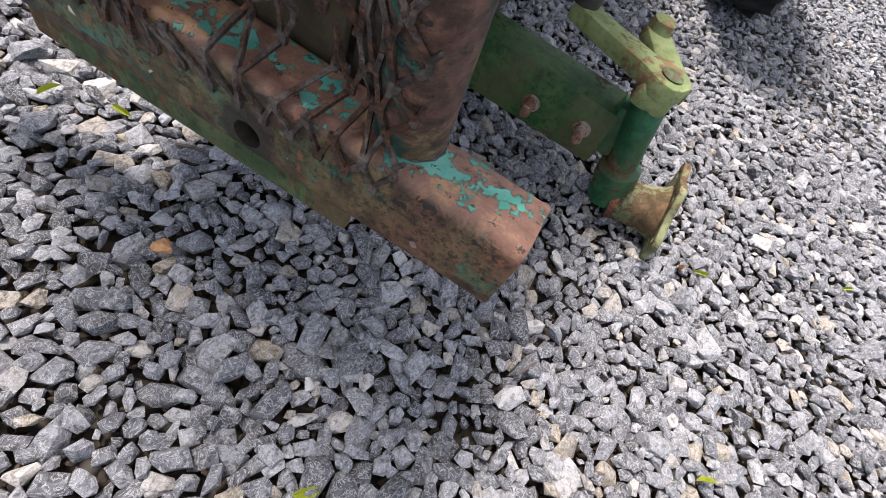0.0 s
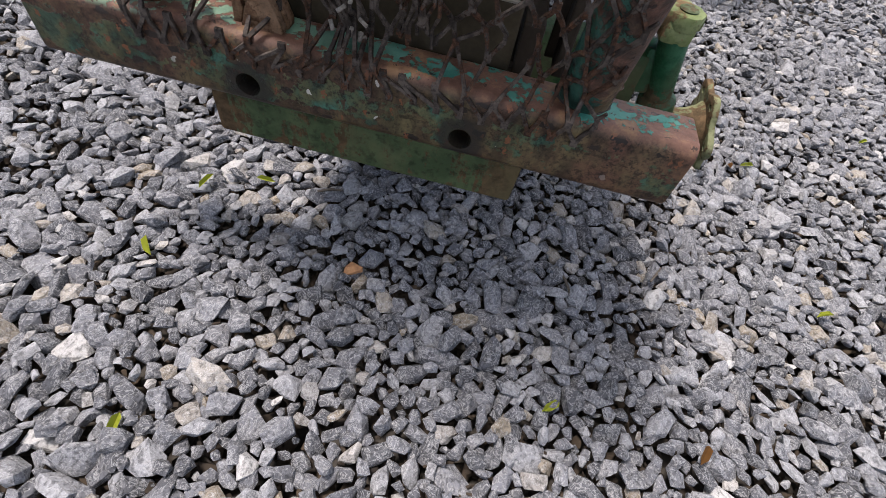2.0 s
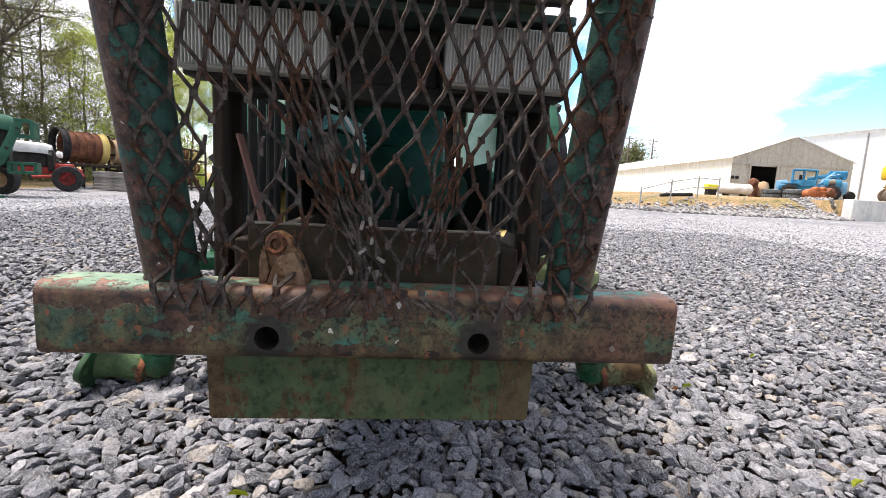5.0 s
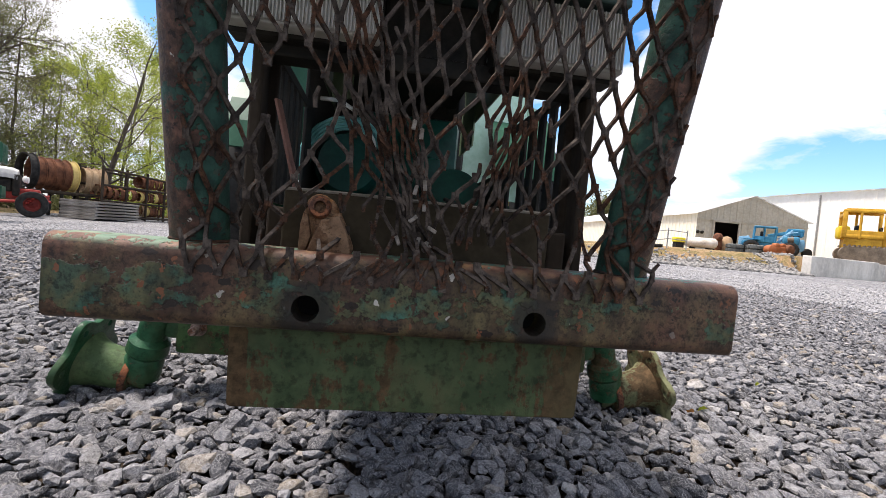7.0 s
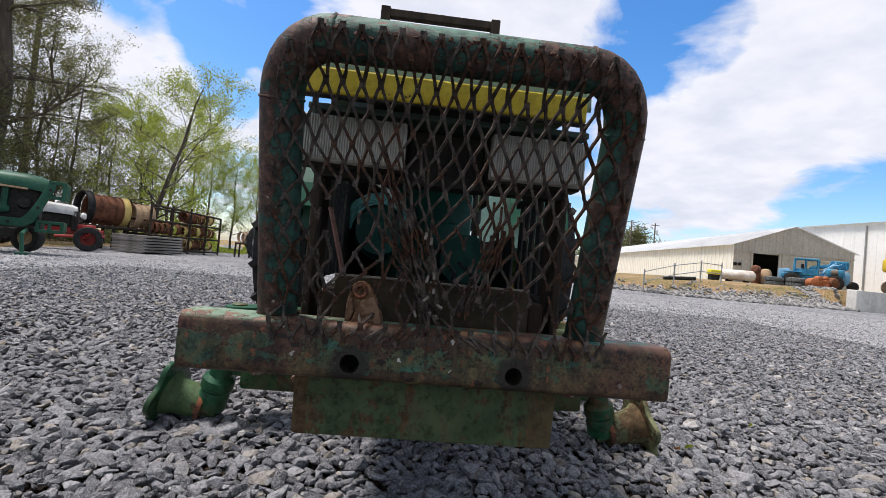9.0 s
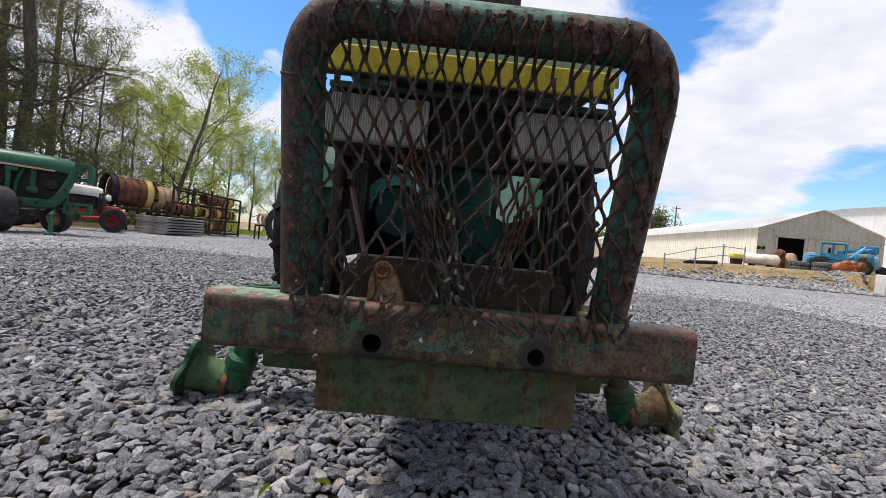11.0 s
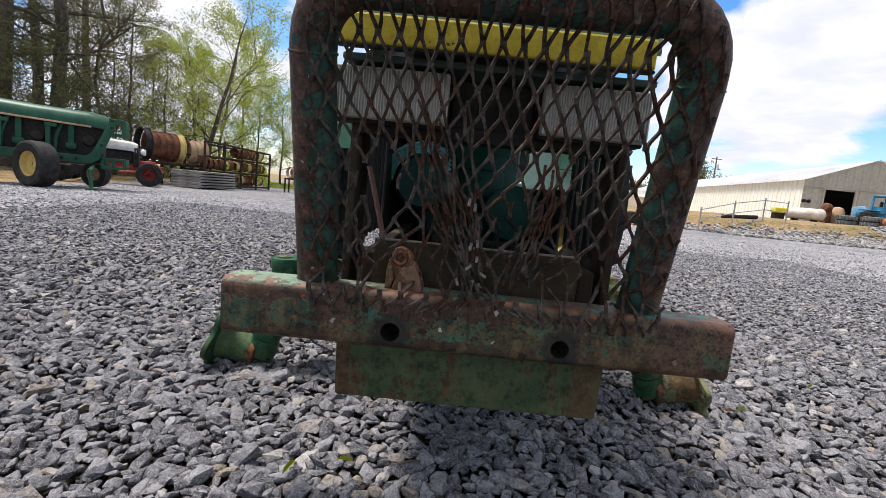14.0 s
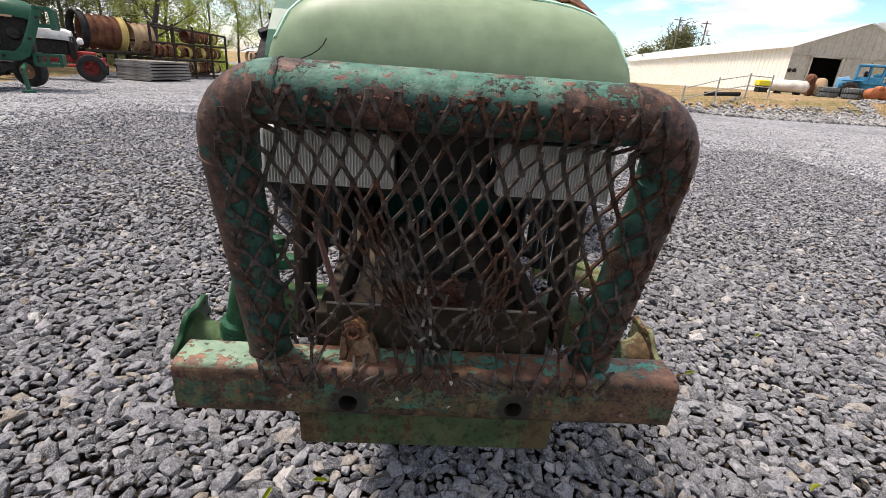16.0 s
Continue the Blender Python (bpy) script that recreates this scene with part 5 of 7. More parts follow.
# ---- rear of the tractor ----
def wheel_meshes(parent, c, r, w, rim_r, lugs, rim_mat, axis_dir=(1, 0, 0), name="rear_wheel", lab=""):
    m = aim(c, axis_dir)
    bm = bmesh.new()
    h = w / 2
    prof = [(rim_r, -h * 0.8), (rim_r + 0.02, -h * 0.95), (r * 0.86, -h), (r * 0.95, -h * 0.86), (r * 0.975, -h * 0.4), (r * 0.975, h * 0.4), (r * 0.95, h * 0.86), (r * 0.86, h), (rim_r + 0.02, h * 0.95), (rim_r, h * 0.8)]
    lathe(bm, prof, m, 40, False)
    wh = part(name, bm, rubber, parent, lab, True, 35)
    lug_mesh = None
    for k in range(lugs):
        for sgn in (-1, 1):
            a = 2 * math.pi * (k + (0.5 if sgn > 0 else 0)) / lugs
            mm = m @ pose(0, 0, 0, 0, 0, math.degrees(a)) @ Matrix.Translation((r * 0.975, 0, sgn * h * 0.45)) @ pose(0, 0, 0, sgn * 40, 0, 0)
            if lug_mesh is None:
                bm = bmesh.new()
                box(bm, (0, 0, 0), (r * 0.07, r * 0.06, h * 1.15))
                ob = part("lug", bm, rubber, wh)
                lug_mesh = ob.data
            else:
                ob = new("lug", lug_mesh)
                ob.parent = wh
            ob.matrix_basis = mm
    bm = bmesh.new()
    lathe(bm, [(rim_r, -h * 0.8), (rim_r * 0.96, -h * 0.7), (rim_r * 0.9, -h * 0.2), (rim_r * 0.35, 0.02), (rim_r * 0.3, h * 0.3), (rim_r * 0.12, h * 0.35), (0.02, h * 0.36)], m, 32, False)
    lathe(bm, [(rim_r, h * 0.8), (rim_r * 0.96, h * 0.7), (rim_r * 0.9, h * 0.2), (rim_r * 0.35, 0.0)], m, 32, False)
    part("rim", bm, rim_mat, wh, "", True)
    return wh


def tractor_rear():
    for s in (-1, 1):
        wheel_meshes(tractor, (s * 0.84, 2.50, 0.585), 0.585, 0.28, 0.33, 16, rim_yellow, (s, 0, 0), "rear_wheel", "large black lugged rear tyre")
        bm = bmesh.new()
        poly = []
        for rad in (0.70, 0.685):
            arc = [(2.47 - rad * math.cos(radians(14 + 12 * k)), 0.62 + rad * math.sin(radians(14 + 12 * k))) for k in range(11)]
            poly += arc if rad > 0.69 else arc[::-1]
        prism(bm, poly, 0.34, Matrix(((0, 0, 1, s * 0.68 - 0.17), (1, 0, 0, 0), (0, 1, 0, 0), (0, 0, 0, 1))))
        fd = part("fender", bm, tractor_green, tractor, "green rear fender")
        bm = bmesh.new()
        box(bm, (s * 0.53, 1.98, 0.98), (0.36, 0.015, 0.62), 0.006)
        # right front is paler than the fender: sunlight is put into its colour
        part("fender_front", bm, sun_panel_and_seam if s > 0 else tractor_green, fd, "fender front in pale green that stands for the sun on it" if s > 0 else "dull green fender front")
        bm = bmesh.new()
        box(bm, (s * 0.400 + 0.020, 2.52, 1.530), (0.066, 0.07, 1.61), 0.006)
        part("rops_post", bm, brown_mat, tractor, "grey-brown roll bar post")
    bm = bmesh.new()
    box(bm, (0.020, 2.52, 2.292), (0.734, 0.06, 0.056), 0.006)
    part("rops_bar", bm, brown_mat, tractor, "grey-brown roll bar crosspiece")
    bm = bmesh.new()
    box(bm, (0.01, 1.75, 0.95), (0.60, 0.35, 0.45), 0.05)
    part("dash", bm, dark_mat, tractor)
    bm = bmesh.new()
    box(bm, (0, 2.3, 0.95), (0.5, 0.5, 0.14), 0.05)
    box(bm, (0, 2.55, 1.2), (0.5, 0.12, 0.45), 0.05)
    part("seat", bm, dark_mat, tractor)
    bm = bmesh.new()
    box(bm, (0, 2.5, 0.60), (0.55, 1.3, 0.45), 0.06)
    lathe(bm, [(0.12, -0.95), (0.12, 0.95)], aim((0, 2.72, 0.60), (1, 0, 0)), 16)
    part("transmission", bm, green_dark, tractor)


tractor_rear()


# ---- fallen leaves and twigs ----
def litter():
    rnd = random.Random(21)
    spots = [(0.411, -0.206, 40, 0), (-0.224, -0.40, 100, 0), (0.995, 0.15, 20, 0), (-0.345, 0.083, 70, 0), (-0.236, 0.127, 10, 0), (-0.36, -0.1, 130, 0), (0.92, 0.62, 15, 0), (0.865, 0.60, 80, 1), (0.675, -0.22, 60, 1), (1.35, 0.9, 30, 0)]
    for x, y, a, brown in spots:
        bm = bmesh.new()
        L, W = rnd.uniform(0.018, 0.024), rnd.uniform(0.006, 0.009)
        pts = [(-L, 0), (-L * 0.5, W * 0.8), (0, W), (L * 0.6, W * 0.6), (L, 0), (L * 0.6, -W * 0.6), (0, -W), (-L * 0.5, -W * 0.8)]
        m = Matrix.Translation((x, y, 0.017)) @ pose(0, 0, 0, rnd.uniform(-25, 25), rnd.uniform(-25, 25), a)
        mid = [bm.verts.new(m @ Vector((u, 0, -0.003 - 0.002 * abs(u) / L))) for u in (-L, -L * 0.4, L * 0.4, L)]
        up = [bm.verts.new(m @ Vector((u, v, 0.004))) for u, v in ((-L * 0.5, W * 0.8), (L * 0.5, W * 0.8))]
        dn = [bm.verts.new(m @ Vector((u, -v, 0.004))) for u, v in ((-L * 0.5, W * 0.8), (L * 0.5, W * 0.8))]
        for q in ((mid[0], up[0], mid[1]), (mid[1], up[0], up[1], mid[2]), (mid[2], up[1], mid[3])):
            bm.faces.new(q)
        for q in ((mid[1], dn[0], mid[0]), (mid[2], dn[1], dn[0], mid[1]), (mid[3], dn[1], mid[2])):
            bm.faces.new(q)
        bmesh.ops.solidify(bm, geom=list(bm.faces), thickness=0.0006)
        ob = part("fallen_leaf", bm, litter_brown if brown else litter_yellow)
        tagged(ob, "dry brown fallen leaf on gravel" if brown else "yellow-green fallen leaf on gravel", "leaf", "fallen leaves")
    for x, y, a, L in ((0.42, 0.06, 120, 0.07), (0.62, 0.14, 60, 0.05), (-0.1, 0.14, 20, 0.05)):
        bm = bmesh.new()
        c = Vector((x, y, 0.016))
        d = Vector((math.cos(radians(a)), math.sin(radians(a)), 0.05)) * L / 2
        tube(bm, [c - d, c + Vector((0.003, 0.004, 0.002)), c + d], [0.0025, 0.003, 0.0018], 6)
        tagged(part("twig", bm, bark, smooth=True), "short brown dry twig on gravel", "twig", "twigs")
    v, f = scatter(np.array([(0.009, -0.033, 0.010)]), np.array([0.034]), stone_shapes(1, 5), np.random.default_rng(5))
    ob = raw_mesh("stone", v, f, plain("orange_stone", (0.17, 0.085, 0.04), (0.33, 0.17, 0.08), 60, 0.8))
    tagged(ob, "orange-brown angular stone lying on gravel", "stone")


litter()


# ---- yard: parked tractors, rims, boards ----
def polar(az, dist, z=0.0):
    """A place seen from the yard's near end: degrees to the right of straight ahead, metres."""
    return Vector((-0.05 + dist * math.sin(radians(az)), -0.8 + dist * math.cos(radians(az)), z))


def push_back(build, skip=()):
    """Builds a stretch of the yard and sets it further off and larger, seen from the yard's near end."""
    before = set(bpy.data.objects)
    build()
    c = Vector((-0.05, -0.8, 0.54))
    m = Matrix.Translation(c) @ Matrix.Diagonal((1.3, 1.3, 1.3, 1)) @ Matrix.Translation(-c)
    for ob in set(bpy.data.objects) - before:
        if ob.parent is None and not ob.name.startswith(skip or "-"):
            ob.matrix_basis = m @ ob.matrix_basis


def thing_part(name, parent, label):
    """A part that only holds its own pieces."""
    ob = new(name)
    ob.empty_display_size = 0.05
    ob.parent = parent
    return tagged(ob, label)


def parked_tractor():
    """A green tractor parked nose towards the rack; local +x is forward, wheels on the ground."""
    p = polar(-41.4, 10.2)
    t = thing("parked_tractor", "dark green farm tractor with yellow rims parked on gravel", "tractor", Matrix.Translation(p) @ pose(0, 0, 0, 0, 0, 30))
    wheel_meshes(t, (-0.04, 0.0, 0.38), 0.38, 0.30, 0.20, 0, rim_yellow, (-0.728, -0.688, 0), "front_wheel", "smooth front tyre with yellow rim")
    wheel_meshes(t, (0.57, 1.4, 0.26), 0.26, 0.18, 0.13, 0, rim_tan, (-0.5, -0.86, 0), "front_wheel", "small tyre with pale rim")
    for y in (-0.15, 1.65):
        wheel_meshes(t, (-2.3, y, 0.8), 0.8, 0.42, 0.42, 18, rim_yellow, (0, -1, 0), "rear_wheel", "large lugged rear tyre")
    bm = bmesh.new()
    prof = [(-0.30, 1.10), (-0.31, 1.16), (-0.27, 1.27), (-0.18, 1.34), (0, 1.36), (0.18, 1.34), (0.27, 1.27), (0.31, 1.16), (0.30, 1.10)]
    rows = []
    for x, f in ((-2.2, 1.10), (-1.2, 1.06), (-0.2, 1.02), (0.55, 1.01), (0.78, 0.985), (0.86, 0.95)):
        rows.append([bm.verts.new((x, 0.75 + a, b * f)) for a, b in prof])
    for a, b in zip(rows, rows[1:]):
        for k in range(len(prof) - 1):
            bm.faces.new((a[k], a[k + 1], b[k + 1], b[k]))
    bm.faces.new(rows[-1])
    bmesh.ops.recalc_face_normals(bm, faces=list(bm.faces))
    part("hood", bm, tractor_green, t, "dark green hood", True)
    bm = bmesh.new()
    box(bm, (-0.72, 0.80, 0.82), (3.0, 0.44, 0.70), 0.04)
    part("engine", bm, dark_mat, t, "dark greasy engine")
    bm = bmesh.new()
    prism(bm, [(-2.2, 1.185), (0.62, 1.085), (0.62, 1.115), (-2.2, 1.225)], 0.03, Matrix(((1, 0, 0, 0), (0, 0, 1, 0.425), (0, 1, 0, 0), (0, 0, 0, 1))), 0.006)
    part("side_trim", bm, rim_tan, t, "tan trim strip under the hood")
    for x, w in ((-1.35, 0.07), (-0.62, 0.10), (0.02, 0.07)):
        bm = bmesh.new()
        box(bm, (x, 0.47, 0.86), (w, 0.05, 0.50), 0.015)
        box(bm, (x + 0.04, 0.46, 1.06), (w + 0.10, 0.05, 0.07), 0.015)
        part("side_stay", bm, tractor_green, t, "green upright stay beside the engine")
    for k in range(10):
        bm = bmesh.new()
        x = -1.55 + 0.235 * k
        if k % 3 == 0:
            lathe(bm, [(0.04, 0), (0.09, 0.01), (0.09, 0.10), (0.04, 0.12)], aim((x, 0.60, 0.84), (0.2, -1, 0.3)), 16)
        elif k % 3 == 1:
            tube(bm, [(x, 0.56, 0.62), (x + 0.02, 0.52, 0.85), (x + 0.10, 0.54, 1.12)], 0.032, 8)
        else:
            box(bm, (x, 0.54, 0.90), (0.09, 0.08, 0.46), 0.02)
            box(bm, (x, 0.52, 0.74), (0.16, 0.06, 0.10), 0.02)
        part("engine_fitting", bm, tractor_green if k % 3 else dark_mat, t, "", True)
    flat = Matrix(((1, 0, 0, 0), (0, 0, 1, 0.40), (0, 1, 0, 0), (0, 0, 0, 1)))
    bm = bmesh.new()
    prism(bm, [(-2.4, 0.50), (0.1, 0.46), (0.1, 0.60), (-2.4, 0.66)], 0.06, flat, 0.01)
    part("side_frame", bm, tractor_green, t, "dark green side rail")
    bm = bmesh.new()
    prism(bm, [(0.12, 0.45), (0.62, 0.46), (0.74, 0.54), (0.84, 0.78), (0.99, 1.18), (0.98, 1.27), (0.90, 1.27), (0.86, 1.18), (0.72, 0.84), (0.64, 0.68), (0.56, 0.60), (0.12, 0.60)], 0.06, flat, 0.015)
    br = part("bracket", bm, tractor_green, t, "curved dark green front bracket")
    for x, z in ((0.22, 0.52), (0.42, 0.53), (0.78, 0.80), (0.92, 1.12)):
        bm = bmesh.new()
        lathe(bm, [(0.025, 0), (0.025, 0.02)], aim((x, 0.402, z), (0, -1, 0)), 8)
        part("bolt", bm, dark_mat, br)
    guard = thing_part("front_guard", t, "dark green barred front guard")
    for z in (0.98, 1.24):
        bm = bmesh.new()
        box(bm, (1.10, 0.75, z), (0.05, 0.76, 0.06), 0.006)
        part("bar", bm, tractor_green, guard)
    for y in (0.40, 0.52, 0.64, 0.76, 0.88, 1.0, 1.10):
        bm = bmesh.new()
        box(bm, (1.105, y, 1.11), (0.06, 0.05, 0.28), 0.006)
        part("upright", bm, tractor_green, guard)
    for z in (1.0, 1.25):
        bm = bmesh.new()
        box(bm, (0.99, 0.42, z), (0.22, 0.04, 0.06), 0.006)
        part("bar", bm, tractor_green, guard)
    bm = bmesh.new()
    box(bm, (0.95, 0.46, 0.415), (0.38, 0.05, 0.05), 0.008)
    box(bm, (0.95, 0.46, 0.565), (0.38, 0.05, 0.05), 0.008)
    for x in (0.785, 0.95, 1.115):
        box(bm, (x, 0.46, 0.49), (0.05, 0.05, 0.17), 0.008)
    box(bm, (0.95, 0.76, 0.415), (0.38, 0.56, 0.05), 0.008)
    box(bm, (1.115, 0.76, 0.49), (0.05, 0.56, 0.18), 0.008)
    box(bm, (0.80, 0.76, 0.50), (0.05, 0.56, 0.18), 0.008)
    part("weight_bracket", bm, tractor_green, t, "green open weight bracket")
    bm = bmesh.new()
    box(bm, (0.25, 0.70, 0.36), (0.30, 1.2, 0.12), 0.02)
    part("axle", bm, dark_mat, t)
    bm = bmesh.new()
    tube(bm, [(0.66, 0.0, 0.36), (0.69, -0.02, 0.06)], 0.03, 8)
    tube(bm, [(0.66, 0.0, 0.34), (0.66, 0.40, 0.42)], 0.03, 8)
    box(bm, (0.69, -0.02, 0.03), (0.16, 0.14, 0.05), 0.01)
    part("stand_leg", bm, tractor_green, t, "dark green stand leg")
    return t


push_back(parked_tractor)


def red_tractor():
    p = polar(-32.8, 13.3)
    t = thing("small_tractor", "small red and white vintage tractor parked on gravel", "tractor", Matrix.Translation(p) @ pose(0, 0, 0, 0, 0, 30))
    for y in (0, 1.25):
        wheel_meshes(t, (0, y, 0.28), 0.28, 0.16, 0.145, 0, red_dark, (0, -1, 0), "front_wheel", "black front tyre on red rim")
    for y in (-0.1, 1.35):
        wheel_meshes(t, (-1.75, y, 0.55), 0.55, 0.3, 0.33, 14, red_dark, (0, -1, 0), "rear_wheel", "black rear tyre")
    bm = bmesh.new()
    prof = [(-0.25, 0.80), (-0.25, 0.88), (-0.19, 0.98), (0, 1.03), (0.19, 0.98), (0.25, 0.88), (0.25, 0.80)]
    rows = [[bm.verts.new((x - 0.38, 0.62 + a, b * f)) for a, b in prof] for x, f in ((-1.3, 1.05), (-0.5, 1.03), (0.0, 1.0), (0.10, 0.96))]
    for a, b in zip(rows, rows[1:]):
        for k in range(6):
            bm.faces.new((a[k], a[k + 1], b[k + 1], b[k]))
    bm.faces.new(rows[-1])
    bmesh.ops.recalc_face_normals(bm, faces=list(bm.faces))
    part("hood", bm, plain("grey_white_paint", (0.34, 0.34, 0.32), (0.48, 0.48, 0.46), 2.0, 0.5), t, "grey-white hood", True)
    bm = bmesh.new()
    box(bm, (-0.30, 0.62, 0.66), (0.12, 0.50, 0.46), 0.03)
    part("grille", bm, dark_mat, t, "black radiator grille")
    bm = bmesh.new()
    box(bm, (-1.0, 0.62, 0.66), (1.3, 0.34, 0.30), 0.04)
    part("engine", bm, dark_mat, t, "dark engine under the hood")
    bm = bmesh.new()
    box(bm, (-0.7, 0.62, 0.48), (1.6, 0.26, 0.24), 0.04)
    box(bm, (0.0, 0.62, 0.34), (0.12, 1.15, 0.09), 0.02)
    for k in range(4):
        tube(bm, [(-0.1 + 0.05 * k, -0.05, 0.30 + 0.05 * k), (0.25, 0.3, 0.36 + 0.04 * k)], 0.022, 8)
    tube(bm, [(-0.6, 0.05, 0.30), (0.3, 0.05, 0.36)], 0.03, 8)
    part("chassis", bm, red_mat, t, "red chassis and front axle")
    for y in (0.32, 0.92):
        bm = bmesh.new()
        lathe(bm, [(0.03, -0.06), (0.07, -0.03), (0.075, 0.0), (0.05, 0.02)], aim((-0.14, y, 0.80), (1, 0, 0)), 18)
        part("headlamp", bm, white_mat, t, "round chrome headlamp", True)


push_back(red_tractor)


def wheel_rim(name, m, r, w, mat, label, group):
    """A bare tractor wheel rim lying on its side on a rack: a ribbed open drum; local z is its axle."""
    bm = bmesh.new()
    h = w / 2
    lathe(bm, [(r * 0.93, -h), (r, -h * 0.97), (r * 1.0, -h * 0.8), (r * 0.92, -h * 0.66), (r * 0.90, 0), (r * 0.92, h * 0.66), (r, h * 0.8), (r, h * 0.97), (r * 0.93, h),
               (r * 0.88, h * 0.6), (r * 0.86, 0), (r * 0.88, -h * 0.6), (r * 0.93, -h)], m, 30, False)
    bmesh.ops.recalc_face_normals(bm, faces=list(bm.faces))
    return tagged(part(name, bm, mat, None, "", True, 50), label, "wheel rim", group)


def racks():
    """Two steel pipe racks with rows of wheel rims, and a stack of boards in front."""
    a, b = polar(-33.4, 15.6), polar(-27.3, 16.4)
    along = (b - a).normalized()
    back = Vector((-along.y, along.x, 0))
    r1 = thing("rim_rack", "rusty brown pipe rack holding large wheel rims", "rack")
    for t in (0.05, 0.35, 0.65, 0.95):
        for d in (-0.25, 0.35):
            bm = bmesh.new()
            q = a.lerp(b, t) + back * d
            tube(bm, [q, q + Vector((0, 0, 0.62))], 0.04, 8)
            part("post", bm, dark_mat, r1)
    for d in (-0.25, 0.35):
        bm = bmesh.new()
        tube(bm, [a + back * d + Vector((0, 0, 0.60)), b + back * d + Vector((0, 0, 0.60))], 0.045, 8)
        part("rail", bm, brown_mat, r1)
    pos = 0.02
    for k, (r, w, mat, lab) in enumerate([(0.44, 0.17, rubber, "large black wheel rim on the rack")] + [(0.41, 0.17, rim_rust, "large rusty wheel rim on the rack")] * 4 + [(0.41, 0.17, rim_yellow, "large faded yellow wheel rim on the rack")] + [(0.36, 0.17, rim_tan, "pale tan wheel rim on the rack")] * 3):
        if k == 6:
            pos += 0.08
        q = a.lerp(b, pos) + back * 0.05 + Vector((0, 0, 0.64 + r))
        wheel_rim("wheel_rim", aim(q, along), r, w, mat, lab, "rims on the rack")
        pos += 0.095
    # second rack, further on: three shelves of smaller rims
    c, d = polar(-28.6, 15.8), polar(-22.0, 18.2)
    along = (d - c).normalized()
    back = Vector((-along.y, along.x, 0))
    r2 = thing("shelf_rack", "rusty steel shelf rack full of small wheel rims", "rack")
    for t in (0.0, 0.27, 0.52, 0.77, 1.0):
        for e in (-0.3, 0.4):
            bm = bmesh.new()
            q = c.lerp(d, t) + back * e
            tube(bm, [q, q + Vector((0, 0, 1.42 if t < 0.6 else 1.25))], 0.035, 8)
            part("post", bm, brown_mat, r2)
    for z in (0.08, 0.50, 0.92, 1.36):
        for e in (-0.3, 0.4):
            bm = bmesh.new()
            tube(bm, [c + back * e + Vector((0, 0, z)), d + back * e + Vector((0, 0, z - (0.12 if z > 1.2 else 0)))], 0.03, 8)
            part("rail", bm, brown_mat, r2)
    rnd = random.Random(5)
    for z in (0.10, 0.52, 0.94):
        pos = 0.06 if z < 0.9 else 0.5
        while pos < 0.97:
            r = rnd.uniform(0.15, 0.19)
            mat = rnd.choice([rim_rust, rim_rust, rim_rust, rim_tan, rim_rust, rim_rust, rim_yellow, rim_rust])
            q = c.lerp(d, pos) + back * rnd.uniform(-0.12, 0.02) + Vector((0, 0, z + 0.03 + r))
            wheel_rim("wheel_rim", aim(q, along), r, 0.13, mat, "small rusty wheel rim on a shelf rack", "rims on the shelf rack")
            pos += rnd.uniform(0.042, 0.06)
    # boards
    e, f = polar(-30.4, 14.1), polar(-26.6, 15.3)
    u = (f - e).normalized()
    ang = math.degrees(math.atan2(u.y, u.x))
    L = (f - e).length
    for k in range(6):
        bm = bmesh.new()
        box(bm, (0, 0, 0), (L * rnd.uniform(0.94, 1.0), 0.9, 0.048), 0.006)
        box(bm, (-L * 0.46, 0, -0.037), (0.09, 0.86, 0.026))
        box(bm, (L * 0.46, 0, -0.037), (0.09, 0.86, 0.026))
        ob = part("board_panel", bm, wood_mat)
        ob.matrix_basis = Matrix.Translation((e + f) / 2 + Vector((rnd.uniform(-0.03, 0.03), rnd.uniform(-0.03, 0.03) + 0.35, 0.075 + 0.074 * k))) @ pose(0, 0, 0, 0, 0, ang)
        tagged(ob, "weathered grey board panel in a stack", "board", "stacked boards")


push_back(racks)


def yard_wheel():
    q = polar(-16.2, 13.7)
    t = thing("spare_wheel", "large lugged tractor wheel with white rim standing upright", "wheel", Matrix.Translation((q.x, q.y, 0)))
    wheel_meshes(t, (0, 0, 0.56), 0.56, 0.34, 0.38, 16, white_mat, (0.28, -0.96, 0), "tyre", "black lugged tyre")
    a, b = polar(-19.5, 17.2), polar(-18.0, 17.6)
    r = thing("small_rack", "small rusty rack with a few tan wheel rims", "rack")
    for c in (a, b):
        for off in (0.0, 0.4):
            bm = bmesh.new()
            tube(bm, [(c.x, c.y + off, 0), (c.x, c.y + off, 0.5)], 0.03, 8)
            part("post", bm, brown_mat, r)
    for off in (0.0, 0.4):
        bm = bmesh.new()
        tube(bm, [(a.x, a.y + off, 0.48), (b.x, b.y + off, 0.48)], 0.03, 8)
        part("rail", bm, brown_mat, r)
    along = (b - a).normalized()
    for s, mat in ((0.25, rim_tan), (0.55, rim_tan), (0.85, rim_rust)):
        wheel_rim("wheel_rim", aim(a.lerp(b, s) + Vector((0, 0.2, 0.70)), along), 0.19, 0.12, mat, "small faded wheel rim on a low rack", "rims on the small rack")


push_back(yard_wheel)


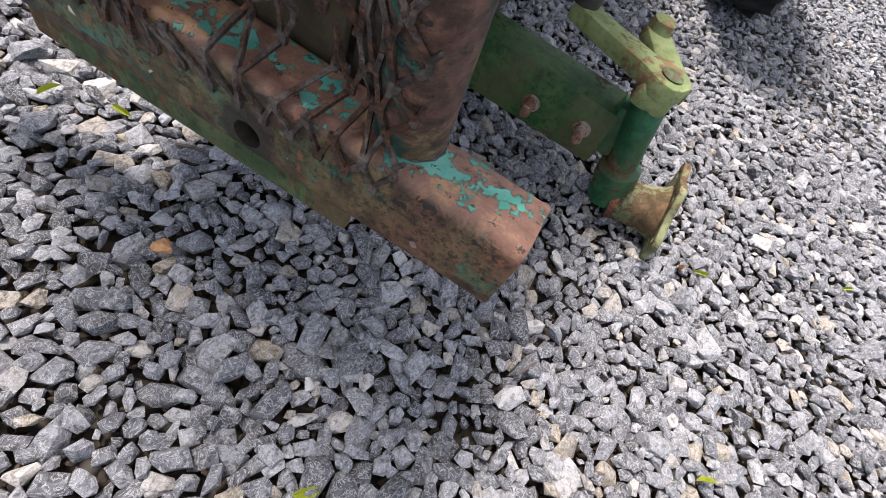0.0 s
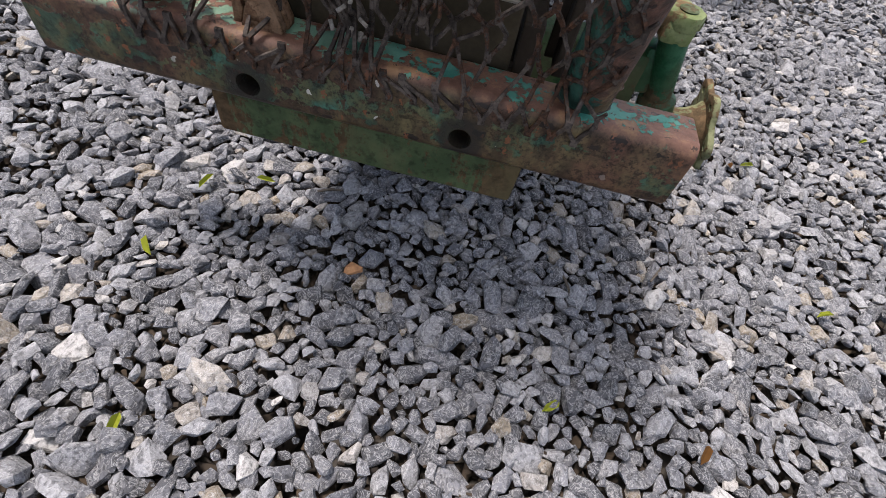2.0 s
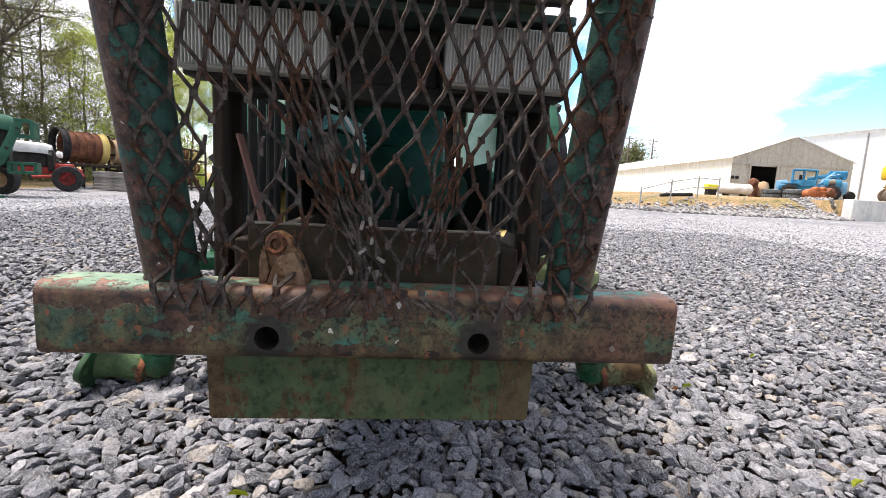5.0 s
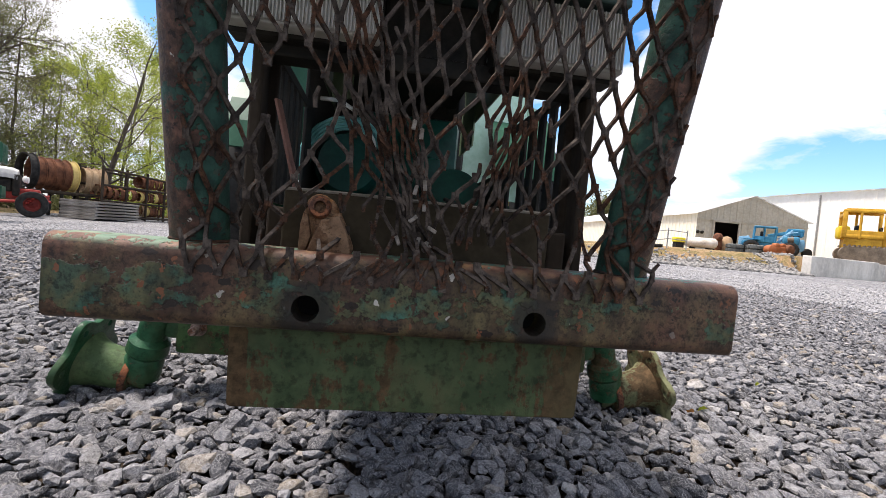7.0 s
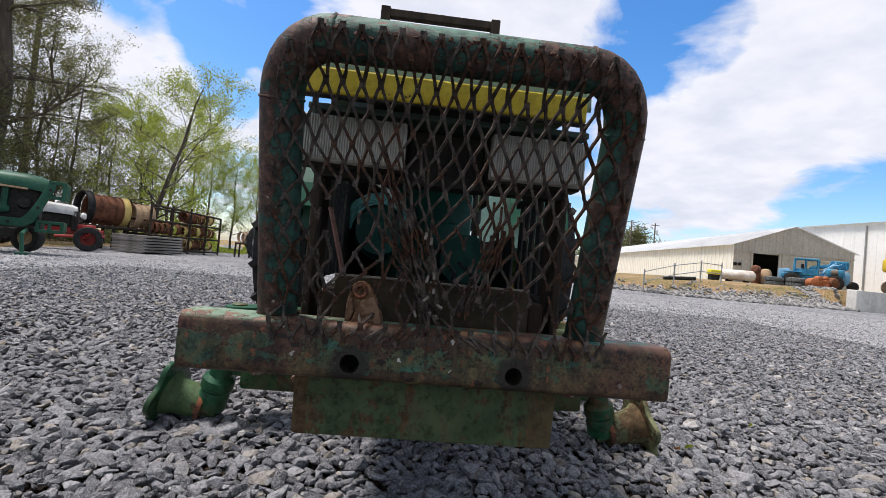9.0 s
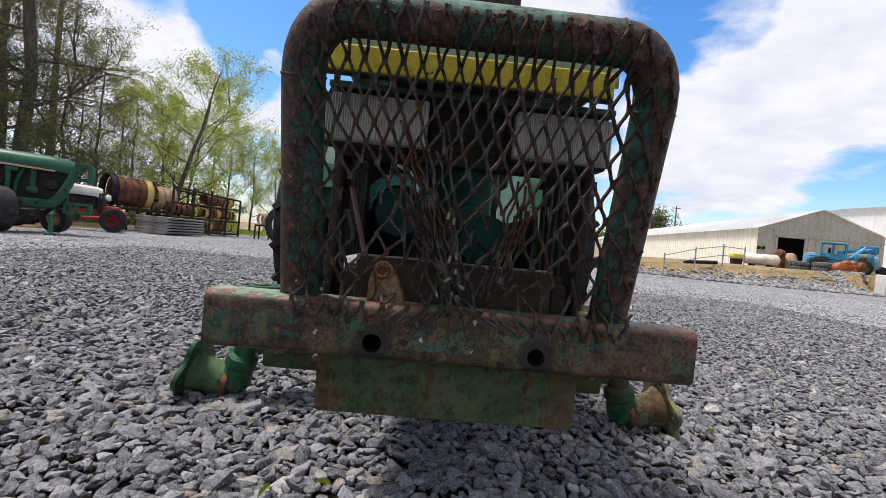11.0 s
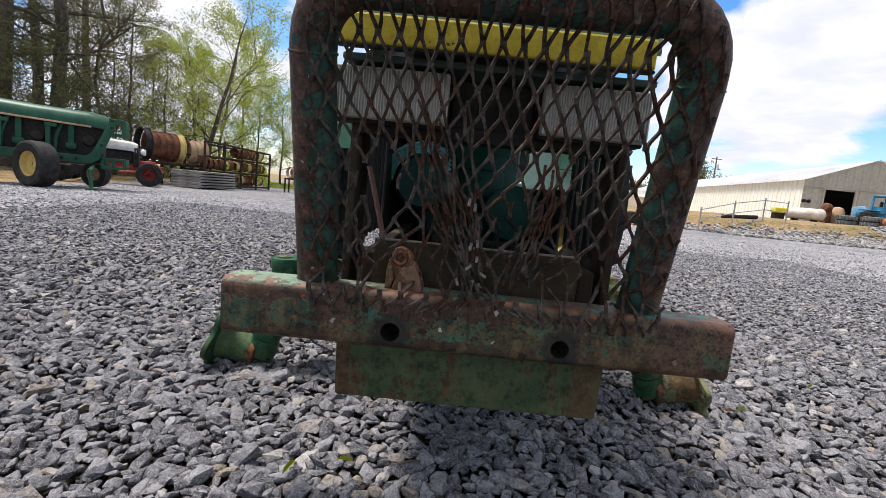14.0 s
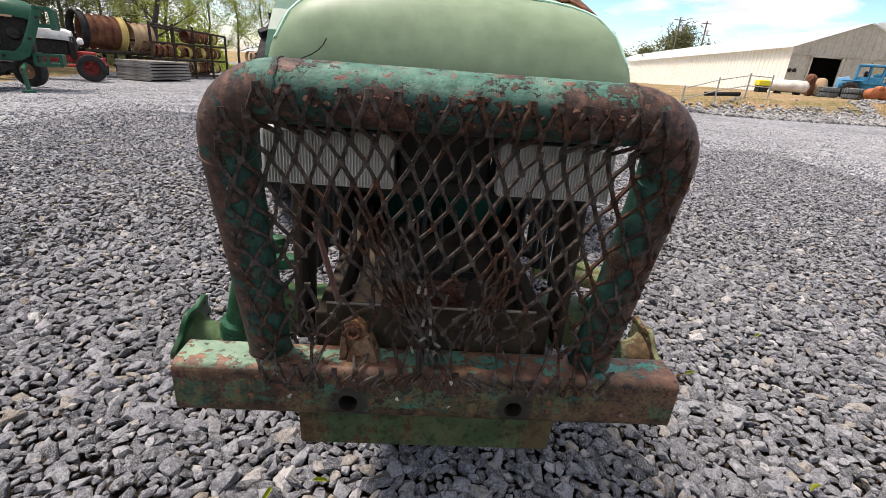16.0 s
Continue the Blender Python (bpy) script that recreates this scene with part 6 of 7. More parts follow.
# ---- trees ----
def grow_tree(name, label, base, height, spread, seed, leaf_mat, leaf_size, leaf_count, lean=(0, 0), trunk_r=None, pine=False, bare=0.3, group="trees"):
    rnd = random.Random(seed)
    t = thing(name, label, "tree", Matrix.Translation(base), group)
    wood = bmesh.new()
    tips = []
    r0 = trunk_r or height * 0.016
    pts = [Vector((0, 0, -0.2))]
    for k in range(1, 9):
        f = k / 8
        bend = height * (0.003 if pine else 0.008)
        pts.append(Vector((lean[0] * f + rnd.gauss(0, bend), lean[1] * f + rnd.gauss(0, bend), height * f * 0.95)))
    tube(wood, pts, [r0 * (1 - 0.85 * k / 8) for k in range(9)], 8)

    def trunk_at(f):
        k = min(7, int(f * 8))
        return pts[k].lerp(pts[k + 1], f * 8 - k)

    def limb(p, d, length, r, depth):
        q = [p]
        dirv = d.copy()
        n = 4
        for k in range(n):
            dirv = (dirv + Vector((rnd.gauss(0, 0.16), rnd.gauss(0, 0.16), rnd.gauss(0.04, 0.12)))).normalized()
            q.append(q[-1] + dirv * length / n)
        tube(wood, q, [r * (1 - 0.75 * k / n) for k in range(n + 1)], 5 if depth < 2 else 4, False)
        for k in range(1, n + 1):
            tips.append((q[k], dirv.copy(), depth))
        if depth < 2:
            for _ in range(5 if depth == 0 else 3):
                k = rnd.randint(1, n)
                nd = (dirv + Vector((rnd.gauss(0, 0.7), rnd.gauss(0, 0.7), rnd.gauss(0.1, 0.45)))).normalized()
                limb(q[k], nd, length * rnd.uniform(0.4, 0.65), r * 0.5, depth + 1)

    count = 22 if pine else 15
    for k in range(count):
        f = bare + (0.97 - bare) * (k + rnd.random()) / count
        a = k * 2.4 + rnd.uniform(-0.4, 0.4)
        up = rnd.uniform(-0.05, 0.35) if pine else rnd.uniform(0.3, 1.0)
        d = Vector((math.cos(a), math.sin(a), up)).normalized()
        ln = spread * (1.15 - f) * rnd.uniform(0.7, 1.15) if pine else spread * (0.45 + 0.55 * math.sin(math.pi * min(1, (f - bare) / (1 - bare) + 0.15))) * rnd.uniform(0.6, 1.1)
        limb(trunk_at(f), d, ln, r0 * 0.34 * (1.1 - f), 0)
    part("trunk", wood, bark, t, "", True, 60)
    # leaves: small folded blades in loose clumps at the twig ends
    rng = np.random.default_rng(seed)
    tp = np.array([tuple(p) for p, d, depth in tips if depth > 0 or pine])
    clump = tp[rng.integers(0, len(tp), leaf_count)] + rng.normal(0, leaf_size * (2.2 if pine else 3.0), (leaf_count, 3))
    a = rng.normal(0, 1, (leaf_count, 3))
    a /= np.linalg.norm(a, axis=1)[:, None]
    b = np.cross(a, rng.normal(0, 1, (leaf_count, 3)))
    b /= np.linalg.norm(b, axis=1)[:, None]
    s = leaf_size * rng.uniform(0.6, 1.3, leaf_count)[:, None]
    wv = 0.22 if pine else 0.5
    quad = np.stack([clump - a * s, clump + b * s * wv, clump + a * s, clump - b * s * wv], 1).reshape(-1, 3)
    idx = np.arange(leaf_count * 4).reshape(-1, 4)
    crown = raw_mesh("crown", quad, idx, leaf_mat)
    crown.parent = t
    return t


def trees():
    # tall pines on the far left
    for k, (az, d, h, sp) in enumerate([(-43.5, 21, 19, 3.4), (-40.0, 21, 20, 3.2), (-46.5, 22, 18, 3.6), (-41.5, 27, 19, 3.6), (-50, 24, 18, 3.6), (-38.0, 31, 17, 3.4)]):
        grow_tree("pine_tree", "tall thin pine with bare lower trunk and dark needles", polar(az, d), h, sp, 40 + k, needle, 0.060, 26000, pine=True, bare=0.16, trunk_r=0.23)
    # leafless and half-leafed trees between
    for k, (az, d, h, sp) in enumerate([(-34.5, 24, 7.6, 2.6), (-31.5, 27, 6.4, 2.6), (-37.0, 24, 10, 3.0), (-29.0, 30, 6.4, 2.8), (-44, 26, 10, 3.4), (-35.8, 30, 9, 3.0)]):
        grow_tree("bare_tree", "half-bare tree with thin branches and dull young leaves", polar(az, d), h, sp, 60 + k, leaf_dull, 0.036, 10000, bare=0.14, trunk_r=0.075)
    # dark evergreen shrubs behind the parked tractors
    for k, (az, d, h, sp) in enumerate([(-41.5, 18.5, 3.6, 1.7), (-38.6, 20.0, 3.2, 1.6), (-44.8, 19.0, 4.2, 1.9), (-35.6, 21.5, 2.6, 1.4)]):
        grow_tree("cedar_shrub", "dense dark evergreen shrub behind the parked tractors", polar(az, d), h, sp, 130 + k, needle, 0.048, 9000, pine=True, bare=0.02, trunk_r=0.06, group="shrubs")
    # bright spring trees
    for k, (az, d, h, sp, ln) in enumerate([(-26.6, 24, 7.2, 2.6, (0.8, 0)), (-24.6, 27, 7.6, 2.4, (0.6, 0)), (-22.5, 30, 6.0, 2.4, (0, 0)), (-28.6, 25, 6.2, 2.4, (-0.4, 0)), (-20.0, 30, 5.5, 2.6, (0, 0)), (-17.6, 28, 4.6, 2.4, (0, 0)), (-14.5, 32, 4.4, 2.6, (0, 0)), (-32.5, 29, 7, 2.6, (0, 0))]):
        grow_tree("spring_tree", "slender tree with bright yellow-green spring leaves", polar(az, d), h, sp, 80 + k, leaf_spring, 0.036, 13000, ln, bare=0.12, trunk_r=0.07)
    # forked tree behind the racks
    grow_tree("forked_tree", "forked tree with grey limbs and sparse yellow-green spring leaves", polar(-28.2, 19.5), 6.2, 3.0, 97, leaf_spring, 0.036, 9000, (1.5, 0), bare=0.16, trunk_r=0.11)
    # undergrowth and far woods, leaf by leaf in one mass
    rng = np.random.default_rng(9)
    n = 70000
    az = np.radians(rng.uniform(-75, -8, n))
    d = rng.uniform(22, 46, n)
    h = np.abs(rng.normal(0, 1.0, n)) * (1.0 + 0.9 * np.sin(az * 23) + 0.6 * np.sin(az * 61 + 1)) * 0.8
    c = np.column_stack([d * np.sin(az), d * np.cos(az) - 0.8, np.clip(h, 0, 5)])
    a = rng.normal(0, 1, (n, 3))
    a /= np.linalg.norm(a, axis=1)[:, None]
    b = np.cross(a, rng.normal(0, 1, (n, 3)))
    b /= np.linalg.norm(b, axis=1)[:, None]
    s = 0.085 * rng.uniform(0.5, 1.4, n)[:, None]
    quad = np.stack([c - a * s, c + b * s * 0.5, c + a * s, c - b * s * 0.5], 1).reshape(-1, 3)
    young = az > radians(-29)
    for pick, mat, lab in ((~young, leaf_dull, "dull green undergrowth at the edge of the woods"), (young, leaf_spring, "bright young green undergrowth at the edge of the woods")):
        q = quad.reshape(-1, 4, 3)[pick].reshape(-1, 3)
        tagged(raw_mesh("undergrowth", q, np.arange(len(q)).reshape(-1, 4), mat), lab, "bushes", kind="stuff")
    # far trees behind the barn
    for k, (az, d, h, sp) in enumerate([(26.2, 130, 13, 5.5), (23.5, 150, 9, 5), (28.5, 150, 10, 5), (21.0, 170, 8, 5)]):
        grow_tree("far_tree", "distant dark green pine tree behind the barn", polar(az, d), h, sp, 100 + k, needle, 0.55, 5000, pine=True, bare=0.1, trunk_r=0.4, group="far trees")


push_back(trees, "far_tree")


# ---- barn, white hall, bank ----
def ribbed_wall(bm, a, b, z0, z1a, z1b, pitch=0.45, depth=0.05, cut=None):
    """A sheet-metal wall from a to b with upright ribs; z1a, z1b: top at either end."""
    a, b = Vector(a), Vector(b)
    L = (b - a).length
    d = (b - a) / L
    out = Vector((d.y, -d.x, 0))
    n = max(2, int(L / pitch))
    prev = None
    for k in range(n + 1):
        for off, e in ((0.0, 0.0), (0.34, 0.0), (0.40, depth), (0.60, depth), (0.66, 0.0)):
            s = min(L, (k + off) * L / n)
            q = a + d * s + out * e
            top = z1a + (z1b - z1a) * s / L
            cur = (bm.verts.new((q.x, q.y, z0)), bm.verts.new((q.x, q.y, top)))
            if prev is not None and (cur[0].co - prev[0].co).length > 1e-4:
                bm.faces.new((prev[0], cur[0], cur[1], prev[1]))
            prev = cur
            if k == n:
                break


def barn():
    t = thing("barn", "long cream metal barn with shade-toned gable and open door", "barn")
    c0 = Vector((35.66, 48.5, 0))
    g = Vector((0.988, -0.15, 0)).normalized()
    w = Vector((0.15, 0.988, 0)).normalized()
    W, zb, ze, zp, Ln = 12.5, 0.6, 5.3, 7.7, 85.0
    c1 = c0 + g * W
    mid = c0 + g * W / 2
    bm = bmesh.new()
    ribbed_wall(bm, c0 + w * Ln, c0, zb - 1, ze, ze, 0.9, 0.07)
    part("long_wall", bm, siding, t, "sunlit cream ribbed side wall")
    dx0, dx1, dz = 1.9, 4.8, 4.55
    bm = bmesh.new()

    def zr(s):
        return ze + (zp - ze) * (1 - abs(s / W - 0.5) * 2)

    ex0, ex1 = 7.5, 10.0
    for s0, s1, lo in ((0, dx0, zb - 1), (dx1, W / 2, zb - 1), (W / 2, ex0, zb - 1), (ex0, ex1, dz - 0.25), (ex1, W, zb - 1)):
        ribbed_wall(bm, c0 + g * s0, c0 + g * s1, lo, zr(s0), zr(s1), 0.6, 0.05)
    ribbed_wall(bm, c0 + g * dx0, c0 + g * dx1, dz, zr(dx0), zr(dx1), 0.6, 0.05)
    part("gable_wall", bm, siding_shaded, t, "ribbed gable wall with its shade put into a tan-grey colour")
    bm = bmesh.new()
    a = c0 + g * dx0 + w * 0.1
    for s in (dx0, dx1):
        q = c0 + g * s
        box(bm, (q.x, q.y - 0.06, (zb + dz) / 2 - 0.2), (0.18, 0.16, dz - zb + 0.4))
    box(bm, (c0 + g * (dx0 + dx1) / 2 - w * 0.06 + Vector((0, 0, dz)))[:], (dx1 - dx0 + 0.3, 0.16, 0.2), 0, None)
    box(bm, (c0 + g * W / 2 - w * 0.07 + Vector((0, 0, ze - 0.4)))[:], (0.1, 0.05, 0.05))
    part("door_frame", bm, siding_shaded, t)
    bm = bmesh.new()
    ang = math.degrees(math.atan2(g.y, g.x))
    box(bm, (W / 2, -0.09, 0), (W, 0.06, 0.12), 0, Matrix.Translation(c0 + Vector((0, 0, dz + 0.12))) @ pose(0, 0, 0, 0, 0, ang))
    part("girt_trim", bm, siding_shaded, t, "trim line across the gable in the shaded siding colour")
    for off in (-0.02, 0.45):
        bm = bmesh.new()
        lathe(bm, [(0.06, 0), (0.17, 0.06), (0.19, 0.22), (0.14, 0.26)], aim(c0 + g * (off + 0.1) - w * 0.1 + Vector((0, 0, 3.15)), -w), 14)
        part("wall_light", bm, dark_mat, t, "dark round wall light", True)
    bm = bmesh.new()
    for p, q in ((c0 - g * 0.4 + Vector((0, 0, ze - 0.1)), mid + Vector((0, 0, zp + 0.05))), (mid + Vector((0, 0, zp + 0.05)), c1 + g * 0.4 + Vector((0, 0, ze - 0.1)))):
        v = [bm.verts.new(x) for x in (p - w * 0.3, q - w * 0.3, q + w * Ln, p + w * Ln)]
        bm.faces.new(v)
    bmesh.ops.solidify(bm, geom=list(bm.faces), thickness=0.16)
    part("roof", bm, roof_mat, t, "pale grey metal roof")
    bm = bmesh.new()
    v = [bm.verts.new(x) for x in (c1 + Vector((0, 0, zb - 1)), c1 + w * Ln + Vector((0, 0, zb - 1)), c1 + w * Ln + Vector((0, 0, ze)), c1 + Vector((0, 0, ze)))]
    bm.faces.new(v)
    v = [bm.verts.new(x) for x in (c0 + w * Ln + Vector((0, 0, zb - 1)), c1 + w * Ln + Vector((0, 0, zb - 1)), c1 + w * Ln + Vector((0, 0, ze)), mid + w * Ln + Vector((0, 0, zp)), c0 + w * Ln + Vector((0, 0, ze)))]
    bm.faces.new(v)
    bmesh.ops.solidify(bm, geom=list(bm.faces), thickness=0.1)
    part("rear_wall", bm, siding, t)
    # added black sheet behind the doors: paints the unlit interior
    bm = bmesh.new()
    q0, q1 = c0 + w * 7 + g * 0.3, c1 + w * 7 - g * 0.3
    v = [bm.verts.new((q.x, q.y, z)) for q, z in ((q0, 0.2), (q1, 0.2), (q1, 5.0), (q0, 5.0))]
    bm.faces.new(v)
    bmesh.ops.solidify(bm, geom=list(bm.faces), thickness=0.1)
    part("interior_shade_sheet", bm, shade_black, t, "added black sheet standing for the barn's unlit inside")
    # white hall behind
    t2 = thing("white_hall", "large plain white metal hall behind the barn", "hall")
    p0, p1 = polar(41.3, 84), polar(66, 66)
    bm = bmesh.new()
    ribbed_wall(bm, p0, p1, -1, 9.9, 10.3, 1.3, 0.03)
    part("wall", bm, white_siding, t2, "white ribbed hall wall")
    bm = bmesh.new()
    d = (p1 - p0).normalized()
    o = Vector((d.y, -d.x, 0))
    v = [bm.verts.new(x) for x in (p0 + o * 0.4 + Vector((0, 0, 9.95)), p1 + o * 0.4 + Vector((0, 0, 10.35)), p1 - o * 18 + Vector((0, 0, 13)), p0 - o * 18 + Vector((0, 0, 12.1)))]
    bm.faces.new(v)
    bmesh.ops.solidify(bm, geom=list(bm.faces), thickness=0.2)
    part("roof", bm, roof_mat, t2, "pale roof edge")
    for s in (0.24, 0.52, 0.8):
        q = p0.lerp(p1, s) + o * 0.12
        bm = bmesh.new()
        box(bm, (q.x, q.y, 4.8), (0.14, 0.14, 9.8))
        part("downpipe", bm, fence_mat, t2, "grey downpipe")
    # low shed at the far end
    t3 = thing("far_shed", "low pale shed beyond the long barn", "shed")
    bm = bmesh.new()
    q = polar(20.5, 125)
    box(bm, (q.x, q.y, 1.6), (16, 8, 3.6))
    part("wall", bm, siding, t3)
    bm = bmesh.new()
    box(bm, (q.x, q.y, 3.6), (17, 9, 0.3))
    part("roof", bm, roof_mat, t3)


barn()


def poles():
    for az, d, h in ((25.8, 118, 14.0), (28.25, 125, 14.2)):
        p = polar(az, d)
        t = thing("utility_pole", "wooden utility pole with crossarm and wires", "pole", Matrix.Translation(p), "utility poles")
        bm = bmesh.new()
        tube(bm, [(0, 0, -0.5), (0, 0, h)], [0.22, 0.14], 8)
        part("shaft", bm, pole_mat, t)
        bm = bmesh.new()
        box(bm, (0, 0, h - 0.5), (2.2, 0.14, 0.16))
        part("crossarm", bm, pole_mat, t)
        bm = bmesh.new()
        lathe(bm, [(0.25, 0), (0.25, 0.9)], Matrix.Translation((0.35, -0.3, h - 2.6)), 12)
        part("transformer", bm, roof_mat, t)


poles()


def bank_things():
    # concrete retaining wall
    w = thing("retaining_wall", "low pale concrete retaining wall at the bank", "wall", kind="structure")
    p0, p1 = Vector((19.4, 18.12, 0)), Vector((31.0, 21.5, 0))
    d = (p1 - p0).normalized()
    ang = math.degrees(math.atan2(d.y, d.x))
    at = 0.0
    for L, back, top in ((5.8, 0.0, 0.92), (6.2, 0.25, 0.86)):
        bm = bmesh.new()
        box(bm, (0, 0, 0), (L - 0.03, 0.40, top + 0.3), 0.025)
        ob = part("concrete_block", bm, concrete, w)
        ob.matrix_basis = Matrix.Translation(p0 + d * (at + L / 2) + Vector((-d.y, d.x, 0)) * (0.2 + back) + Vector((0, 0, (top - 0.3) / 2))) @ pose(0, 0, 0, 0, 0, ang)
        at += L
    # rocks on the face of the bank
    rng = np.random.default_rng(31)
    n = 4200
    pts = []
    for k in range(n):
        x = 8.6 + 10.8 * rng.random() ** 0.8
        edge = abs(rng.normal(0, 1.0)) * 0.62 - 0.15
        if x > 18.2:
            edge = rng.uniform(-0.25, 2.2)
        y = bank_foot(x) + edge
        pts.append((x, y, land(x, y) + rng.uniform(-0.03, 0.07)))
    v, f = scatter(np.array(pts), rng.uniform(0.06, 0.22, n), stone_shapes(12, 7), rng, 0.6)
    tagged(raw_mesh("riprap", v, f, plain("pale_rock", (0.15, 0.145, 0.14), (0.32, 0.31, 0.29), 3.0, 0.9)), "pale broken rocks on the bank", "rocks", kind="stuff")
    # pipe fence
    t = thing("pipe_fence", "grey pipe and wire fence sloping beside the barn", "fence")
    a, b = polar(27.6, 20.8), polar(35.0, 26.0)
    a.z, b.z = land(a.x, a.y), land(b.x, b.y)
    for k, s in enumerate((0.0, 0.35, 0.7, 1.0)):
        q = a.lerp(b, s)
        q.z = land(q.x, q.y)
        bm = bmesh.new()
        tube(bm, [q - Vector((0, 0, 0.2)), q + Vector((0, 0, 0.95))], 0.03, 8)
        part("post", bm, fence_mat, t)
    for h in (0.85, 0.45):
        bm = bmesh.new()
        tube(bm, [(q.x, q.y, land(q.x, q.y) + h) for q in (a, a.lerp(b, 0.35), a.lerp(b, 0.7), b)], 0.02, 6)
        part("rail", bm, fence_mat, t)
    # dark pipe on the bank
    bm = bmesh.new()
    q0, q1 = polar(29.6, 24.0), polar(32.6, 25.0)
    tube(bm, [q0 + Vector((0, 0, land(q0.x, q0.y) + 0.08)), q1 + Vector((0, 0, land(q1.x, q1.y) + 0.10))], 0.09, 10)
    tagged(part("pipe", bm, dark_mat), "dark pipe lying on the grassy bank", "pipe")
    # propane tank
    q = polar(36.6, 38.0)
    z = land(q.x, q.y)
    t = thing("gas_tank", "white horizontal gas tank on legs beside the barn", "tank", Matrix.Translation((q.x, q.y, z)))
    bm = bmesh.new()
    m = aim((-0.9, 0.5, 0.48), (1.9, -1.2, 0))
    lathe(bm, [(0.05, -0.22), (0.24, -0.15), (0.36, 0.0), (0.36, 1.75), (0.24, 1.9), (0.05, 1.97)], m, 24)
    part("shell", bm, plain("chalky_white", (0.42, 0.36, 0.29), (0.66, 0.63, 0.58), 2.2, 0.6), t, "", True)
    for s in (0.4, 1.4):
        bm = bmesh.new()
        c = m @ Vector((0, 0, s))
        box(bm, (c.x, c.y, 0.08), (0.4, 0.15, 0.2))
        part("leg", bm, dark_mat, t)
    q = polar(38.4, 39.5)
    t = thing("tan_machine", "tan and rust-brown engine part standing by the barn", "machine", Matrix.Translation((q.x, q.y, land(q.x, q.y))))
    bm = bmesh.new()
    lathe(bm, [(0.10, 0), (0.36, 0.05), (0.42, 0.3), (0.38, 0.8), (0.26, 1.05), (0.08, 1.12)], aim((0.25, 0, 0.0), (0.12, 0, 1)), 18)
    part("drum", bm, rim_tan, t, "tan rounded drum", True)
    bm = bmesh.new()
    lathe(bm, [(0.06, 0), (0.26, 0.04), (0.30, 0.2), (0.26, 0.4), (0.1, 0.46)], aim((-0.25, -0.05, 0.95), (-1, -0.2, 0.3)), 16)
    box(bm, (-0.3, 0, 0.45), (0.4, 0.35, 0.9), 0.1)
    part("motor", bm, rim_rust, t, "rust-brown motor", True)
    # yellow machine beside it
    q = polar(34.3, 37.5)
    t = thing("yellow_pump", "small yellow machine with grey base near the barn", "machine", Matrix.Translation((q.x, q.y, land(q.x, q.y))))
    bm = bmesh.new()
    box(bm, (0, 0, 0.55), (0.75, 0.5, 0.34), 0.05)
    part("cover", bm, plain("bright_yellow", (0.6, 0.52, 0.03), (0.68, 0.6, 0.06), 3.0, 0.5), t)
    bm = bmesh.new()
    box(bm, (0, 0, 0.2), (0.6, 0.45, 0.42), 0.03)
    part("base", bm, dark_mat, t)
    # blue machine
    q = polar(42.3, 40.0)
    t = thing("blue_loader", "faded blue telehandler parked beside the barn", "loader", Matrix.Translation((q.x, q.y, land(q.x, q.y))) @ pose(0, 0, 0, 0, 0, -38))
    for x in (-1.0, 1.2):
        for y in (-0.8, 0.8):
            wheel_meshes(t, (x, y, 0.5), 0.5, 0.36, 0.27, 14, track_mat, (0, -1 if y < 0 else 1, 0), "wheel", "worn muddy tyre")
    bm = bmesh.new()
    box(bm, (0.0, 0, 0.72), (3.2, 1.1, 0.50), 0.08)
    part("chassis", bm, blue_mat, t, "", True)
    bm = bmesh.new()
    box(bm, (1.25, -0.25, 1.12), (0.9, 0.9, 0.55), 0.12)
    part("engine_cover", bm, blue_mat, t, "", True)
    bm = bmesh.new()
    prism(bm, [(-1.75, 0.45), (-1.05, 0.5), (-0.95, 1.0), (-1.2, 1.3), (-1.75, 1.2)], 1.0, Matrix(((1, 0, 0, 0), (0, 0, 1, -0.5), (0, 1, 0, 0), (0, 0, 0, 1))), 0.06)
    part("rear_body", bm, blue_pale, t, "faded pale blue rear body", True)
    for x in (-0.9, -0.3, 0.35):
        for y in (-0.62, 0.1):
            bm = bmesh.new()
            tube(bm, [(x, y, 0.9), (x + 0.04, y, 1.98)], 0.04 if x == -0.3 else 0.055, 8)
            part("cab_post", bm, blue_mat, t, "", True)
    for y in (-0.62, 0.1):
        bm = bmesh.new()
        box(bm, (-0.28, y, 1.10), (1.2, 0.04, 0.42), 0.02)
        part("cab_panel", bm, blue_mat, t, "faded blue cab panel")
        bm = bmesh.new()
        box(bm, (-0.25, y, 1.94), (1.35, 0.07, 0.09), 0.02)
        part("roof_rail", bm, blue_mat, t)
    bm = bmesh.new()
    box(bm, (-0.25, -0.26, 2.0), (1.25, 0.78, 0.05), 0.02)
    part("cab_roof", bm, blue_pale, t, "", True)
    bm = bmesh.new()
    box(bm, (-0.2, -0.2, 1.05), (0.6, 0.5, 0.35), 0.08)
    box(bm, (-0.45, -0.2, 1.4), (0.15, 0.45, 0.5), 0.06)
    part("seat", bm, dark_mat, t, "", True)
    bm = bmesh.new()
    box(bm, (0, 0, 0), (1.9, 0.26, 0.24), 0.03, Matrix.Translation((0.9, 0.45, 1.62)) @ pose(0, 0, 0, 0, -14, 0))
    part("boom", bm, blue_mat, t, "", True)
    bm = bmesh.new()
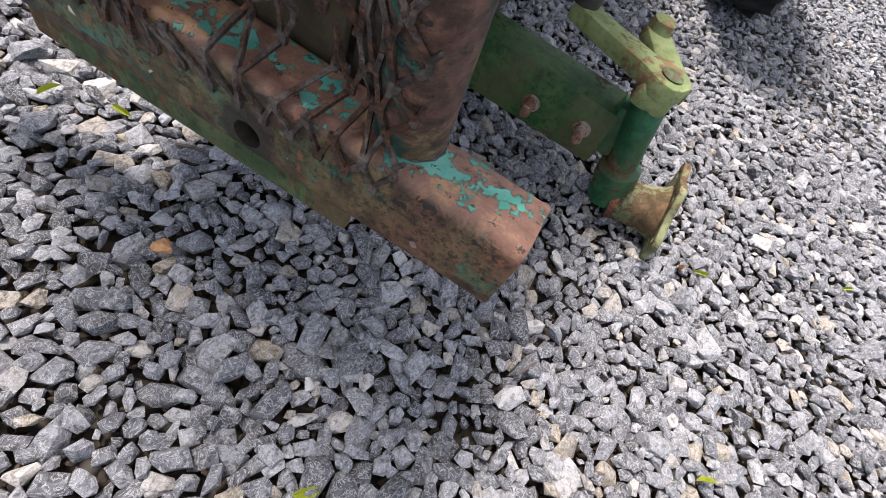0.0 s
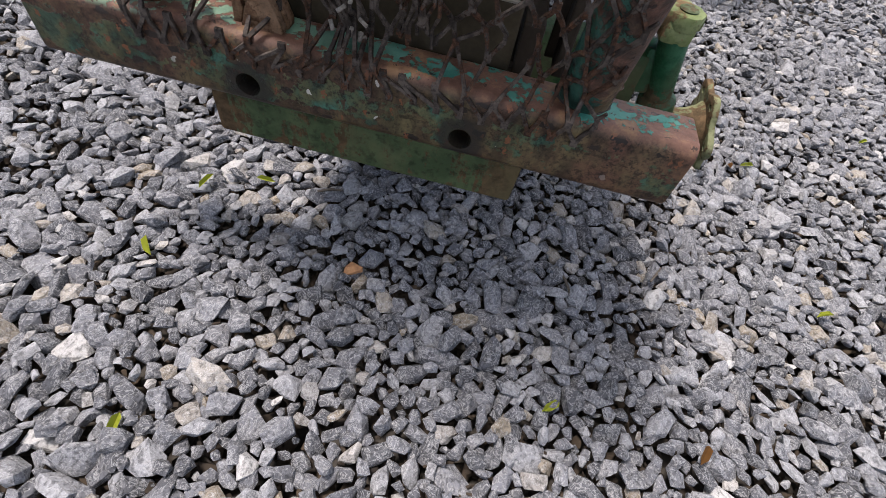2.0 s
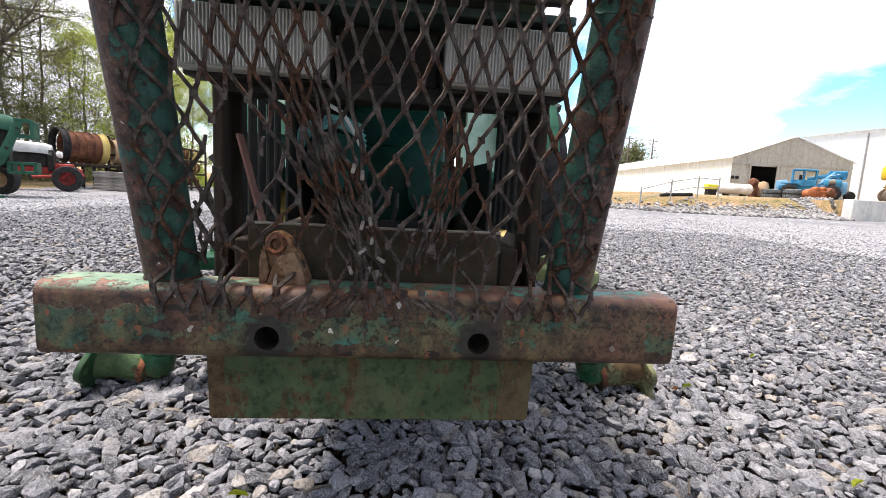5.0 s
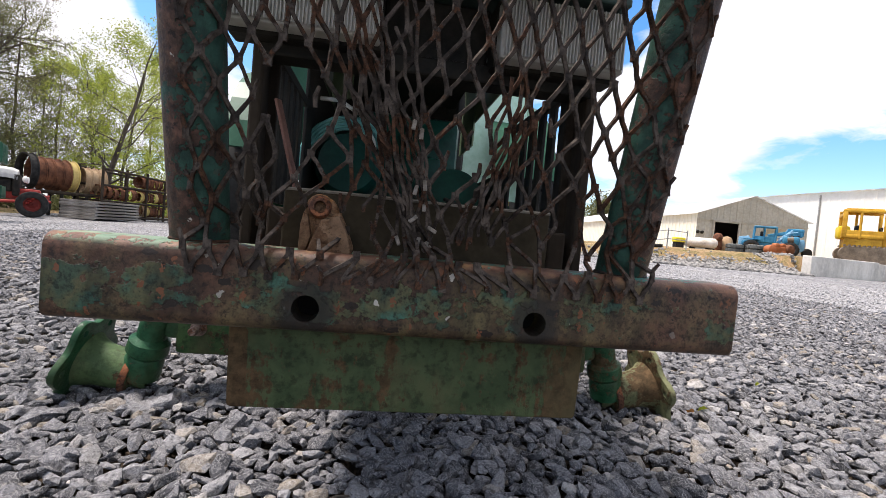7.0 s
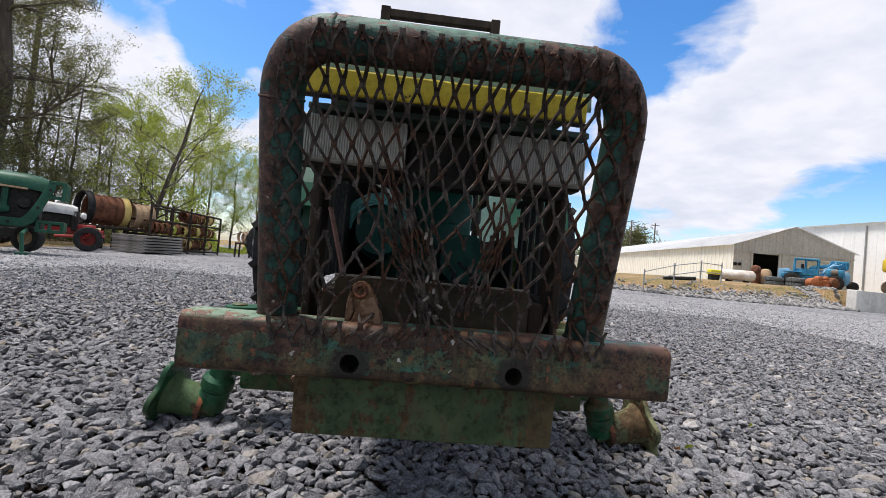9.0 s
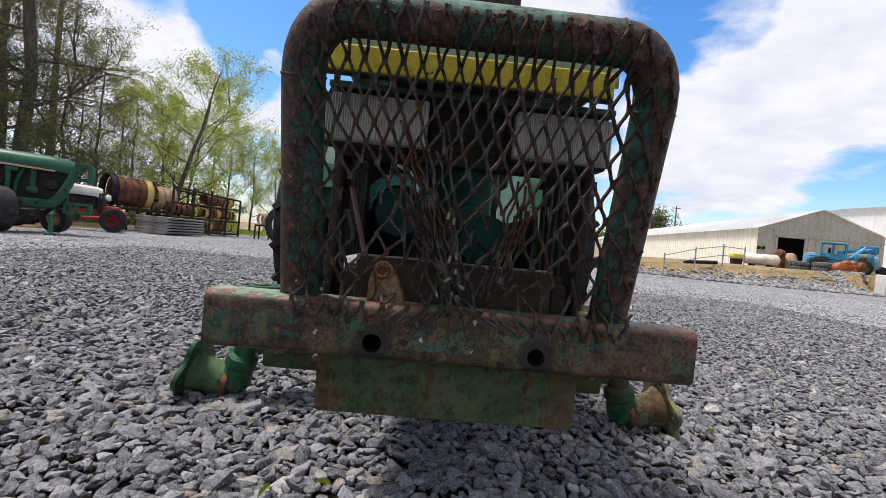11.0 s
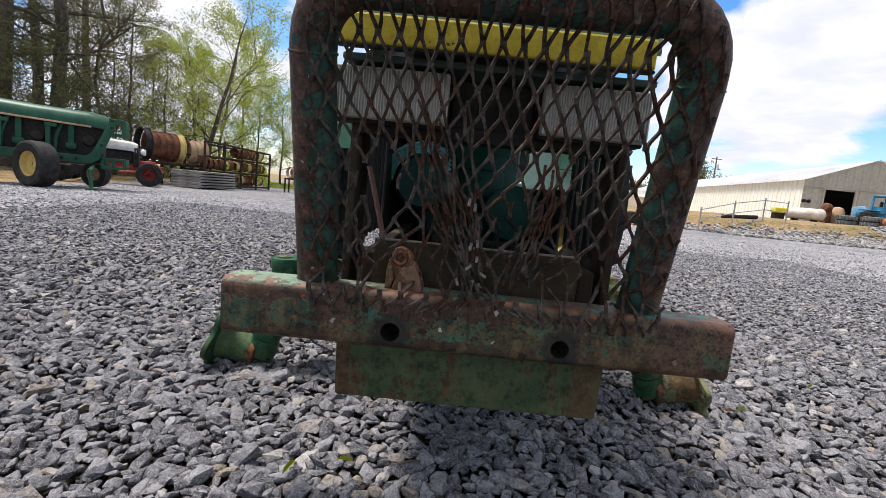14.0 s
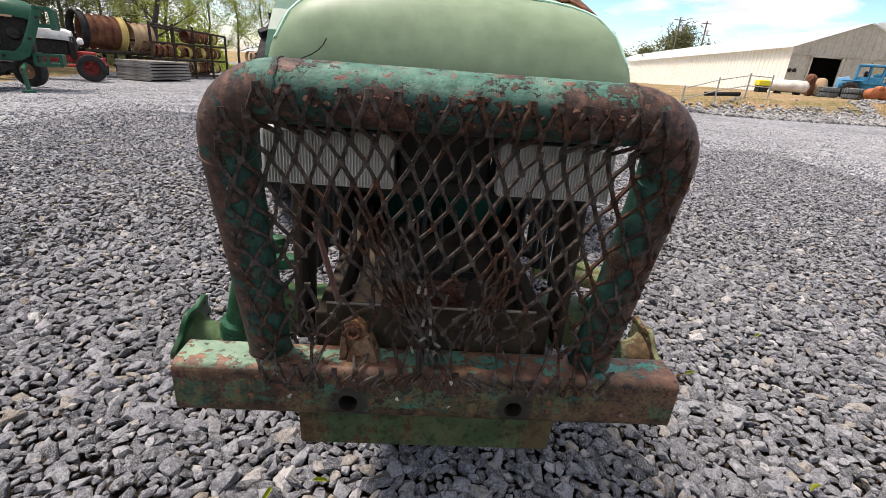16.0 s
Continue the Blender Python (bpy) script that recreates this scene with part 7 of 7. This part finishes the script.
    prism(bm, [(0.90, 1.55), (1.10, 1.98), (1.95, 1.98), (2.01, 1.90), (1.99, 1.50), (1.89, 1.40)], 0.5, Matrix(((1, 0, 0, 0), (0, 0, 1, 0.2), (0, 1, 0, 0), (0, 0, 0, 1))), 0.05)
    part("boom_head", bm, blue_mat, t, "", True)
    bm = bmesh.new()
    prism(bm, [(1.35, 0.45), (1.35, 1.22), (1.95, 1.26), (2.02, 1.05), (2.02, 0.4)], 0.9, Matrix(((1, 0, 0, 0), (0, 0, 1, -0.4), (0, 1, 0, 0), (0, 0, 0, 1))), 0.06)
    part("front_body", bm, blue_pale, t, "faded pale blue front body", True)
    for k in range(5):
        bm = bmesh.new()
        box(bm, (1.23 + 0.16 * k, 0.185, 1.72), (0.05, 0.04, 0.44), 0.01)
        part("boom_rib", bm, blue_mat, t)
    bm = bmesh.new()
    lathe(bm, [(0.08, 0), (0.30, 0.03), (0.34, 0.15), (0.30, 0.28), (0.08, 0.30)], aim((2.10, -0.10, 0.36), (0.6, -1, 0)), 18)
    part("end_roller", bm, dark_mat, t, "black round end roller", True)
    for k, (p, q2) in enumerate((((0.5, -0.3, 1.2), (1.6, 0.0, 1.75)), ((0.9, -0.45, 0.95), (1.7, -0.2, 1.5)), ((1.0, -0.5, 1.4), (1.6, -0.3, 1.3)))):
        bm = bmesh.new()
        tube(bm, [p, Vector(p).lerp(Vector(q2), 0.5) + Vector((0, -0.1, 0.12)), q2], 0.035, 6)
        part("hose", bm, dark_mat if k else blue_pale, t, "", True)
    bm = bmesh.new()
    lathe(bm, [(0.05, 0), (0.20, 0.02), (0.20, 0.35), (0.05, 0.38)], aim((1.0, -0.6, 1.15), (1, 0, 0.1)), 14)
    part("air_filter", bm, track_mat, t, "", True)
    bm = bmesh.new()
    tube(bm, [(0.55, 0.15, 0.95), (1.35, 0.25, 1.85)], 0.10, 10)
    part("lift_cylinder", bm, blue_pale, t, "", True)
    for y in (-0.75, 0.75):
        bm = bmesh.new()
        box(bm, (-1.0, y, 1.06), (1.0, 0.36, 0.06), 0.02)
        part("mudguard", bm, blue_mat, t)
    q = polar(43.1, 36.5)
    t = thing("orange_engine", "rusty orange machine part on the bank", "machine", Matrix.Translation((q.x, q.y, land(q.x, q.y))))
    bm = bmesh.new()
    box(bm, (0, 0, 0.38), (1.0, 0.5, 0.42), 0.08)
    part("block", bm, orange_mat, t, "rust-orange engine block", True)
    for x, z, r, L in ((-0.55, 0.35, 0.30, 0.5), (-0.15, 0.62, 0.18, 0.4), (0.28, 0.66, 0.15, 0.35), (0.62, 0.42, 0.34, 0.55), (0.2, 0.22, 0.16, 0.45)):
        bm = bmesh.new()
        lathe(bm, [(r * 0.3, 0), (r, 0.03), (r * 0.95, L * 0.4), (r, L * 0.5), (r * 0.85, L * 0.9), (r * 0.3, L)], aim((x, 0.15, z), (0.25 * (x > 0) - 0.1, -1, 0.1)), 16)
        part("drum", bm, orange_mat if x < 0.5 else rim_rust, t, "", True)
    for az, d, lab in ((41.3, 36.9, "old tractor tyre lying flat on the bank"), (39.5, 38.9, "old tractor tyre lying flat beside the barn")):
        q = polar(az, d)
        for k in range(2):
            bm = bmesh.new()
            m = Matrix.Translation((q.x, q.y, land(q.x, q.y) + 0.16 + 0.30 * k))
            lathe(bm, [(0.26, -0.12), (0.4, -0.15), (0.50, -0.11), (0.53, 0), (0.50, 0.11), (0.4, 0.15), (0.26, 0.12)], m, 28, False)
            for j in range(20):
                box(bm, (0, 0, 0), (0.05, 0.06, 0.24), 0, m @ pose(0, 0, 0, 0, 0, 18 * j) @ Matrix.Translation((0.525, 0, 0)))
            tagged(part("old_tyre", bm, tyre_dust, None, "", True), lab, "tyre", "old tyres")
    # yellow bulldozer
    q = polar(50.4, 36.0)
    t = thing("bulldozer", "old yellow bulldozer with open cab frame on the bank", "bulldozer", Matrix.Translation((q.x, q.y, land(q.x, q.y))) @ pose(0, 0, 0, 0, 0, -42) @ Matrix.Diagonal((1.32, 1.32, 1.32, 1)))
    for y in (-0.85, 0.85):
        bm = bmesh.new()
        poly = []
        for k in range(24):
            a = 2 * math.pi * k / 24
            poly.append((math.copysign(1.05, math.cos(a)) + 0.33 * math.cos(a) if abs(math.cos(a)) > 0.01 else 0, 0.34 + 0.33 * math.sin(a)))
        prism(bm, poly, 0.40, Matrix(((1, 0, 0, 0), (0, 0, 1, y - 0.2), (0, 1, 0, 0), (0, 0, 0, 1))), 0.02)
        for k in range(16):
            box(bm, (-1.2 + 0.16 * k, y, 0.69), (0.05, 0.44, 0.06))
            box(bm, (-1.2 + 0.16 * k, y, 0.02), (0.05, 0.44, 0.05))
        part("track", bm, track_mat, t, "rusty crawler track")
    bm = bmesh.new()
    box(bm, (0.75, 0, 0.98), (1.5, 0.85, 0.62), 0.06)
    part("engine_cover", bm, dozer_yellow, t, "worn yellow engine cover", True)
    bm = bmesh.new()
    box(bm, (-0.6, 0, 0.82), (1.25, 1.2, 0.48), 0.06)
    part("deck", bm, dozer_yellow, t, "worn yellow seat deck", True)
    bm = bmesh.new()
    box(bm, (-1.22, 0, 1.25), (0.42, 1.0, 0.55), 0.10)
    part("fuel_tank", bm, plain("bright_tank_yellow", (0.58, 0.40, 0.02), (0.68, 0.50, 0.03), 2.0, 0.5), t, "bright yellow fuel tank", True)
    bm = bmesh.new()
    box(bm, (-0.75, 0, 1.35), (0.15, 0.5, 0.5), 0.05)
    box(bm, (-0.55, 0, 1.13), (0.45, 0.5, 0.15), 0.05)
    part("seat", bm, dark_mat, t, "black seat", True)
    for y in (-0.62, 0.62):
        bm = bmesh.new()
        for x, w in ((-1.24, 0.16), (0.08, 0.13)):
            box(bm, (x, y, 1.62), (w, 0.10, 1.20), 0.03)
        box(bm, (-0.58, y, 2.17), (1.48, 0.10, 0.13), 0.03)
        box(bm, (-0.58, y, 1.10), (1.40, 0.08, 0.16), 0.03)
        part("cab_hoop", bm, dozer_yellow, t, "square yellow cab side frame", True)
        bm = bmesh.new()
        tube(bm, [(-0.72, y, 1.0), (-0.72, y, 2.2)], 0.05, 8)
        part("cab_post", bm, dozer_yellow, t)
    bm = bmesh.new()
    box(bm, (-0.62, 0, 2.25), (1.2, 1.3, 0.07), 0.03)
    part("cab_roof", bm, dozer_yellow, t, "faded yellow cab roof")
    bm = bmesh.new()
    box(bm, (-1.30, 0, 1.15), (0.06, 1.2, 0.35), 0.02)
    part("rear_panel", bm, dozer_yellow, t, "worn yellow rear cab panel")
    bm = bmesh.new()
    box(bm, (-1.29, 0, 2.0), (0.06, 1.2, 0.14), 0.02)
    part("rear_panel", bm, dozer_yellow, t, "worn yellow rear cab panel")
    for y in (-0.62, 0.62):
        bm = bmesh.new()
        box(bm, (-0.55, y, 1.2), (1.3, 0.05, 0.30), 0.02)
        part("side_panel", bm, dozer_yellow, t, "worn yellow side cab panel")
    for y in (-0.3, 0.0, 0.3):
        bm = bmesh.new()
        tube(bm, [(0.0, y, 1.25), (0.03, y, 1.55)], 0.02, 6)
        part("lever", bm, dark_mat, t)
    bm = bmesh.new()
    tube(bm, [(0.9, 0.2, 1.28), (0.9, 0.2, 1.85)], 0.05, 10)
    part("exhaust", bm, rim_rust, t)
    bm = bmesh.new()
    box(bm, (1.9, 0, 0.5), (0.15, 2.6, 0.85), 0.04)
    part("blade", bm, dozer_yellow, t)
    for y in (-0.95, 0.95):
        bm = bmesh.new()
        box(bm, (1.3, y, 0.45), (1.3, 0.12, 0.15))
        part("push_arm", bm, dozer_yellow, t)
    # small rusty implement seen past the tractor
    q = Vector((7.55, 17.9, 0))
    t = thing("rusty_bucket", "small rusty loader bucket lying on the yard", "bucket", Matrix.Translation(q) @ pose(0, 0, 0, 0, 0, 20))
    bm = bmesh.new()
    prism(bm, [(-0.35, 0), (0.45, 0.02), (0.35, 0.5), (0.25, 0.52), (0.15, 0.25), (-0.3, 0.12)], 0.9, Matrix(((1, 0, 0, 0), (0, 0, 1, -0.45), (0, 1, 0, 0), (0, 0, 0, 1))), 0.02)
    part("shell", bm, orange_mat, t)
    bm = bmesh.new()
    box(bm, (-0.55, 0, 0.3), (0.4, 0.35, 0.45), 0.06)
    part("mount", bm, dark_mat, t)


bank_things()
